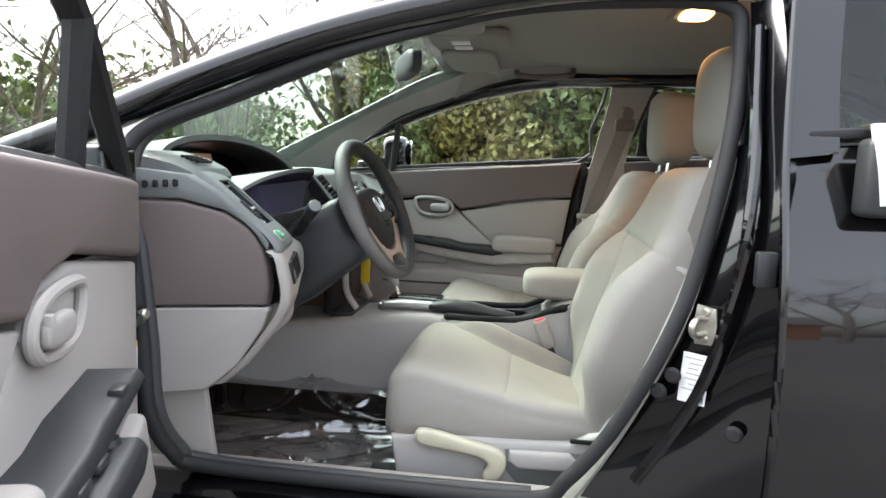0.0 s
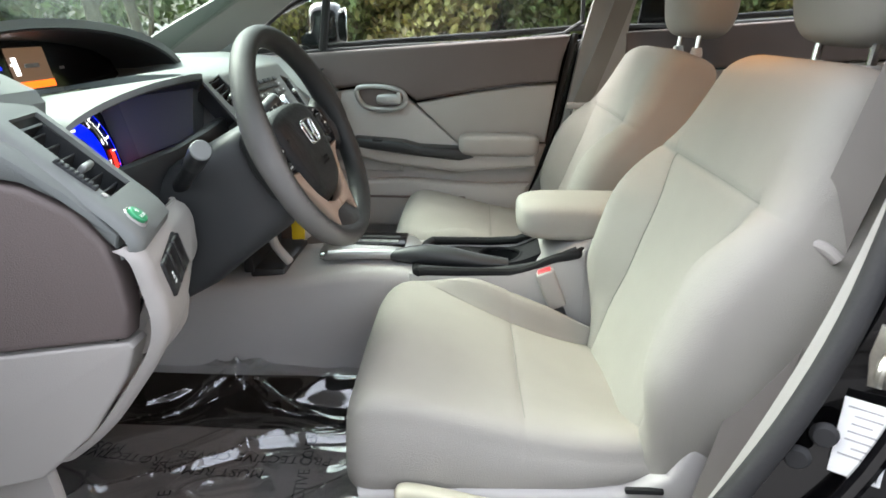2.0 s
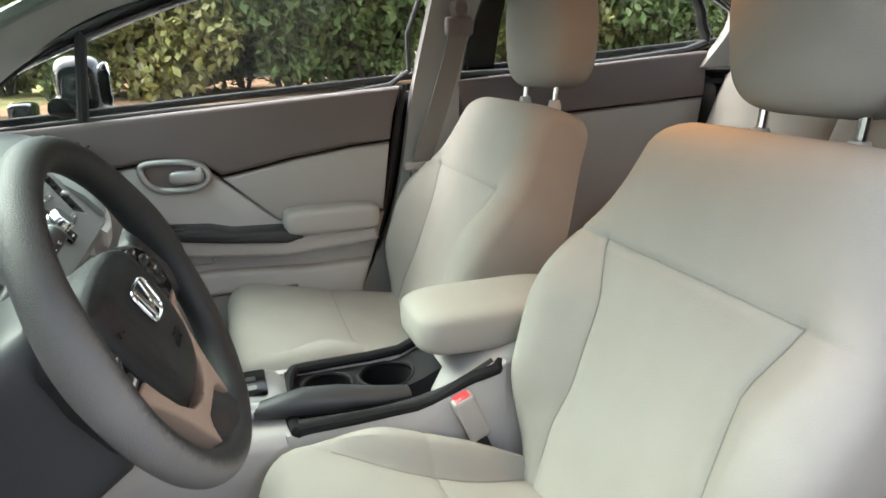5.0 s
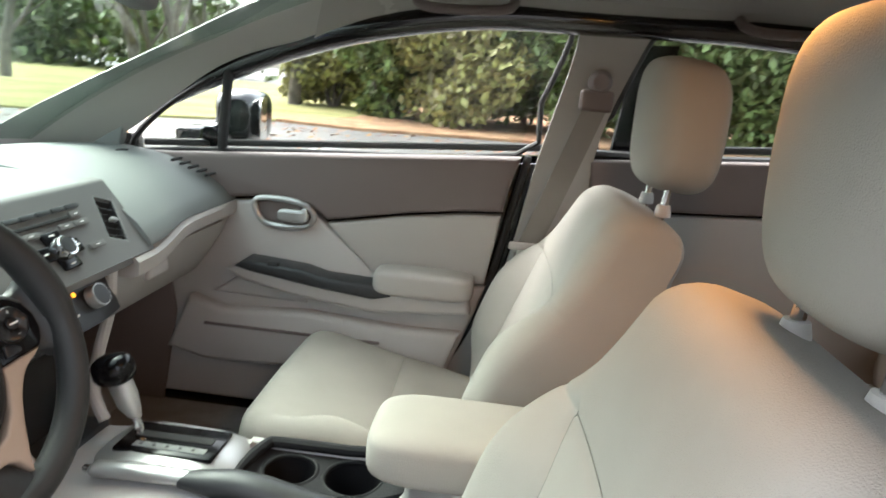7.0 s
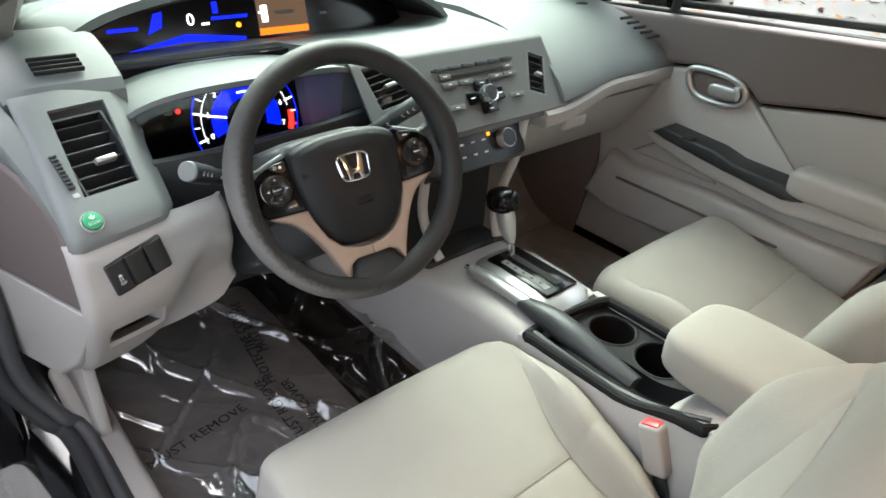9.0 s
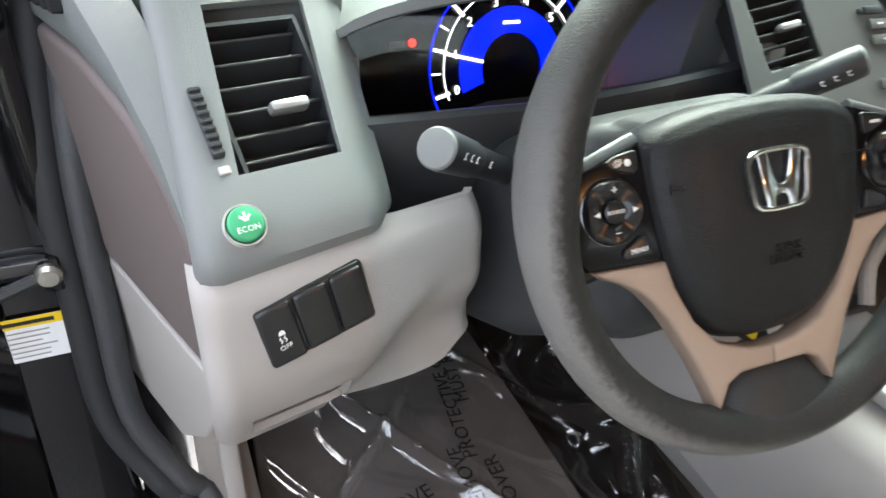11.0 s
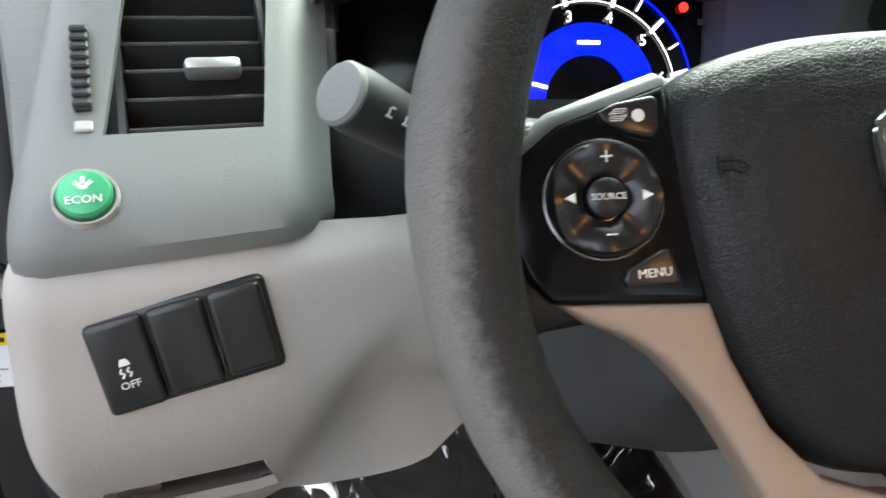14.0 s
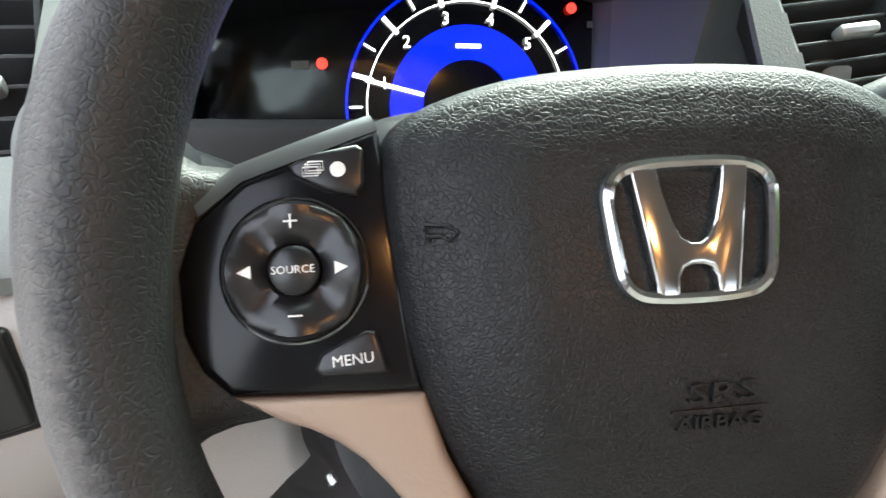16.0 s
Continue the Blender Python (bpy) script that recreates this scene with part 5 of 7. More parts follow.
def stalk(end, base, name):
    """A control stalk from the column's side to its free end, which leans back towards the driver."""
    E, B = Vector(end), Vector(base)
    d = (E - B).normalized()
    at = lambda t: E - d * t
    st = part(name, tube([at(0.150), at(0.135), at(0.110), at(0.052)], [0.018, 0.0115, 0.0100, 0.0112], 18), BLACK, column, "black control stalk")
    part("stalk_knob", tube([at(0.054), at(0.050), at(0.006), at(0.0)], [0.0110, 0.0126, 0.0136, 0.0128], 24), BLACK, st)
    part("stalk_end", tube([at(0.0005), at(-0.0010), at(-0.0025), at(-0.0030)], [0.0130, 0.0130, 0.0118, 0.0090], 24), GREY, st, "grey stalk end")
    side = (Vector((1, 0, 0.35)) - d * d.dot(Vector((1, 0, 0.35)))).normalized()
    for k, t in enumerate((0.014, 0.024, 0.034, 0.060)):
        m = face_matrix(at(t) + side * (0.0134 - 0.018 * max(0, t - 0.03)), -d * (1 if end[1] > base[1] else -1), side.cross(d))
        part("stalk_mark", moved(merged(rbox((0, 0.0016, 0), (0.0034, 0.0009, 0.0006), 0, 1), rbox((0.0005, -0.0002, 0), (0.0009, 0.0030, 0.0006), 0, 1), rbox((-0.0012, -0.0022, 0), (0.0022, 0.0008, 0.0006), 0, 1)), m), WHITEINK, st)


stalk((-0.074, -0.5525, 0.787), (-0.150, -0.450, 0.717), "lamp_stalk")
stalk((-0.090, -0.175, 0.806), (-0.150, -0.285, 0.728), "wiper_stalk")
key_tag = thing("key_tag", "yellow plastic key tag hanging from the ignition", "key tag", (-0.05, -0.26, 0.64))
part("tag", extr([(-0.057, 0.655), (-0.033, 0.652), (-0.034, 0.578), (-0.056, 0.576)], "y", -0.246, -0.250, 0.001), YELLOW, key_tag, "yellow tag")
part("key", rbox((-0.05, -0.25, 0.685), (0.025, 0.010, 0.05), 0.004), BLACK, key_tag, "black key")
part("key_ring", tube([(-0.046 + 0.010 * math.cos(a), -0.249, 0.660 + 0.010 * math.sin(a)) for a in [2 * math.pi * k / 20 for k in range(20)]], 0.0010, 6, True, up=(0, 1, 0)), CHROME, key_tag)


# ---------------------------------------------------------------- dashboard
def patch(f, us, vs, thick, hole=None):
    """A curved plate with openings: hole(u, v) tells where there is none; thick is its depth along the normal."""
    nv = len(vs)
    bm = bmesh.new()
    g = [[bm.verts.new(f(u, v)) for v in vs] for u in us]
    for i in range(len(us) - 1):
        for j in range(nv - 1):
            if hole and hole((us[i] + us[i + 1]) / 2, (vs[j] + vs[j + 1]) / 2):
                continue
            bm.faces.new((g[i][j], g[i][j + 1], g[i + 1][j + 1], g[i + 1][j]))
    loose = [v for v in bm.verts if not v.link_faces]
    bmesh.ops.delete(bm, geom=loose, context="VERTS")
    bmesh.ops.recalc_face_normals(bm, faces=bm.faces)
    bmesh.ops.solidify(bm, geom=bm.faces[:], thickness=thick)
    bmesh.ops.recalc_face_normals(bm, faces=bm.faces)
    return bm


def curve_at(rows, t):
    """A point on a smooth curve through rows, t from 0 to 1."""
    P = smooth_path([(a, 0, b) for a, b in rows], 8)
    k = t * (len(P) - 1)
    i = min(int(k), len(P) - 2)
    p = P[i].lerp(P[i + 1], k - i)
    return p.x, p.z


dash = thing("dashboard", "two-tone grey and beige car dashboard", "dashboard", (-0.3, 0, 0.6))

# passenger's side: one long moulding
def pad_section(y):
    k = ease(y, 0.45, 0.66)
    back = -0.88 + 0.30 * (y / 0.66) ** 2
    f = 1 - ease(y, 0.20, 0.44)
    rows = [(back, y, 0.825), (-0.55, y, 0.852 - 0.008 * k), (-0.42, y, 0.858 - 0.010 * k), (-0.30, y, 0.846 - 0.010 * k), (-0.22, y, 0.818 - 0.008 * k), (-0.165, y, 0.780 - 0.006 * k),
            (-0.142, y, 0.752 - 0.004 * k), (-0.140, y, 0.744 - 0.004 * k), (-0.155, y, 0.736), (-0.24, y, 0.70), (-0.5, y, 0.68), (back, y, 0.70)]
    return [(a + f * (0.040 if -0.29 < a < -0.1 and c > 0.73 else 0.0), b, c - f * (0.004 if a > -0.2 else 0.0)) for a, b, c in rows]
part("passenger_pad", loft([pad_section(y) for y in spread(0.205, 0.66, 16)]), PADGREY, dash, "grained grey dashboard pad", 28)
part("middle_pad", loft([[(-0.90 + 0.30 * (y / 0.66) ** 2, y, 0.82), (-0.55, y, 0.852 - 0.045 * (y < 0.10)), (-0.42, y, 0.858 - 0.028 * (y < 0.10)), (-0.30, y, 0.858 - 0.008 * (y < 0.10)), (-0.225, y, 0.852), (-0.20, y, 0.846), (-0.205, y, 0.835), (-0.22, y, 0.70), (-0.6, y, 0.68), (-0.85, y, 0.70)] for y in spread(-0.240, 0.16, 6)]), PADGREY, dash, "", 28)
part("driver_pad", loft([[(-0.90 + 0.30 * (y / 0.66) ** 2, y, 0.80), (-0.60, y, 0.800), (-0.46, y, 0.826), (-0.42, y, 0.830), (-0.42, y, 0.79), (-0.6, y, 0.75), (-0.85, y, 0.76)] for y in spread(-0.60, -0.235, 8)]), PADGREY, dash, "", 28)
part("glove_line", loft([[(-0.140 + 0.004 * ease(y, 0.4, 0.6) + k, y, 0.742 - 0.3 * k), (-0.132 + k, y, 0.735 - 0.3 * k), (-0.134 + k, y, 0.712 - 0.3 * k), (-0.145 + k, y, 0.706 - 0.3 * k), (-0.30, y, 0.70), (-0.30, y, 0.74)] for y, k in [(y, 0.040 * (1 - ease(y, 0.18, 0.44))) for y in spread(0.150, 0.655, 16)]]), BEIGE, dash, "beige trim under the pad")
glove = part("glovebox", loft([[(-0.146, y, 0.700), (-0.150, y, 0.69), (-0.172, y, 0.635), (-0.215, y, 0.575), (-0.245, y, 0.555), (-0.42, y, 0.55), (-0.42, y, 0.70)] for y in spread(0.170, 0.60, 10)]), BEIGE, dash, "beige glovebox lid")
part("latch", rbox((-0.165, 0.330, 0.655), (0.02, 0.075, 0.030), 0.008, 3, None), MIDGREY, glove, "grey latch")
part("lower_end", extr([(-0.14, 0.735), (-0.17, 0.66), (-0.25, 0.55), (-0.42, 0.52), (-0.50, 0.73)], "y", 0.602, 0.655, 0.006), BEIGE, dash)

# middle stack
VENT_L = face_matrix((-0.1695, -0.180, 0.811), (0, 1, 0), (-0.064, 0, 0.077)) @ Matrix.Rotation(radians(8), 4, "Z")
VENT_R = face_matrix((-0.1500, 0.163, 0.788), (0, 1, 0), (-0.064, 0, 0.077)) @ Matrix.Rotation(radians(-24), 4, "Z")
def stack_pt(u, y):
    """Sloping face of the middle stack, u from its top (0) to the foot (1)."""
    curl = 0.012 * ease(u, 0.06, 0.0) ** 2
    return (-0.199 + 0.096 * u - curl, y, 0.846 - 0.116 * u - 0.2 * curl)
def in_vent(u, y):
    for m, w, h in ((VENT_L, 0.070, 0.074), (VENT_R, 0.040, 0.082)):
        p = m.inverted() @ Vector(stack_pt(u, y))
        if abs(p.x) < w / 2 and abs(p.y) < h / 2:
            return True
    return False
stack = part("radio_surround", patch(stack_pt, spread(0, 1, 46), spread(-0.236, 0.214, 130), -0.004, in_vent), STACKGREY, dash, "grey centre stack")
part("stack_foot", extr([(-0.103, 0.732), (-0.100, 0.722), (-0.40, 0.700), (-0.40, 0.728)], "y", -0.236, 0.150, 0.003), STACKGREY, dash)
RM = face_matrix((-0.1400, 0.012, 0.785), (0, 1, 0), (-0.064, 0, 0.077)) @ Matrix.Scale(0.84, 4)


def spart(name, bm, mat, label="", parent=None):
    return part(name, moved(bm, RM), mat, parent or stack, label)


spart("trim_line", rbox((0, 0.054, 0.001), (0.235, 0.006, 0.004), 0.001), BLACK)
for k in range(6):
    spart("preset_button", rbox((-0.095 + 0.038 * k, 0.054, 0.003), (0.032, 0.010, 0.004), 0.002), BLACK)
spart("disc_slot", rbox((0.0, 0.036, 0.001), (0.15, 0.006, 0.003), 0.001), HOLESHADE, "disc slot")
for k, (u, v, w) in enumerate(((-0.085, 0.020, 0.040), (-0.040, 0.020, 0.038), (0.050, 0.020, 0.038), (0.092, 0.020, 0.040), (-0.088, -0.030, 0.044), (0.090, -0.030, 0.044), (-0.09, 0.038, 0.03), (0.092, 0.038, 0.03))):
    spart("radio_button", rbox((u, v, 0.002), (w, 0.012, 0.004), 0.002), STACKGREY)
    spart("button_mark", rbox((u, v, 0.0042), (0.010, 0.002, 0.0006), 0, 1), WHITEINK)
spart("cross_pad", merged(rbox((0, -0.018, 0.001), (0.046, 0.074, 0.006), 0.004), rbox((0, -0.018, 0.0014), (0.105, 0.027, 0.006), 0.004)), GLOSSBLACK, "gloss black cross of keys")
for u, v in ((-0.040, -0.018), (0.040, -0.018), (0.0, 0.011), (0.0, -0.047)):
    spart("key_mark", rbox((u, v, 0.0049), (0.012, 0.003, 0.0005), 0, 1), WHITEINK)
knob = spart("volume_knob", lathe([(0.021, 0.0), (0.021, 0.012), (0.0185, 0.018), (0.0160, 0.0185)], 36, pose(0, -0.018, 0.003)), CHROME, "chrome ringed volume knob")
spart("knob_face", lathe([(0.0150, 0.0), (0.0150, 0.0178), (0.0, 0.0184)], 30, pose(0, -0.018, 0.004)), BLACK, "", knob)

# air vents beside the stack
def vent(name, m, w, h, n, label, rim_mat=GREY):
    """An air outlet in a face: surround, near-black sheet for the shade inside, blades and a chromed tab."""
    e = part(name, moved(merged(*[rbox(c, s_, 0.003) for c, s_ in (((0, h / 2 + 0.002, -0.001), (w + 0.009, 0.005, 0.009)), ((0, -h / 2 - 0.002, -0.001), (w + 0.009, 0.005, 0.009)), ((-w / 2 - 0.002, 0, -0.001), (0.005, h + 0.008, 0.009)), ((w / 2 + 0.002, 0, -0.001), (0.005, h + 0.008, 0.009)))]), m), rim_mat, dash, label)
    part("vent_hole", moved(rbox((0, 0, -0.030), (w, h, 0.004), 0, 1), m), HOLESHADE, e)
    for s_ in (-1, 1):
        part("vent_wall", moved(rbox((s_ * w / 2, 0, -0.015), (0.002, h, 0.034), 0, 1), m), BLACK, e)
    for k in range(n):
        y = h * ((k + 0.5) / n - 0.5)
        part("blade", moved(rbox((0, 0, 0), (w - 0.002, 0.0022, 0.018), 0.0008, 1, Matrix.Translation((0, y, -0.009)) @ Matrix.Rotation(radians(-18), 4, "X")), m), BLACK, e)
    for k in range(3):
        part("upright_blade", moved(rbox((w * ((k + 1) / 4 - 0.5), 0, -0.024), (0.002, h, 0.010), 0, 1), m), BLACK, e)
    part("vent_tab", moved(rbox((0.004, -0.002, 0.004), (w * 0.38, 0.007, 0.010), 0.003, 2), m), SATIN, e, "satin vent tab")
    return e


vent("air_vent", VENT_L, 0.068, 0.072, 6, "grey framed air vent")
vent("air_vent", VENT_R, 0.038, 0.080, 6, "grey framed air vent")
# climate panel and the tray below it, its back a near-black sheet for the shade
climate = part("climate_panel", loft([[(-0.126, y, 0.726 - 0.004 * abs(k)), (-0.088 - 0.012 * abs(k), y, 0.660), (-0.11, y, 0.645), (-0.28, y, 0.64), (-0.28, y, 0.726)] for y, k in ((-0.135, 1), (-0.11, 0.5), (-0.05, 0), (0.04, 0), (0.08, 0.5), (0.105, 1))]), SWITCHBLACK, dash, "black climate control panel")
CM = face_matrix((-0.105, 0.0, 0.690), (0, 1, 0), (-0.038, 0, 0.066))
dial = part("fan_dial", moved(lathe([(0.0185, 0), (0.0185, 0.012), (0.0175, 0.016), (0.0160, 0.016)], 32, pose(0.045, 0.004, 0.002)), CM), SATIN, climate, "silver ringed dial")
part("dial_face", moved(lathe([(0.0158, 0), (0.0158, 0.0168), (0, 0.0174)], 28, pose(0.045, 0.004, 0.002)), CM), BLACK, dial)
for k in range(4):
    for j in range(2):
        part("climate_mark", moved(rbox((-0.085 + 0.027 * k, 0.012 - 0.022 * j, 0.0022), (0.009, 0.0035, 0.0006), 0, 1), CM), WHITEINK, climate)
part("amber_light", moved(rbox((0.010, 0.020, 0.0026), (0.007, 0.007, 0.001), 0.0005, 1), CM), AMBER_GLOW, climate, "lit amber indicator")
part("tray_back", rbox((-0.185, -0.012, 0.56), (0.02, 0.212, 0.20), 0.004), HOLESHADE, dash)
part("tray_floor", rbox((-0.150, -0.012, 0.458), (0.07, 0.20, 0.02), 0.006), BLACK, dash)
for y, k in ((0.108, 1), (-0.130, -1)):
    part("stack_strut", tube(smooth_path([(-0.115, y, 0.725), (-0.120, y - 0.002 * k, 0.65), (-0.135, y - 0.012 * k, 0.58), (-0.135, y - 0.030 * k, 0.52), (-0.11, y - 0.042 * k, 0.475)], 5), 0.0095, 10), MIDGREY, dash, "grey strut")

# passenger's side outlet and demister slots, the slots black blocks for their shade
for y0, x0, z0 in ((0.585, -0.25, 0.836),):
    for k in range(5):
        part("demister_slot", rbox((x0 + 0.018 * k, y0 + 0.004 * k, z0 - 0.0075 * k), (0.008, 0.045, 0.006), 0.002, 1), HOLESHADE, dash)
part("demister_slot", rbox((-0.37, 0.55, 0.846), (0.018, 0.06, 0.006), 0.002, 1), HOLESHADE, dash)

# driver's outer shoulder
def shoulder(y):
    k = ease(-y, 0.66, 0.70)
    return [(-0.62, y, 0.835), (-0.46, y, 0.880 - 0.012 * k), (-0.36, y, 0.888 - 0.012 * k), (-0.30, y, 0.874 - 0.010 * k), (-0.262, y, 0.856 - 0.006 * k), (-0.252, y, 0.842), (-0.262, y, 0.78), (-0.6, y, 0.76)]
part("outer_shoulder", loft([shoulder(y) for y in spread(-0.700, -0.555, 8)]), PADGREY, dash, "grey dashboard shoulder", 28)
for k in range(5):
    part("demister_slot", rbox((-0.330 + 0.016 * k, -0.695 + 0.35 * (-0.330 + 0.016 * k + 0.128) - 0.002, 0.826 + 0.001 * k), (0.007, 0.012, 0.013), 0.002, 1), HOLESHADE, dash)
part("demister_slot", merged(*[rbox((-0.305 + 0.010 * k, -0.625 + 0.0 * k, 0.8775 - 0.003 * k), (0.005, 0.060, 0.006), 0.001, 1) for k in range(4)]), HOLESHADE, dash)

FASCIA = [(-0.250, 0.845), (-0.232, 0.835), (-0.190, 0.802), (-0.150, 0.768), (-0.113, 0.738), (-0.098, 0.721), (-0.095, 0.709), (-0.106, 0.703)]
def fascia_pt(v, y):
    x, z = curve_at(FASCIA, v)
    lean = -0.20 * max(0, y + 0.69) - 0.020 * ease(y, -0.583, -0.560) ** 1.5
    edge = round_drop(y + 0.690, 0.010)
    return (x + lean - 0.9 * edge, y, z + 0.06 * (y + 0.69) * ease(v, 0.5, 1) - 0.15 * edge)
vys = [0.012 + v for v in (-0.702, -0.7005, -0.698, -0.693, -0.686, -0.672, -0.660, -0.640, -0.620, -0.602, -0.596, -0.592, -0.587, -0.582, -0.577, -0.573)]
fascia = part("outer_fascia", patch(fascia_pt, [0, 0.05, 0.1, 0.14, 0.17, 0.25, 0.33, 0.42, 0.50, 0.57, 0.64, 0.72, 0.8, 0.88, 0.94, 1.0], vys, -0.006, lambda u, v: 0.17 < u < 0.50 and -0.660 < v < -0.590), GREY, dash, "pale grey fascia with a vent", 40)
fascia.data.polygons.foreach_set("use_smooth", [True] * len(fascia.data.polygons))
FV = face_matrix((-0.186, -0.625, 0.785), (-0.20, 1, 0), (-0.080, 0, 0.068))
# black sheet painted as the shade deep in the outlet
part("vent_hole", moved(rbox((0, 0, -0.040), (0.074, 0.118, 0.004), 0, 1), FV), HOLESHADE, fascia)
for s_ in (-1, 1):
    part("vent_wall", moved(rbox((s_ * 0.0365, 0, -0.020), (0.003, 0.112, 0.044), 0, 1), FV), BLACK, fascia)
    part("vent_wall", moved(rbox((0, s_ * 0.0560, -0.020), (0.074, 0.003, 0.044), 0, 1), FV), BLACK, fascia)
for k in range(6):
    part("blade", moved(rbox((0, 0, 0), (0.070, 0.0028, 0.020), 0.0009, 1, Matrix.Translation((0, 0.044 - 0.0178 * k, -0.014)) @ Matrix.Rotation(radians(-20), 4, "X")), FV), BLACK, fascia)
part("vent_tab", moved(rbox((0.008, -0.010, 0.0), (0.028, 0.008, 0.012), 0.003, 2), FV), SATIN, fascia, "satin vent tab")
wheel_m = face_matrix((-0.159, -0.672, 0.781), (-0.20, 1, 0), (-0.080, 0, 0.068))
thumb = part("thumbwheel", moved(rbox((0, 0, 0.0), (0.0078, 0.049, 0.006), 0.001, 1), wheel_m), BLACK, fascia, "ribbed vent thumbwheel")
for k in range(9):
    part("rib", moved(rbox((0, 0.022 - 0.0055 * k, 0.003), (0.008, 0.0036, 0.004), 0.001, 1), wheel_m), BLACK, thumb)
part("thumbwheel_mark", moved(rbox((0, -0.033, 0.001), (0.008, 0.006, 0.002), 0.001, 1), wheel_m), MIDGREY, fascia)
EM = face_matrix((-0.1060, -0.662, 0.7365), (-0.20, 1, 0), (-0.072, 0, 0.068))
econ = part("econ_button", moved(lathe([(0.0112, -0.004), (0.0112, 0.003), (0.0101, 0.0043), (0.005, 0.0052), (0, 0.0054)], 36), EM), ECON, dash, "green round button")
part("button_ring", moved(lathe([(0.0115, -0.003), (0.0121, 0.0005), (0.0132, 0.0008), (0.0140, -0.004)], 36), EM), MIDGREY, econ)
part("econ_word", moved(text_bm("ECON", 0.0052, 0.0002, pose(0, -0.0040, 0.0053)), EM), WHITEINK, econ, "white lettering")
part("leaf_mark", moved(merged(*[rbox((0, 0, 0), (0.0016, 0.0032, 0.0004), 0, 1, Matrix.Translation((dx, 0.0034 + dy, 0.0052)) @ Matrix.Rotation(radians(a), 4, "Z")) for dx, dy, a in ((0, 0.002, 0), (-0.0022, 0.0002, 50), (0.0022, 0.0002, -50), (0, -0.0015, 90))]), EM), WHITEINK, econ)

# beige knee panel
KNEE = [(-0.108, 0.706), (-0.092, 0.697), (-0.084, 0.667), (-0.078, 0.630), (-0.086, 0.597), (-0.116, 0.550), (-0.163, 0.490), (-0.214, 0.447)]
def knee_pt(v, y):
    """Knee panel: v from its upper edge (0) past the pocket (0.55 to 0.70) to the lower edge (1), which climbs towards the column."""
    edge_y = y
    y = y + (0.012 * v - 0.004) * ease(y, -0.57, -0.487)
    top = 0.706 + 0.005 * ease(y, -0.69, -0.50)
    low = lerp_rows([(-0.70, 0.447), (-0.66, 0.470), (-0.61, 0.506), (-0.555, 0.528), (-0.505, 0.545), (-0.485, 0.566), (-0.455, 0.574)], y)[0]
    mouth, lip = max(0.590, low + 0.032), max(0.542, low + 0.014)
    z = lerp_rows([(0.0, top), (0.55, mouth), (0.70, lip), (1.0, low)], v)[0]
    x = lerp_rows(KNEE_ROWS, -z)[0]
    x += (-0.104 - x) * ease(y, -0.62, -0.50) * ease(-z, -0.66, -0.59)
    # below this line the panel sinks back in a soft step round the column
    line = lerp_rows([(-0.72, 0.30), (-0.615, 0.50), (-0.585, 0.585), (-0.553, 0.640), (-0.527, 0.668), (-0.487, 0.682), (-0.40, 0.69)], y)[0]
    sink = (0.010 - 0.005 * ease(y, -0.56, -0.50)) * ease(line - z, -0.008, 0.026)
    turn_in = 0.006 * ease(edge_y, -0.495, -0.486) ** 2
    return (x - 0.19 * max(0, y + 0.69) - 0.9 * round_drop(y + 0.695, 0.012) - sink - turn_in, y, z)
KNEE_ROWS = [(-p.z, p.x) for p in smooth_path([(a, 0, b) for a, b in KNEE], 8)]
kys = [-0.695, -0.6935, -0.691, -0.688, -0.685, -0.682, -0.676, -0.66, -0.63, -0.612, -0.599, -0.59, -0.58, -0.572, -0.564, -0.556, -0.548, -0.54, -0.53, -0.52, -0.51, -0.503, -0.498, -0.495, -0.493, -0.491, -0.489, -0.487]
knee = part("knee_panel", patch(knee_pt, spread(0, 1, 41), kys, -0.006, lambda u, v: 0.55 < u < 0.70 and -0.676 < v < -0.599), BEIGE, dash, "beige knee panel", 60)
# black sheet behind the pocket's mouth, in place of its inner shade
part("pocket_hole", patch(lambda v, y: tuple(Vector(knee_pt(v, y)) + Vector((-0.045, 0, 0.002))), spread(0.45, 0.78, 8), spread(-0.690, -0.575, 7), -0.003), HOLESHADE, knee)
part("pocket_floor", loft([[tuple(Vector(knee_pt(0.70, y)) + Vector((dx, 0, dz))) for dx, dz in ((-0.001, -0.0005), (-0.010, -0.004), (-0.044, -0.022), (-0.044, -0.026), (-0.004, -0.006))] for y in spread(-0.682, -0.594, 6)]), BEIGE, knee)
part("pocket_side", loft([[tuple(Vector(knee_pt(v, -0.599)) + Vector(d)) for d in ((-0.001, 0.002, 0), (-0.006, -0.004, 0), (-0.030, -0.013, 0), (-0.030, 0.002, 0))] for v in (0.54, 0.58, 0.64, 0.71)]), BEIGE, knee)
SM = face_matrix((-0.0945, -0.6265, 0.6680), (-0.19, 1, 0.17), (-0.008, 0, 0.04))
bezel = part("switch_bezel", moved(rbox((0, 0, 0.001), (0.082, 0.048, 0.010), 0.004, 3), SM), SWITCHBLACK, dash, "black switch bezel")
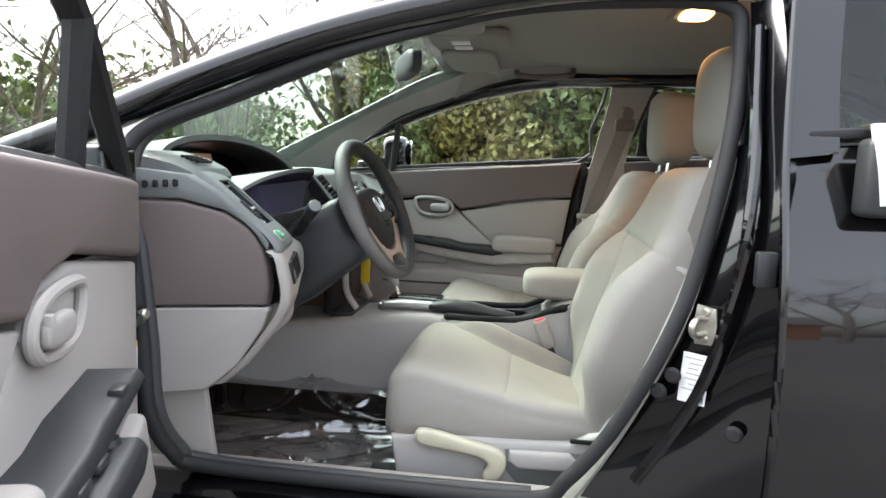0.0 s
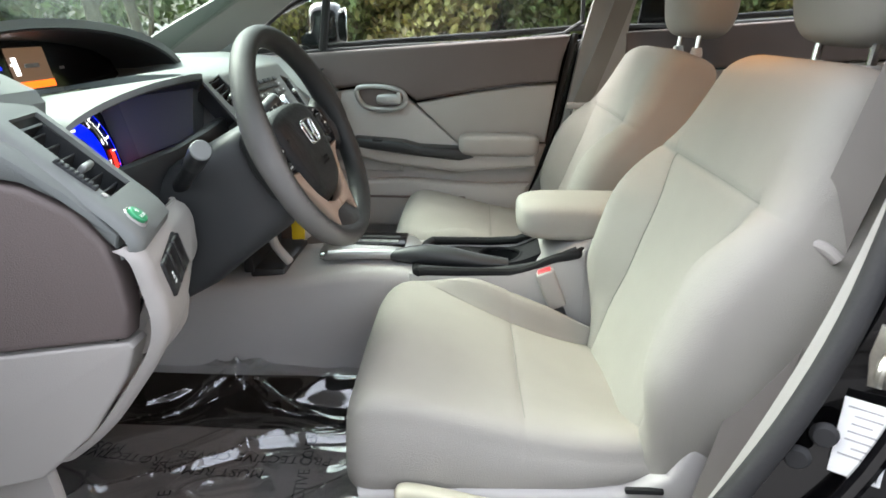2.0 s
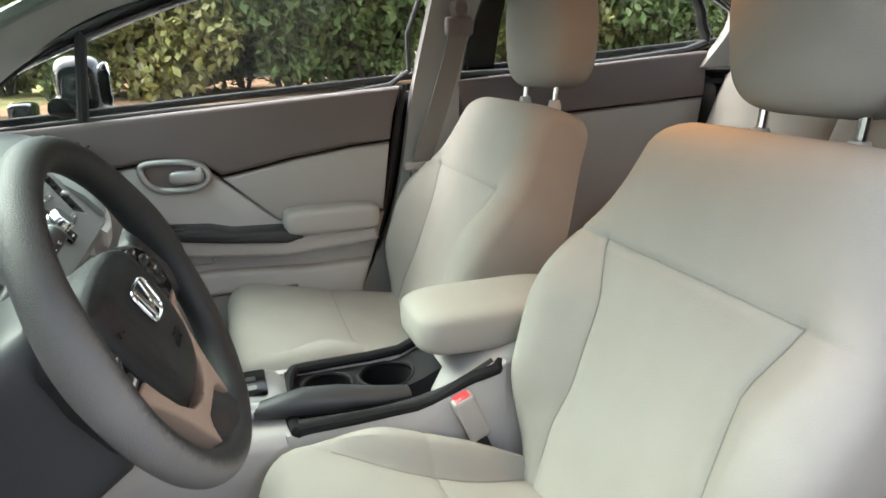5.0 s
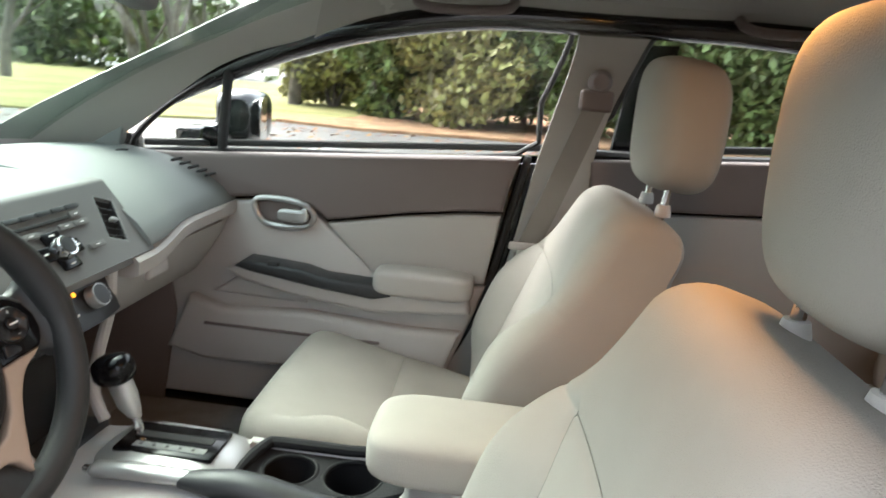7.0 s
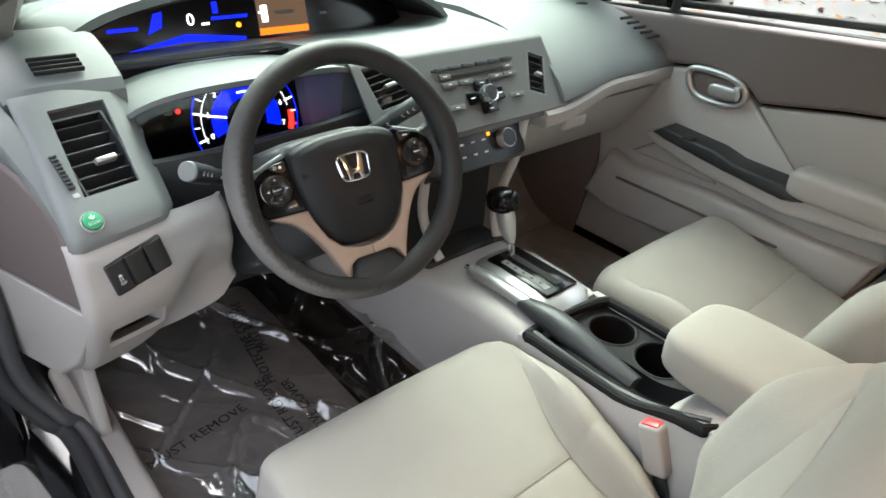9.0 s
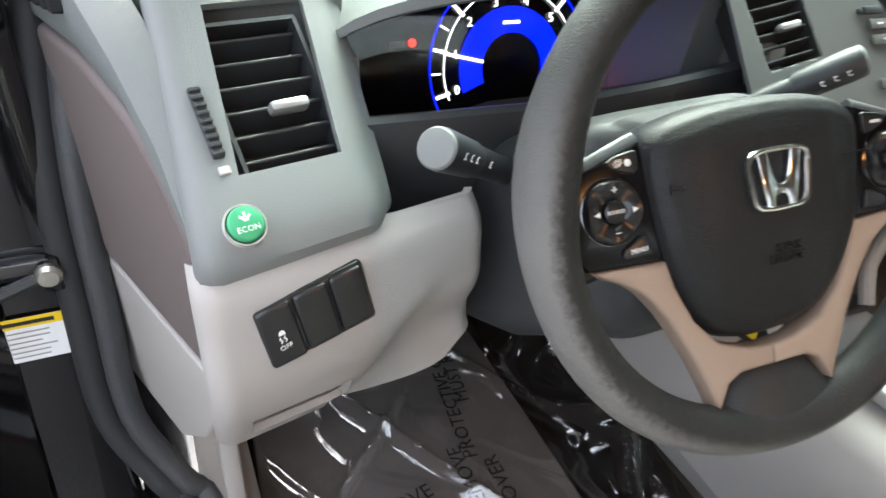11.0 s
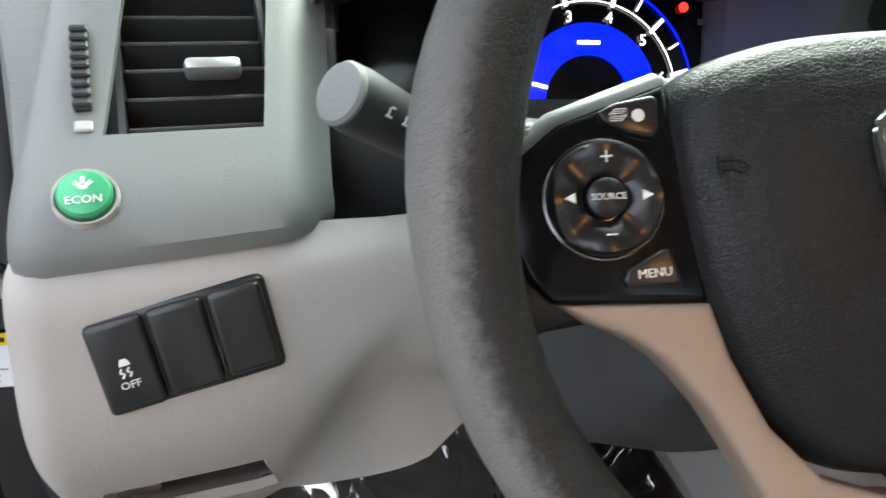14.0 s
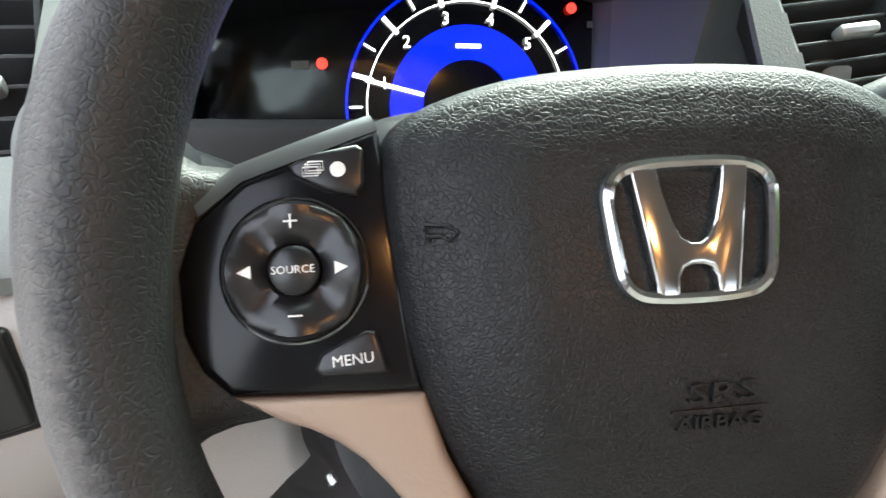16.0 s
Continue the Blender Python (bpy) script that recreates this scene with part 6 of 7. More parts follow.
for k in range(3):
    sw = part("switch", moved(rbox((-0.0262 + 0.0262 * k, 0.0006 * k, 0.006), (0.0248, 0.044 - 0.001 * k, 0.008), 0.003, 3), SM), SWITCHBLACK, bezel, "black blank switch" if k else "traction control switch")
    if k == 0:
        part("switch_word", moved(merged(text_bm("OFF", 0.0050, 0.0002, pose(-0.0262, -0.0085, 0.0102)), extr([(-0.0286, 0.0010), (-0.0282, 0.0030), (-0.0274, 0.0042), (-0.0250, 0.0042), (-0.0242, 0.0030), (-0.0238, 0.0010)], "z", 0.0100, 0.0104, 0), tube(smooth_path([(-0.0278, -0.0002, 0.0102), (-0.0288, -0.0018, 0.0102), (-0.0274, -0.0030, 0.0102), (-0.0284, -0.0046, 0.0102)], 3), 0.0005, 5), tube(smooth_path([(-0.0248, -0.0002, 0.0102), (-0.0258, -0.0018, 0.0102), (-0.0244, -0.0030, 0.0102), (-0.0254, -0.0046, 0.0102)], 3), 0.0005, 5)), SM), WHITEINK, sw, "white lettering")

# end of the dashboard beside the door
def flared(bm):
    """Turns the dashboard's end outwards towards the windscreen."""
    for v in bm.verts:
        v.co.y += 0.35 * min(0, v.co.x + 0.128)
    return bm


part("end_cap", flared(extr([(-0.40, 0.800), (-0.26, 0.797), (-0.19, 0.778), (-0.150, 0.750), (-0.128, 0.715), (-0.118, 0.680), (-0.114, 0.64), (-0.120, 0.606), (-0.40, 0.606)], "y", -0.6965, -0.66, 0.007, 4)), TAUPE, dash, "dark taupe end cover")
part("end_cap_lower", flared(extr([(-0.40, 0.602), (-0.118, 0.602), (-0.114, 0.596), (-0.126, 0.560), (-0.170, 0.492), (-0.222, 0.446), (-0.40, 0.438)], "y", -0.6955, -0.66, 0.004, 3)), BEIGE, dash, "beige lower end cover")
part("end_cap_top", flared(extr([(-0.40, 0.805), (-0.26, 0.802), (-0.19, 0.783), (-0.147, 0.754), (-0.124, 0.717), (-0.116, 0.709), (-0.112, 0.725), (-0.155, 0.772), (-0.20, 0.812), (-0.25, 0.845), (-0.40, 0.862)], "y", -0.695, -0.66, 0.004, 2)), PADGREY, dash)
part("kick_panel", extr([(-0.62, 0.20), (-0.32, 0.20), (-0.28, 0.45), (-0.32, 0.70), (-0.62, 0.70)], "y", 0.628, 0.642, 0.006), TAUPE, dash, "dark taupe kick panel")
part("kick_panel", extr([(-0.60, 0.20), (-0.26, 0.20), (-0.22, 0.29), (-0.24, 0.44), (-0.60, 0.44)], "y", -0.70, -0.68, 0.006), BEIGE, dash, "beige kick panel")

# instruments under the lower hood
hood_rows = spread(0, math.pi, 25)
def hood_pt(a, t):
    """Arch of the lower hood; t from its lip to the rear."""
    y = -0.380 - 0.205 * math.cos(a) * (1 - 0.02 * t)
    rise = math.sin(a) ** 0.55
    return (-0.150 - 0.30 * t - 0.09 * abs(math.cos(a)) ** 2 * (1 - t), y, 0.780 + (0.082 - 0.045 * t) * rise - 0.02 * abs(math.cos(a)) ** 3)
part("lower_hood", sheet(hood_pt, hood_rows, spread(0, 1, 8), (0, 0, -0.008)), PADGREY, dash, "grained grey instrument hood", 40)
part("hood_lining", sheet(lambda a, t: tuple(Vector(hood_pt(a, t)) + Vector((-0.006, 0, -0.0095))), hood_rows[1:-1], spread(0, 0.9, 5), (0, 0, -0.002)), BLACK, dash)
for s_, yy in ((-1, -0.562), (1, -0.184)):
    part("hood_cheek", extr([(-0.16 - 0.06 * (s_ < 0), 0.795), (-0.15 - 0.06 * (s_ < 0), 0.745), (-0.20, 0.70), (-0.42, 0.70), (-0.42, 0.82)], "y", yy - 0.010, yy + 0.010, 0.004), GREY, dash)
CLM = face_matrix((-0.355, -0.325, 0.757), (0, 1, 0), (-0.28, 0, 0.96))
cluster = thing("instrument_cluster", "lit instrument cluster with a blue tachometer", "instrument cluster", (-0.36, -0.335, 0.75))


def cpart(name, bm, mat, label="", parent=None):
    return part(name, moved(bm, CLM), mat, parent or cluster, label)


cpart("cluster_face", rbox((-0.030, -0.012, -0.004), (0.385, 0.176, 0.006), 0.002), SCREEN, "black instrument face")
TC = (-0.018, -0.030)
TR = 0.095
def arc_band(r0, r1, a0, a1, w, n=40):
    verts, faces = [], []
    for k in range(n + 1):
        a = radians(a0 + (a1 - a0) * k / n)
        for r in (r0, r1):
            verts.append((TC[0] + r * math.cos(a), TC[1] + r * math.sin(a), w))
    for k in range(n):
        faces.append((2 * k, 2 * k + 1, 2 * k + 3, 2 * k + 2))
    bm = bm_from(verts, faces)
    bmesh.ops.solidify(bm, geom=bm.faces[:], thickness=0.0004)
    return bm
tach = cpart("tachometer", arc_band(0.036, 0.062, 200, -20, 0.0012), BLUE_GLOW, "glowing blue tachometer band")
cpart("outer_ring", arc_band(TR - 0.001, TR + 0.0008, 205, -25, 0.0012), BLUE_GLOW, "", tach)
for k in range(8):
    a = radians(195 - 30 * k)
    cpart("tick", rbox((0, 0, 0), (0.016, 0.0032, 0.0006), 0, 1, Matrix.Translation((TC[0] + 0.0850 * math.cos(a), TC[1] + 0.0850 * math.sin(a), 0.0016)) @ Matrix.Rotation(a, 4, "Z")), WHITE_GLOW if k < 7 else RED_GLOW, "", tach)
    cpart("number", text_bm(str(k), 0.0130, 0.0002, pose(TC[0] + 0.0680 * math.cos(a), TC[1] + 0.0680 * math.sin(a), 0.0020)), WHITE_GLOW, "", tach)
    if k < 7:
        a2 = a - radians(15)
        cpart("small_tick", rbox((0, 0, 0), (0.010, 0.0016, 0.0006), 0, 1, Matrix.Translation((TC[0] + 0.088 * math.cos(a2), TC[1] + 0.088 * math.sin(a2), 0.0016)) @ Matrix.Rotation(a2, 4, "Z")), WHITE_GLOW, "", tach)
an = radians(166)
cpart("needle", rbox((0, 0, 0), (0.046, 0.0030, 0.0012), 0.0005, 1, Matrix.Translation((TC[0] + 0.060 * math.cos(an), TC[1] + 0.060 * math.sin(an), 0.0050)) @ Matrix.Rotation(an, 4, "Z")), WHITE_GLOW, "lit white needle", tach)
cpart("scale_ring", arc_band(0.0790, 0.0800, 200, 8, 0.0014), WHITE_GLOW, "", tach)
cpart("red_zone", arc_band(0.078, 0.088, 2, -22, 0.0014, 8), RED_GLOW, "", tach)
cpart("dial_caption", rbox((TC[0], TC[1] + 0.046, 0.0021), (0.020, 0.003, 0.0004), 0, 1), WHITE_GLOW, "", tach)
for u, v, mt in ((-0.130, 0.002, RED_GLOW), (0.066, 0.046, RED_GLOW), (0.090, -0.018, RED_GLOW)):
    cpart("warning_lamp", lathe([(0.0042, 0), (0.0042, 0.0006), (0, 0.0008)], 14, pose(u, v, 0.001)), mt, "lit warning lamp")
cpart("lamp_word", rbox((-0.146, 0.001, 0.0012), (0.013, 0.0055, 0.0004), 0, 1), GREYINK)
for k in range(5):
    cpart("gear_mark", rbox((0.082 + 0.005 * k, 0.034 - 0.010 * k, 0.0012), (0.005, 0.005, 0.0004), 0, 1), GREYINK)
cpart("caption", rbox((0.125, 0.024, 0.0012), (0.018, 0.003, 0.0004), 0, 1), GREYINK)
glass_ = cpart("cluster_lens", sheet(lambda u, v: (u, v, 0.030 + 0.10 * (v + 0.07) * 0.3), spread(-0.21, 0.21, 5), spread(-0.072, 0.072, 5), (0, 0, 0.001)), GLASS, "clear lens")
glass_.visible_shadow = False
part("cluster_shelf", loft([[(-0.150 - d, y, z - 0.016), (-0.152 - d, y, z - 0.003), (-0.158 - d, y, z), (-0.170 - d, y, z - 0.004), (-0.190 - d, y, z - 0.045), (-0.34, y, 0.650), (-0.36, y, 0.62), (-0.20, y, 0.62)] for y, d, z in ((-0.572, 0.022, 0.764), (-0.50, 0.018, 0.764), (-0.42, 0.012, 0.765), (-0.30, 0.012, 0.773), (-0.23, 0.014, 0.779), (-0.176, 0.018, 0.784))]), COLUMN, dash, "charcoal lower instrument surround")
part("column_surround", loft([[(-0.168 - d, y, 0.750), (-0.165 - d, y, 0.72), (-0.150 - d, y, 0.66), (-0.17 - d, y, 0.60), (-0.24, y, 0.56), (-0.40, y, 0.56), (-0.40, y, 0.63), (-0.24, y, 0.65)] for y, d in ((-0.575, 0.012), (-0.50, 0.026), (-0.44, 0.05), (-0.30, 0.05), (-0.22, 0.035), (-0.150, 0.02))]), COLUMN, dash, "charcoal panel round the column")
part("inner_knee", loft([[(-0.150, y, 0.655), (-0.142, y, 0.63), (-0.20, y, 0.565), (-0.30, y, 0.55), (-0.30, y, 0.64)] for y in (-0.29, -0.26, -0.20, -0.16, -0.13)]), MIDGREY, dash)

# upper display under its brow
def brow_pt(a, t, k=1.0):
    y = -0.235 - 0.375 * math.cos(a) * k
    x = -0.425 - 0.33 * t + 0.05 * (1 - math.sin(a)) * (1 - t)
    return (x, y, 0.812 + (0.110 * (1 - 0.55 * t)) * math.sin(a) ** 0.75 * k)
part("upper_brow", sheet(lambda a, t: brow_pt(a, t), spread(0, math.pi, 33), spread(0, 1, 8), (0, 0, 0.014)), PADGREY, dash, "grey brow over the upper display", 40)
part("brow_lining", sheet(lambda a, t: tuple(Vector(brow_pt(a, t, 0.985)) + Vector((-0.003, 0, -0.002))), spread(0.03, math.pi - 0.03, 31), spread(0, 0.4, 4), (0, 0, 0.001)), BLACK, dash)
disp = thing("upper_display", "upper dashboard display with blue and orange lit panels", "display", (-0.52, -0.235, 0.87))
DM = face_matrix((-0.515, -0.235, 0.846), (0, 1, 0), (-0.22, 0, 0.97))
def dpart(name, bm, mat, label="", parent=None):
    return part(name, moved(bm, DM), mat, parent or disp, label)
dpart("display_face", extr([(-0.36, -0.05), (0.36, -0.05), (0.33, 0.01), (0.22, 0.055), (0.0, 0.075), (-0.22, 0.055), (-0.33, 0.01)], "z", -0.006, 0.0, 0), SCREEN, "black display face")
dpart("display_floor", rbox((0, -0.046, 0.05), (0.70, 0.006, 0.12), 0.001), BLACK)
for bm_, mt in ((extr([(-0.235, -0.030), (-0.13, -0.010), (-0.02, -0.024), (-0.02, -0.031), (-0.13, -0.024)], "z", 0.001, 0.0014, 0), BLUE_GLOW), (rbox((-0.235, 0.006, 0.0012), (0.050, 0.006, 0.0004), 0, 1), BLUE_GLOW), (extr([(-0.195, -0.005), (-0.170, 0.004), (-0.165, 0.030), (-0.180, 0.028)], "z", 0.001, 0.0014, 0), BLUE_GLOW),
                (rbox((-0.045, 0.012, 0.0012), (0.070, 0.006, 0.0004), 0, 1), BLUE_GLOW), (rbox((-0.070, 0.030, 0.0012), (0.010, 0.020, 0.0004), 0, 1), BLUE_GLOW)):
    dpart("blue_bar", bm_, mt, "blue lit bar")
dpart("speed_figure", text_bm("0", 0.030, 0.0002, pose(-0.118, 0.012, 0.0012)), WHITE_GLOW, "white lit figure")
dpart("unit", rbox((-0.092, 0.004, 0.0012), (0.014, 0.004, 0.0004), 0, 1), WHITE_GLOW)
dpart("fuel_light", lathe([(0.005, 0), (0.005, 0.0006), (0, 0.0008)], 12, pose(-0.030, -0.003, 0.001)), AMBER_GLOW)
info = dpart("info_screen", rbox((0.062, 0.008, 0.0012), (0.105, 0.070, 0.002), 0.001, 1), BROWN_GLOW, "dim brown information screen")
dpart("orange_band", rbox((0.062, -0.020, 0.0028), (0.104, 0.012, 0.0006), 0, 1), ORANGE_GLOW, "orange lit band", info)
dpart("door_icon", merged(rbox((0.024, 0.012, 0.0028), (0.013, 0.030, 0.0006), 0.0002, 1), rbox((0.015, 0.015, 0.0028), (0.006, 0.004, 0.0006), 0, 1)), WHITE_GLOW, "", info)
dpart("message", rbox((0.066, 0.012, 0.0028), (0.040, 0.007, 0.0006), 0, 1), GREYINK, "", info)
dpart("clock_mark", rbox((0.152, 0.004, 0.0012), (0.015, 0.005, 0.0004), 0, 1), GREYINK)

# pedals
pedals = [("brake_pedal", (-0.47, -0.33, 0.36), (0.02, 0.11, 0.06)), ("accelerator_pedal", (-0.50, -0.20, 0.33), (0.02, 0.055, 0.14)), ("foot_rest", (-0.58, -0.62, 0.34), (0.03, 0.09, 0.20))]
for nm, c, s_ in pedals:
    pe = thing(nm, "black rubber " + nm.replace("_", " ") + " in the footwell", "pedal", c)
    mrot = Matrix.Translation(c) @ Matrix.Rotation(radians(-35), 4, "Y") @ Matrix.Translation([-v for v in c])
    part("pad", rbox(c, s_, 0.008, 3, mrot), RUBBER, pe)
    part("arm", tube([c, (c[0] - 0.10, c[1], c[2] + 0.25)], 0.010, 8), BLACK, pe)


# ---------------------------------------------------------------- centre console
console = thing("centre_console", "grey beige centre console with cup holders and armrest box", "console", (0.2, -0.01, 0.19))
# rows: x, half width, height, edge height
CONS = [(-0.55, 0.125, 0.40), (-0.40, 0.125, 0.425), (-0.22, 0.125, 0.445), (-0.10, 0.122, 0.458), (0.0, 0.118, 0.472), (0.06, 0.113, 0.476), (0.14, 0.108, 0.474), (0.165, 0.106, 0.362), (0.20, 0.104, 0.355), (0.30, 0.102, 0.355), (0.365, 0.102, 0.362), (0.385, 0.102, 0.480), (0.44, 0.102, 0.52), (0.50, 0.102, 0.545), (0.62, 0.10, 0.545), (0.80, 0.10, 0.50), (0.86, 0.10, 0.42)]
csec = []
for x in spread(-0.55, 0.86, 48):
    hw, top = lerp_rows(CONS, x)
    base = 0.17
    flare = 0.012
    r = 0.022
    sec = [(-hw - flare, base), (-hw - 0.004, base + (top - base) * 0.6), (-hw, top - r), (-hw + 0.3 * r, top - 0.3 * r), (-hw + r, top), (-hw * 0.3, top + 0.002), (hw * 0.3, top + 0.002), (hw - r, top), (hw - 0.3 * r, top - 0.3 * r), (hw, top - r), (hw + 0.004, base + (top - base) * 0.6), (hw + flare, base)]
    csec.append([(x, -0.022 + y, z) for y, z in sec])
part("console_body", loft(csec), CONSOLE, console, "grey beige console body", 50)
# gear gate
gate = part("gear_gate", loft([[(x, -0.005 + s_ * w, z) for s_, w, z in ((-1, hw, zz - 0.02), (-1, hw - 0.004, zz + 0.004), (-1, hw - 0.014, zz + 0.008), (1, hw - 0.014, zz + 0.008), (1, hw - 0.004, zz + 0.004), (1, hw, zz - 0.02))] for x, hw, zz in ((-0.060, 0.038, 0.474), (-0.045, 0.056, 0.484), (0.0, 0.062, 0.492), (0.09, 0.062, 0.490), (0.135, 0.058, 0.485), (0.150, 0.045, 0.474))]), SATIN, console, "pale silver gear gate surround")
part("gate_plate", rbox((0.045, -0.003, 0.4985), (0.150, 0.080, 0.008), 0.003, 2), GLOSSBLACK, gate, "black gear gate")
part("gate_slot", rbox((0.045, 0.002, 0.5030), (0.120, 0.016, 0.002), 0.0005, 1), HOLESHADE, gate)
part("gate_window", rbox((0.050, -0.026, 0.5032), (0.11, 0.014, 0.001), 0.0003, 1), GREY, gate, "gear position strip")
for k in range(5):
    part("gear_letter_mark", rbox((0.006 + 0.020 * k, -0.026, 0.5040), (0.005, 0.005, 0.0004), 0, 1), DARKINK, gate)
lever = thing("gear_lever", "gear lever with black knob and silver trim", "gear lever", (-0.01, 0.0, 0.50))
part("shaft", tube([(-0.010, 0.002, 0.500), (-0.022, 0.002, 0.545)], [0.007, 0.006], 10), CHROME, lever, "chrome shaft")
part("silver_trim", loft([[(x + r * math.cos(a) * 1.0, 0.002 + r * 0.72 * math.sin(a), z) for a in [2 * math.pi * k / 16 for k in range(16)]] for x, z, r in ((-0.020, 0.530, 0.011), (-0.028, 0.545, 0.018), (-0.036, 0.570, 0.021), (-0.042, 0.590, 0.019))]), SATIN, lever, "silver grip trim")
part("knob", blob((-0.050, 0.002, 0.602), (0.030, 0.026, 0.024), 0.75, 24, 16, Matrix.Translation((-0.05, 0, 0.602)) @ Matrix.Rotation(radians(-14), 4, "Y") @ Matrix.Translation((0.05, 0, -0.602))), GLOSSBLACK, lever, "black knob")
# black tray with cup holders
tray_out = [(0.150, -0.118), (0.17, -0.122), (0.30, -0.120), (0.40, -0.118), (0.47, -0.114), (0.470, 0.072), (0.40, 0.074), (0.20, 0.072), (0.165, 0.060), (0.150, -0.02)]
def tray_z(x):
    return 0.474 + 0.045 * ease(x, 0.33, 0.47)
tray = part("cup_tray", merged(tube([(x, y, tray_z(x)) for x, y in [(p.x, p.y) for p in smooth_path([(a, b, 0) for a, b in tray_out], 4, True)]], 0.0095, 10, True), patch(lambda u, v: (u, v, tray_z(u) - 0.004 - 0.030 * ease(-v, 0.030, 0.036) * (1 - ease(-v, 0.110, 0.114)) - 0.010 * ease(u, 0.160, 0.170)), spread(0.152, 0.465, 64), spread(-0.116, 0.070, 44), 0.003, lambda u, v: math.hypot(u - 0.218, v - 0.020) < 0.042 or math.hypot(u - 0.318, v - 0.020) < 0.047)), TRAYBLACK, console, "black cup holder tray")
for cx, r in ((0.218, 0.042), (0.318, 0.047)):
    part("cup_rim", tube([(cx + r * math.cos(math.pi * k / 20), 0.020 + r * math.sin(math.pi * k / 20), tray_z(cx + r * math.cos(math.pi * k / 20)) - 0.0135) for k in range(40)], 0.0042, 8, True), TRAYBLACK, tray)
    part("cup_holder", moved(loft([[(q * math.cos(math.pi * k / 16), q * math.sin(math.pi * k / 16), z) for k in range(32)] for q, z in ((r + 0.002, -0.015), (r, -0.015), (r - 0.001, -0.020), (r - 0.006, -0.100), (r - 0.012, -0.104), (0.0001, -0.104))], True, False), pose(cx, 0.020, 0.474)), TRAYBLACK, tray, "deep round cup holder")
part("tray_lip", tube(smooth_path([(0.155, -0.112, 0.478), (0.28, -0.114, 0.476), (0.38, -0.112, 0.490), (0.46, -0.108, 0.522)], 5), 0.006, 8), BLACK, tray)
hand = thing("parking_brake", "parking brake lever with a silver grip and black body", "hand brake", (0.2, -0.08, 0.47))
part("brake_body", loft([[(x, -0.080 + w * math.cos(a), z + h * math.sin(a)) for a in [2 * math.pi * k / 14 for k in range(14)]] for x, z, w, h in ((0.095, 0.492, 0.014, 0.010), (0.13, 0.493, 0.020, 0.017), (0.17, 0.494, 0.023, 0.022), (0.22, 0.490, 0.024, 0.020), (0.27, 0.484, 0.022, 0.014), (0.33, 0.480, 0.016, 0.008))]), BLACK, hand, "black lever body")
part("brake_grip", loft([[(x, -0.078 + w * math.cos(a), z + h * math.sin(a)) for a in [2 * math.pi * k / 14 for k in range(14)]] for x, z, w, h in ((-0.040, 0.487, 0.008, 0.006), (-0.032, 0.489, 0.014, 0.011), (0.02, 0.493, 0.015, 0.012), (0.09, 0.494, 0.015, 0.011), (0.125, 0.494, 0.012, 0.009))]), SATIN, hand, "pale silver grip")
part("release_button", lathe([(0.006, 0), (0.006, 0.010), (0.004, 0.012), (0, 0.012)], 12, face_matrix((-0.038, -0.078, 0.487), (0, 1, 0), (0, 0, 1)) @ pose(0, 0, 0, 0, 180, 0)), CHROME, hand)
for sy in (-1, 1):
    part("tray_side", extr([(0.135, 0.30), (0.135, 0.472), (0.20, 0.470), (0.33, 0.472), (0.40, 0.492), (0.44, 0.512), (0.475, 0.528), (0.475, 0.30)], "y", -0.022 + sy * 0.090, -0.022 + sy * 0.1075, 0.004), CONSOLE, console)
arm = thing("console_armrest", "pale beige cloth padded console armrest", "armrest", (0.5, -0.02, 0.55))
part("pad", blob((0.495, -0.018, 0.566), (0.148, 0.083, 0.038), 0.42, 40, 18), FABRIC, arm, "pale beige padded lid")
part("hinge_block", rbox((0.60, -0.018, 0.535), (0.08, 0.13, 0.03), 0.008, 2), MIDGREY, arm)

# driver's mat under a clear film
mat = thing("floor_mat", "dark grey carpet mat in the driver footwell", "floor mat", (-0.2, -0.38, 0.19))
part("mat_body", extr([(-0.60, -0.64), (-0.30, -0.66), (0.10, -0.64), (0.13, -0.60), (0.13, -0.30), (0.10, -0.275), (-0.30, -0.265), (-0.60, -0.265), (-0.66, -0.30), (-0.66, -0.60)], "z", 0.190, 0.204, 0.005), MAT, mat)
part("carpet_hump", sheet(lambda u, v: (u, v, 0.186 + 0.066 * ease(v, -0.25, -0.165)), spread(-0.62, 0.30, 8), spread(-0.30, -0.13, 12), (0, 0, -0.01)), CARPET, car, "dark carpet rising to the console")
film = thing("protective_film", "wrinkled clear plastic film over the floor mat", "plastic film", (-0.2, -0.38, 0.205))
def film_pt(u, v):
    n1 = noise.noise(Vector((u * 9, v * 9, 3.0)))
    ridge = sum((1 - abs(noise.noise(Vector(((u * c - v * d) * f + 1.7, (u * d + v * c) * f * 0.42, f))))) ** 18 * a for f, a, c, d in ((5.0, 0.022, 0.8, 0.6), (7.0, 0.018, 0.3, -0.95), (11.0, 0.006, 0.6, 0.8)))
    return (u, v, 0.207 + 0.004 * n1 + ridge + 0.03 * ease(-u, 0.42, 0.62) + 0.062 * ease(v, -0.25, -0.165))
part("film_sheet", sheet(film_pt, spread(-0.60, 0.085, 130), spread(-0.66, -0.150, 110), (0, 0, 0.0004)), FILM, film, "clear crinkled film", 60)
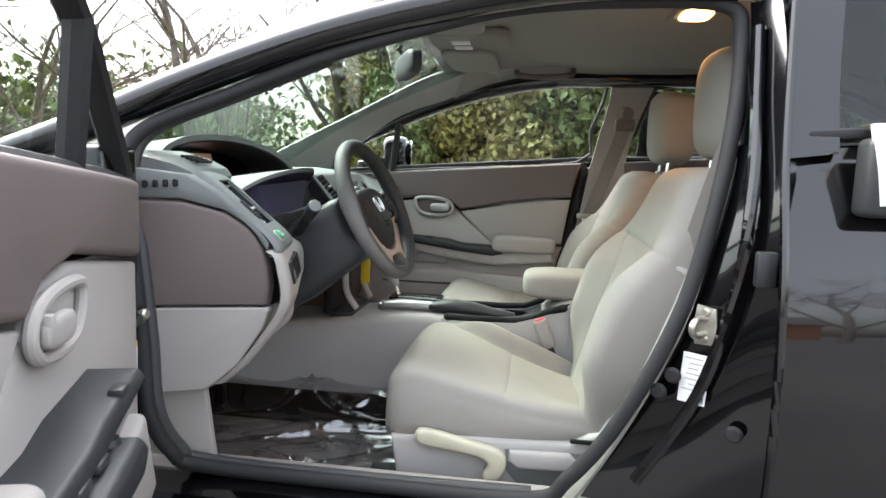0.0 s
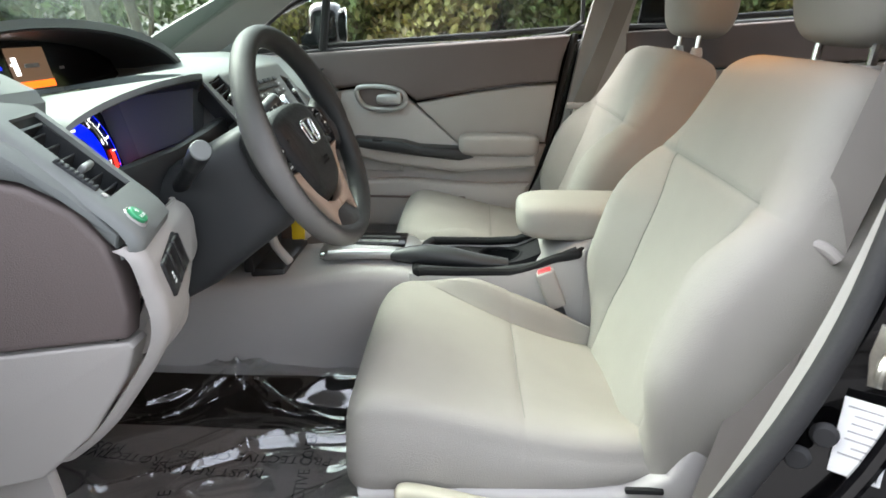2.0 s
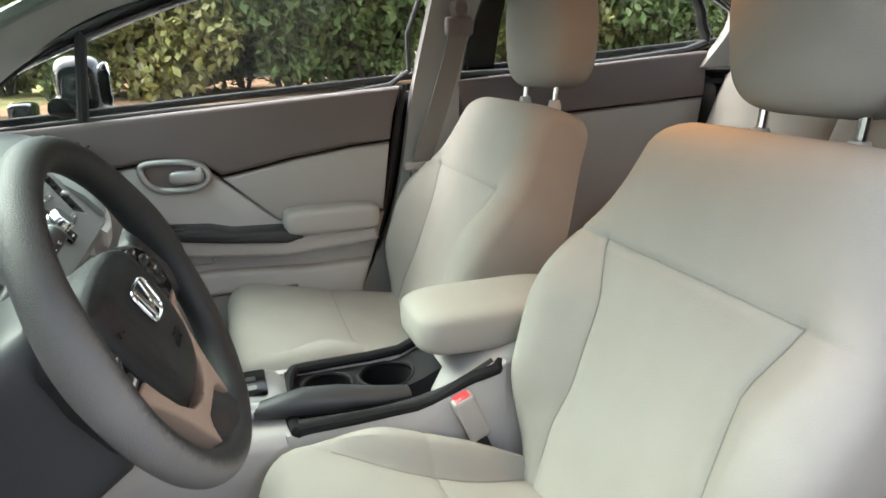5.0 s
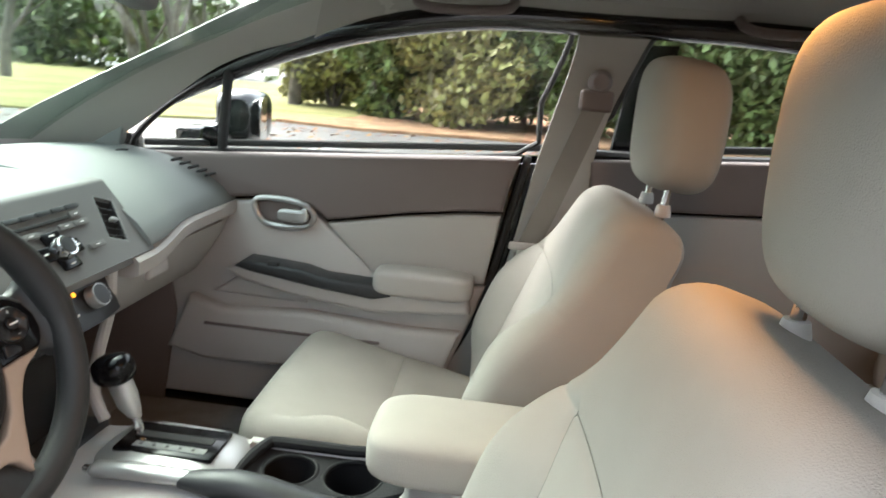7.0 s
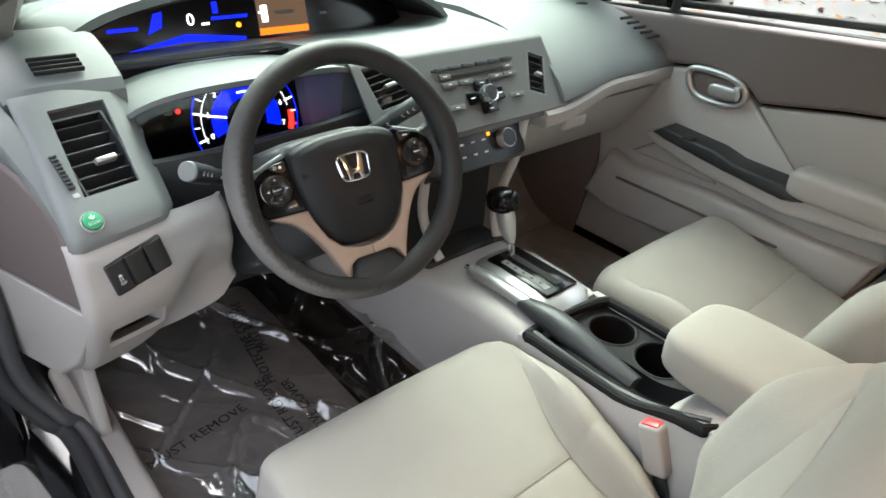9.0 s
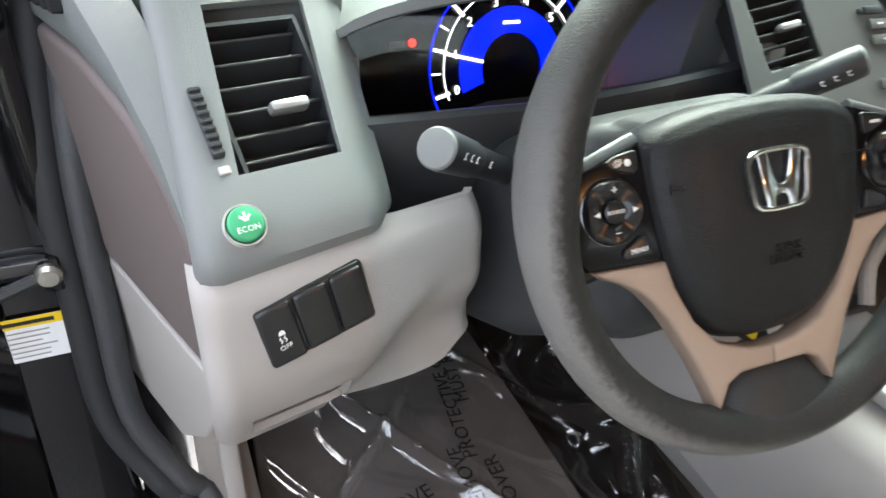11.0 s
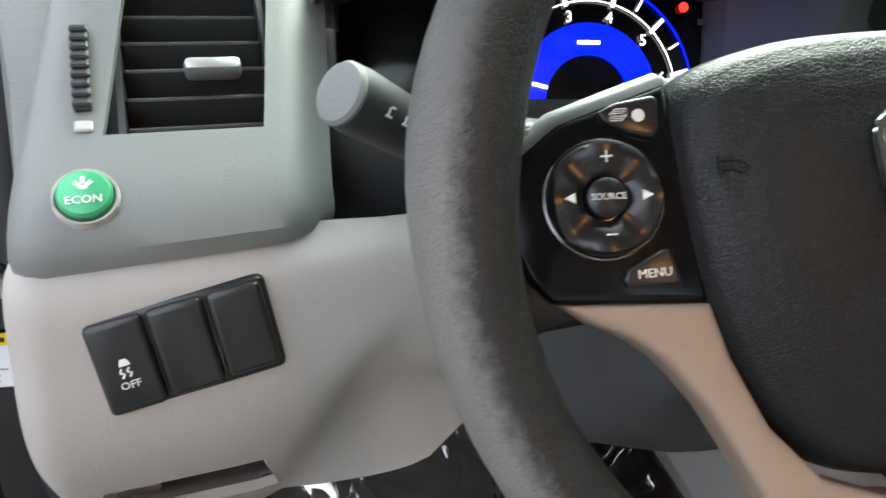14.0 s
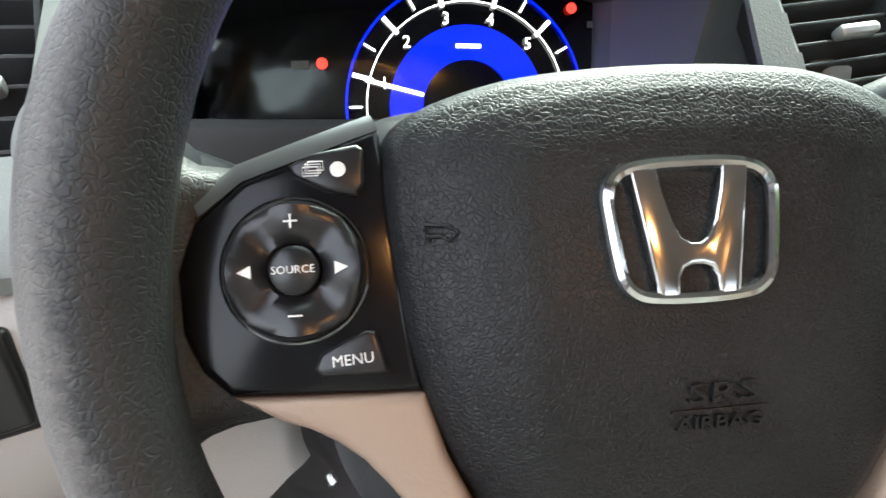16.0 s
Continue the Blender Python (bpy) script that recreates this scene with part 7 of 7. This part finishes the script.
words = [text_bm(w, 0.030, 0.0002, pose(x, y, 0.2065, 0, 0, r)) for w, x, y, r in (("PROTECTIVE COVER", -0.12, -0.36, 178), ("MUST REMOVE", -0.19, -0.40, 178), ("PROTECTIVE COVER", -0.40, -0.36, 172), ("MUST REMOVE", -0.46, -0.33, 172), ("MUST REMOVE", -0.22, -0.55, 100), ("PROTECTIVE COVER", -0.02, -0.42, 95))]
for w_ in words:
    part("film_print", w_, DARKINK, film, "dark printed warning")
pmat = thing("floor_mat", "dark carpet mat in the passenger footwell", "floor mat", (-0.2, 0.38, 0.19))
part("mat_body", extr([(-0.60, 0.64), (0.10, 0.64), (0.13, 0.60), (0.13, 0.18), (0.10, 0.155), (-0.60, 0.16)], "z", 0.190, 0.204, 0.005), MAT, pmat)
part("mat_toe", sheet(lambda u, v: (-0.40 - 0.24 * u, v, 0.200 + 0.26 * u * u), spread(0, 1, 10), spread(0.14, 0.655, 8), (0, 0, 0.012)), MAT, pmat)

# roof fittings
mirror = thing("rear_view_mirror", "black interior rear view mirror on the windscreen", "mirror", (-0.02, 0.0, 1.15))
part("mirror_housing", blob((0.0, -0.005, 1.150), (0.022, 0.115, 0.034), 0.5, 28, 16, Matrix.Translation((0, 0, 1.15)) @ Matrix.Rotation(radians(22), 4, "Z") @ Matrix.Translation((0, 0, -1.15))), BLACK, mirror)
part("mirror_arm", tube([(0.0, 0, 1.165), (-0.03, 0, 1.195), (0.0, 0.0, 1.225)], 0.008, 8), BLACK, mirror)
overhead = thing("overhead_console", "grey overhead console with map lamps", "overhead console", (0.16, 0.0, 1.22))
part("housing", blob((0.17, 0.0, 1.226), (0.11, 0.09, 0.018), 0.4), HEADLINER, overhead)
for y in (-0.035, 0.035):
    part("map_lamp", rbox((0.15, y, 1.207), (0.05, 0.04, 0.006), 0.003), PAPER, overhead, "pale lamp lens")
for s in (-1, 1):
    vis = thing("sun_visor", "grey cloth sun visor folded up", "sun visor", (0.14, 0.33 * s, 1.21), group="sun visors")
    part("visor", blob((0.145, 0.32 * s, 1.215), (0.085, 0.19, 0.010), 0.4, 30, 10), HEADLINER, vis)
for x in (0.38, 1.02):
    gh = thing("grab_handle", "dark grey grab handle on the roof rail", "grab handle", (x, 0.55, 1.21), group="grab handles")
    part("grip", tube(smooth_path([(x - 0.10, 0.562, 1.222), (x - 0.09, 0.53, 1.205), (x - 0.05, 0.522, 1.198), (x + 0.05, 0.522, 1.200), (x + 0.09, 0.53, 1.208), (x + 0.10, 0.562, 1.226)], 5), 0.010, 10), TAUPE, gh)
dome = thing("dome_lamp", "lit warm dome lamp in the headliner", "ceiling lamp", (0.73, -0.12, 1.25))
part("lamp_body", rbox((0.71, -0.215, 1.246), (0.10, 0.16, 0.014), 0.006, 3), HEADLINER, dome)
part("lamp_lens", blob((0.71, -0.23, 1.238), (0.034, 0.05, 0.008), 0.5), LAMP_GLOW, dome, "glowing warm lens")
lamp_data = bpy.data.lights.new("dome_light", "AREA")
lamp_data.energy, lamp_data.color, lamp_data.shape, lamp_data.size, lamp_data.size_y = 0.32, (1.0, 0.46, 0.14), "RECTANGLE", 0.06, 0.09
new("dome_light", lamp_data).matrix_world = look((0.71, -0.23, 1.226), (0.71, -0.23, 0.5))

# passenger's outside mirror
om = thing("door_mirror", "black outside mirror on the passenger door", "mirror", (-0.20, 0.82, 0.90))
part("housing", blob((-0.205, 0.865, 0.925), (0.055, 0.095, 0.070), 0.55, 28, 18), PAINT, om, "black housing")
part("mirror_glass", moved(blob((0, 0, 0), (0.004, 0.078, 0.055), 0.55, 28, 16), Matrix.Translation((-0.152, 0.868, 0.925)) @ Matrix.Rotation(radians(12), 4, "Z")), MIRROR, om, "mirror glass")
part("foot", tube([(-0.24, 0.74, 0.875), (-0.215, 0.82, 0.895)], [0.03, 0.025], 10), PAINT, om)

# key box hung on the rear window
box = thing("lock_box", "white and black key lock box hung over the rear window", "lock box", (0.86, -0.79, 0.88))
part("box_body", rbox((0.885, -0.805, 0.880), (0.10, 0.05, 0.115), 0.012, 3), BLACK, box, "black box body")
part("box_cover", extr([(0.835, 0.955), (0.95, 0.955), (0.95, 0.830), (0.855, 0.840), (0.848, 0.885)], "y", -0.815, -0.838, 0.006, 2), PAPER, box, "white cover")
part("hook", rbox((0.885, -0.765, 0.955), (0.06, 0.06, 0.010), 0.003), STEEL, box)


# ---------------------------------------------------------------- outside
def outdoor_material(name, a, b, scale, rough=0.9, bump=0.01, fine=30.0):
    """Two tones mixed by broad and fine noise."""
    m = bpy.data.materials.new(name)
    m.use_nodes = True
    n, l = m.node_tree.nodes, m.node_tree.links
    bs = n["Principled BSDF"]
    bs.inputs["Roughness"].default_value = rough
    co = n.new("ShaderNodeTexCoord")
    n1, n2 = n.new("ShaderNodeTexNoise"), n.new("ShaderNodeTexNoise")
    n1.inputs["Scale"].default_value, n1.inputs["Detail"].default_value = scale, 8
    n2.inputs["Scale"].default_value, n2.inputs["Detail"].default_value = fine, 4
    l.new(co.outputs["Object"], n1.inputs["Vector"])
    l.new(co.outputs["Object"], n2.inputs["Vector"])
    add = n.new("ShaderNodeMath")
    add.operation = "MULTIPLY_ADD"
    add.inputs[1].default_value = 0.5
    l.new(n2.outputs["Fac"], add.inputs[0])
    l.new(n1.outputs["Fac"], add.inputs[2])
    ramp = n.new("ShaderNodeValToRGB")
    ramp.color_ramp.elements[0].position, ramp.color_ramp.elements[1].position = 0.55, 0.95
    ramp.color_ramp.elements[0].color, ramp.color_ramp.elements[1].color = (*a, 1), (*b, 1)
    l.new(add.outputs[0], ramp.inputs[0])
    l.new(ramp.outputs[0], bs.inputs["Base Color"])
    bm_ = n.new("ShaderNodeBump")
    bm_.inputs["Distance"].default_value = bump
    l.new(n2.outputs["Fac"], bm_.inputs["Height"])
    l.new(bm_.outputs[0], bs.inputs["Normal"])
    return m


ASPHALT = outdoor_material("wet_asphalt", (0.050, 0.049, 0.048), (0.100, 0.092, 0.087), 0.6, 0.6, 0.004, 90)
GRASS = outdoor_material("winter_grass", (0.20, 0.21, 0.07), (0.40, 0.35, 0.15), 0.5, 0.95, 0.03, 40)
LITTER = outdoor_material("leaf_litter", (0.16, 0.07, 0.03), (0.32, 0.20, 0.11), 1.5, 0.95, 0.03, 25)
BARK = outdoor_material("bark", (0.06, 0.05, 0.042), (0.16, 0.14, 0.12), 3.0, 0.95, 0.02, 25)
LEAF = material("evergreen_leaf", (0.125, 0.165, 0.055), 0.55, blotch=0.25, blotch_size=1.2, island=0.55)
LEAF_OLIVE = material("olive_leaf", (0.23, 0.22, 0.075), 0.6, blotch=0.25, blotch_size=1.2, island=0.5)
DRY_LEAF = material("dry_leaf", (0.24, 0.10, 0.04), 0.8, blotch=0.3, blotch_size=0.7, island=0.5)
LINE = material("worn_road_paint", (0.55, 0.54, 0.52), 0.7, blotch=0.3, blotch_size=0.08)
BRICK = outdoor_material("brick_wall", (0.25, 0.10, 0.05), (0.34, 0.15, 0.08), 4.0, 0.9, 0.006, 14)
SHINGLE = outdoor_material("roof_shingle", (0.07, 0.065, 0.06), (0.14, 0.13, 0.12), 3.0, 0.9, 0.01, 20)
TRIM = material("white_house_trim", (0.6, 0.59, 0.57), 0.6, blotch=0.05)

tagged(part("ground", lathe([(0.0, GROUND_Z), (6, GROUND_Z), (30, GROUND_Z), (120, GROUND_Z), (900, GROUND_Z), (900, GROUND_Z - 0.5), (0, GROUND_Z - 0.5)], 64), ASPHALT), "grey asphalt parking lot scattered with leaves", "ground", kind="structure")
tagged(part("grass_verge", extr([(-60, 9.5), (-9, 10.5), (-6.2, 11.6), (-4.6, 13.2), (-3.6, 16), (-4, 40), (-60, 60)], "z", GROUND_Z - 0.05, GROUND_Z + 0.05, 0.02), GRASS), "winter grass verge beside the lot", "grass", kind="structure")
tagged(part("leaf_bank", extr([(-4.55, 13.2), (-2.6, 12.8), (0.5, 13.6), (6, 14.2), (22, 14.6), (30, 30), (-4, 30), (-3.55, 16)], "z", GROUND_Z - 0.05, GROUND_Z + 0.07, 0.03), LITTER), "bank of brown leaf litter under the bushes", "leaf litter", kind="structure")
for k, (x, y, r, ln) in enumerate(((-4.6, 8.6, 62, 4.2), (-1.6, 10.2, 62, 4.0), (1.4, 10.6, 62, 4.0), (-7.4, 7.4, 62, 4.2), (4.4, 10.6, 62, 4.0))):
    tagged(part("parking_line", rbox((0, 0, 0), (ln, 0.10, 0.006), 0, 1, pose(x, y, GROUND_Z + 0.003, 0, 0, r)), LINE), "worn white parking line", "parking line", "parking lines", "structure")

# fallen leaves on the asphalt
rng = np.random.default_rng(4)


def cards(n, centres, size, flat=0.0, aspect=0.6):
    """Small pointed leaves at the given places, turned at random."""
    a = rng.uniform(0, 2 * math.pi, n)
    nrm = rng.normal(size=(n, 3))
    nrm[:, 2] = np.abs(nrm[:, 2]) + flat
    nrm /= np.linalg.norm(nrm, axis=1)[:, None]
    t = np.cross(nrm, np.stack([np.cos(a), np.sin(a), np.zeros(n)], 1) + 1e-6)
    t /= np.linalg.norm(t, axis=1)[:, None]
    b = np.cross(nrm, t)
    s = (size * rng.uniform(0.6, 1.35, n))[:, None]
    v = np.stack([centres - t * s, centres + b * s * aspect + nrm * s * 0.15, centres + t * s, centres - b * s * aspect + nrm * s * 0.15], 1).reshape(-1, 3)
    f = np.arange(4 * n).reshape(-1, 4)
    return v, f


def leaf_mesh(name, v, f, mat):
    me = bpy.data.meshes.new(name)
    me.from_pydata(v.tolist(), [], f.tolist())
    me.materials.append(mat)
    me.update()
    return me


N_ = 5200
lx, ly = rng.uniform(-9, 12, N_), rng.uniform(2.0, 14.5, N_)
dens = np.array([noise.noise(Vector((x * 0.5, y * 0.5, 0))) for x, y in zip(lx, ly)]) + 0.05 * (ly - 8)
keep_ = dens > rng.uniform(-0.3, 0.55, N_)
pts = np.stack([lx[keep_], ly[keep_], np.full(keep_.sum(), GROUND_Z + 0.012)], 1)
v_, f_ = cards(len(pts), pts, 0.055, flat=3.0)
tagged(new("fallen_leaves", leaf_mesh("fallen_leaves", v_, f_, DRY_LEAF)), "brown fallen leaves on the asphalt", "leaves", kind="stuff")


def bush_crown(seed, h, r, n, mat, size):
    g = np.random.default_rng(seed)
    lumps = g.normal(size=(40, 3))
    lumps /= np.linalg.norm(lumps, axis=1)[:, None]
    lumps[:, 2] = lumps[:, 2]
    lumps *= np.array([r * 0.72, r * 0.72, h * 0.46]) * g.uniform(0.35, 1.0, 40)[:, None]
    lumps[:, 2] += h * 0.48
    which = g.integers(0, 40, n)
    d = g.normal(size=(n, 3))
    d /= np.linalg.norm(d, axis=1)[:, None]
    rad = g.uniform(0.55, 1.05, n)[:, None] * g.uniform(0.22, 0.42, 40)[which][:, None] * r
    p = lumps[which] + d * rad * np.array([1, 1, 0.85])
    p[:, 2] = np.maximum(p[:, 2], 0.05)
    v, f = cards(n, p, size, flat=0.2)
    return leaf_mesh("crown", v, f, mat)


def bush(seed, h, r, mat, size, n):
    e = thing("evergreen_bush", "dense evergreen bush with small glossy leaves", "bush", (0, 0, 0), group="bushes behind the lot")
    o = new("crown", bush_crown(seed, h, r, n, mat, size))
    o.parent = e
    stems = [tube([(0.1 * math.cos(a), 0.1 * math.sin(a), 0), (0.35 * r * math.cos(a), 0.35 * r * math.sin(a), h * 0.45), (0.5 * r * math.cos(a + 0.4), 0.5 * r * math.sin(a + 0.4), h * 0.8)], [0.06, 0.04, 0.015], 6) for a in (0.3, 1.5, 2.7, 4.0, 5.2)]
    part("stems", merged(*stems), BARK, e)
    return e


kinds = [bush(1, 5.4, 2.4, LEAF, 0.13, 15000), bush(2, 4.8, 2.2, LEAF_OLIVE, 0.12, 15000), bush(3, 6.2, 2.6, LEAF, 0.14, 15000)]
spots = [(-3.0, 17.5, 0), (-0.6, 16.4, 1), (1.8, 16.2, 0), (4.0, 16.6, 2), (6.6, 16.4, 0), (9.0, 16.8, 1), (11.6, 16.8, 2), (14.4, 17.2, 0), (17.4, 17.6, 1), (-2.0, 20.5, 2), (1.0, 20.0, 2), (4.5, 20.3, 0), (8.0, 20.5, 2), (12.0, 20.6, 0), (16.0, 21, 2), (20.5, 19, 0), (-5.4, 21.0, 1)]
for k, (x, y, i) in enumerate(spots):
    m = pose(x, y, GROUND_Z, 0, 0, 67 * k)
    if k < 3:
        kinds[k].matrix_basis = m if i == k else pose(x, y, GROUND_Z, 0, 0, 67 * k)
    else:
        copy_thing(kinds[i], m)


def bare_tree_bm(seed, height, spread_):
    g = random.Random(seed)
    verts, faces = [], []

    def limb(p, d, length, r, depth):
        n = 4 if depth > 0 else 3
        path, q = [p.copy()], p.copy()
        dd = d.copy()
        for _ in range(n):
            dd = (dd + Vector((g.gauss(0, 0.13), g.gauss(0, 0.13), g.gauss(0.04, 0.08)))).normalized()
            q = q + dd * (length / n)
            path.append(q.copy())
        sides = 7 if depth >= 3 else 4
        base = len(verts)
        for i, c in enumerate(path):
            t = (path[min(i + 1, n)] - path[max(i - 1, 0)]).normalized()
            s1 = t.cross(Vector((0.31, 0.8, 0.2))).normalized()
            s2 = t.cross(s1)
            rr = r * (1 - 0.62 * i / n)
            for k in range(sides):
                a = 2 * math.pi * k / sides
                verts.append(c + rr * (math.cos(a) * s1 + math.sin(a) * s2))
        for i in range(n):
            for k in range(sides):
                k2 = (k + 1) % sides
                faces.append((base + i * sides + k, base + i * sides + k2, base + (i + 1) * sides + k2, base + (i + 1) * sides + k))
        if depth == 0:
            return
        count = 5 if depth >= 2 else 4
        for i in range(count):
            at = g.uniform(0.3 if depth > 2 else 0.2, 1.0)
            c = path[0].lerp(path[-1], at) if depth < 3 else path[min(n, int(at * n))]
            c = path[min(n, max(1, round(at * n)))]
            side = Vector((g.gauss(0, 1), g.gauss(0, 1), g.uniform(-0.1, 0.6))).normalized()
            limb(c, (dd * 0.6 + side * spread_).normalized(), length * g.uniform(0.45, 0.72), r * (1 - 0.6 * at) * 0.62, depth - 1)

    limb(Vector((0, 0, -0.1)), Vector((0, 0, 1)), height * 0.55, height * 0.017, 4)
    return verts, faces


def bare_tree(seed, height, spread_=0.8):
    e = thing("bare_tree", "leafless winter tree with grey branches", "tree", (0, 0, 0), group="bare trees")
    v, f = bare_tree_bm(seed, height, spread_)
    me = bpy.data.meshes.new("trunk")
    me.from_pydata([tuple(p) for p in v], [], f)
    me.materials.append(BARK)
    me.polygons.foreach_set("use_smooth", [True] * len(me.polygons))
    me.update()
    o = new("trunk", me)
    o.parent = e
    return e


trees = [bare_tree(11, 11.0), bare_tree(12, 13.0), bare_tree(13, 9.0, 0.95)]
tspots = [(-9.5, 16.5, 0), (-6.4, 20.0, 1), (-13.5, 15.5, 2), (-12.0, 24.0, 1), (-17.0, 21.0, 0), (-20.0, 14.0, 1), (-8.5, 28.0, 0), (-24.0, 27.0, 1), (-16.0, 33.0, 2), (-28.0, 18.0, 0), (-3.0, 27.0, 1), (-21.0, 38.0, 1), (-33.0, 26.0, 0), (-11.0, 40.0, 1), (-27.0, 8.0, 2), (-18.0, 6.5, 0), (-14.0, 11.0, 1), (-22.0, 10.0, 2), (-36.0, 16.0, 1), (-40.0, 28.0, 0), (-30.0, 33.0, 2), (-45.0, 20.0, 1),
          (4.0, -24.0, 0), (9.5, -21.0, 1), (-3.0, -28.0, 2), (15.0, -26.0, 0), (0.5, -32.0, 1)]
for k, (x, y, i) in enumerate(tspots):
    m = pose(x, y, GROUND_Z, 0, 0, 131 * k)
    if k < 3:
        trees[k].matrix_basis = m
    else:
        copy_thing(trees[i], m)

# evergreen woods far behind
wood_p = []
g = np.random.default_rng(9)
for k in range(82):
    x, y = (g.uniform(-14, 40), g.uniform(34, 50)) if k < 46 else (g.uniform(-75, -14), g.uniform(36, 60))
    h = g.uniform(8, 15) if k < 46 else g.uniform(4.5, 7.5)
    n = 520
    p = g.normal(size=(n, 3)) * np.array([2.2, 2.2, h * 0.28]) + np.array([x, y, h * 0.55])
    wood_p.append(p)
wood_p = np.concatenate(wood_p)
wood_p[:, 2] = np.maximum(wood_p[:, 2], 0)
v_, f_ = cards(len(wood_p), wood_p, 0.40, flat=0.2)
tagged(new("far_woods", leaf_mesh("far_woods", v_, f_, LEAF)), "dark evergreen woods far behind the trees", "woods", kind="stuff")

# brick house beyond the verge
house = thing("brick_house", "low brown brick house with a pale eave behind the trees", "house", (-34.0, 22.0, GROUND_Z))
hm = pose(-34.0, 22.0, GROUND_Z, 0, 0, 28)


def hpart(name, bm, mat, parent=None, label=""):
    return part(name, moved(bm, hm), mat, parent or house, label)


hpart("wall", rbox((0, 0, 1.45), (14, 8, 2.9), 0.02), BRICK, label="brown brick walls")
hpart("roof", extr([(-4.6, 2.9), (4.6, 2.9), (4.6, 3.05), (0, 4.9), (-4.6, 3.05)], "x", -7.6, 7.6, 0.02), SHINGLE, label="grey shingle roof")
hpart("eave", merged(rbox((0, -4.62, 2.98), (15.2, 0.08, 0.28), 0.01), rbox((7.62, 0, 2.98), (0.08, 9.2, 0.28), 0.01)), TRIM, label="pale eave board")
for x in (-4.5, -1.0, 3.2):
    wnd = hpart("window", rbox((x, -4.03, 1.65), (1.3, 0.10, 1.3), 0.01), TRIM)
    hpart("pane", rbox((x, -4.09, 1.65), (1.1, 0.02, 1.1), 0), SCREEN, wnd)
hpart("door", rbox((5.4, -4.04, 1.05), (1.0, 0.08, 2.1), 0.01), TRIM)
house2 = thing("brick_house", "low brick house across the lot behind trees", "house", (6.0, -38.0, GROUND_Z))
hm = pose(6.0, -38.0, GROUND_Z, 0, 0, 184)
_first, house = house, house2
hpart("wall", rbox((0, 0, 1.45), (16, 8, 2.9), 0.02), BRICK)
hpart("roof", extr([(-4.6, 2.9), (4.6, 2.9), (4.6, 3.05), (0, 4.9), (-4.6, 3.05)], "x", -8.6, 8.6, 0.02), SHINGLE)
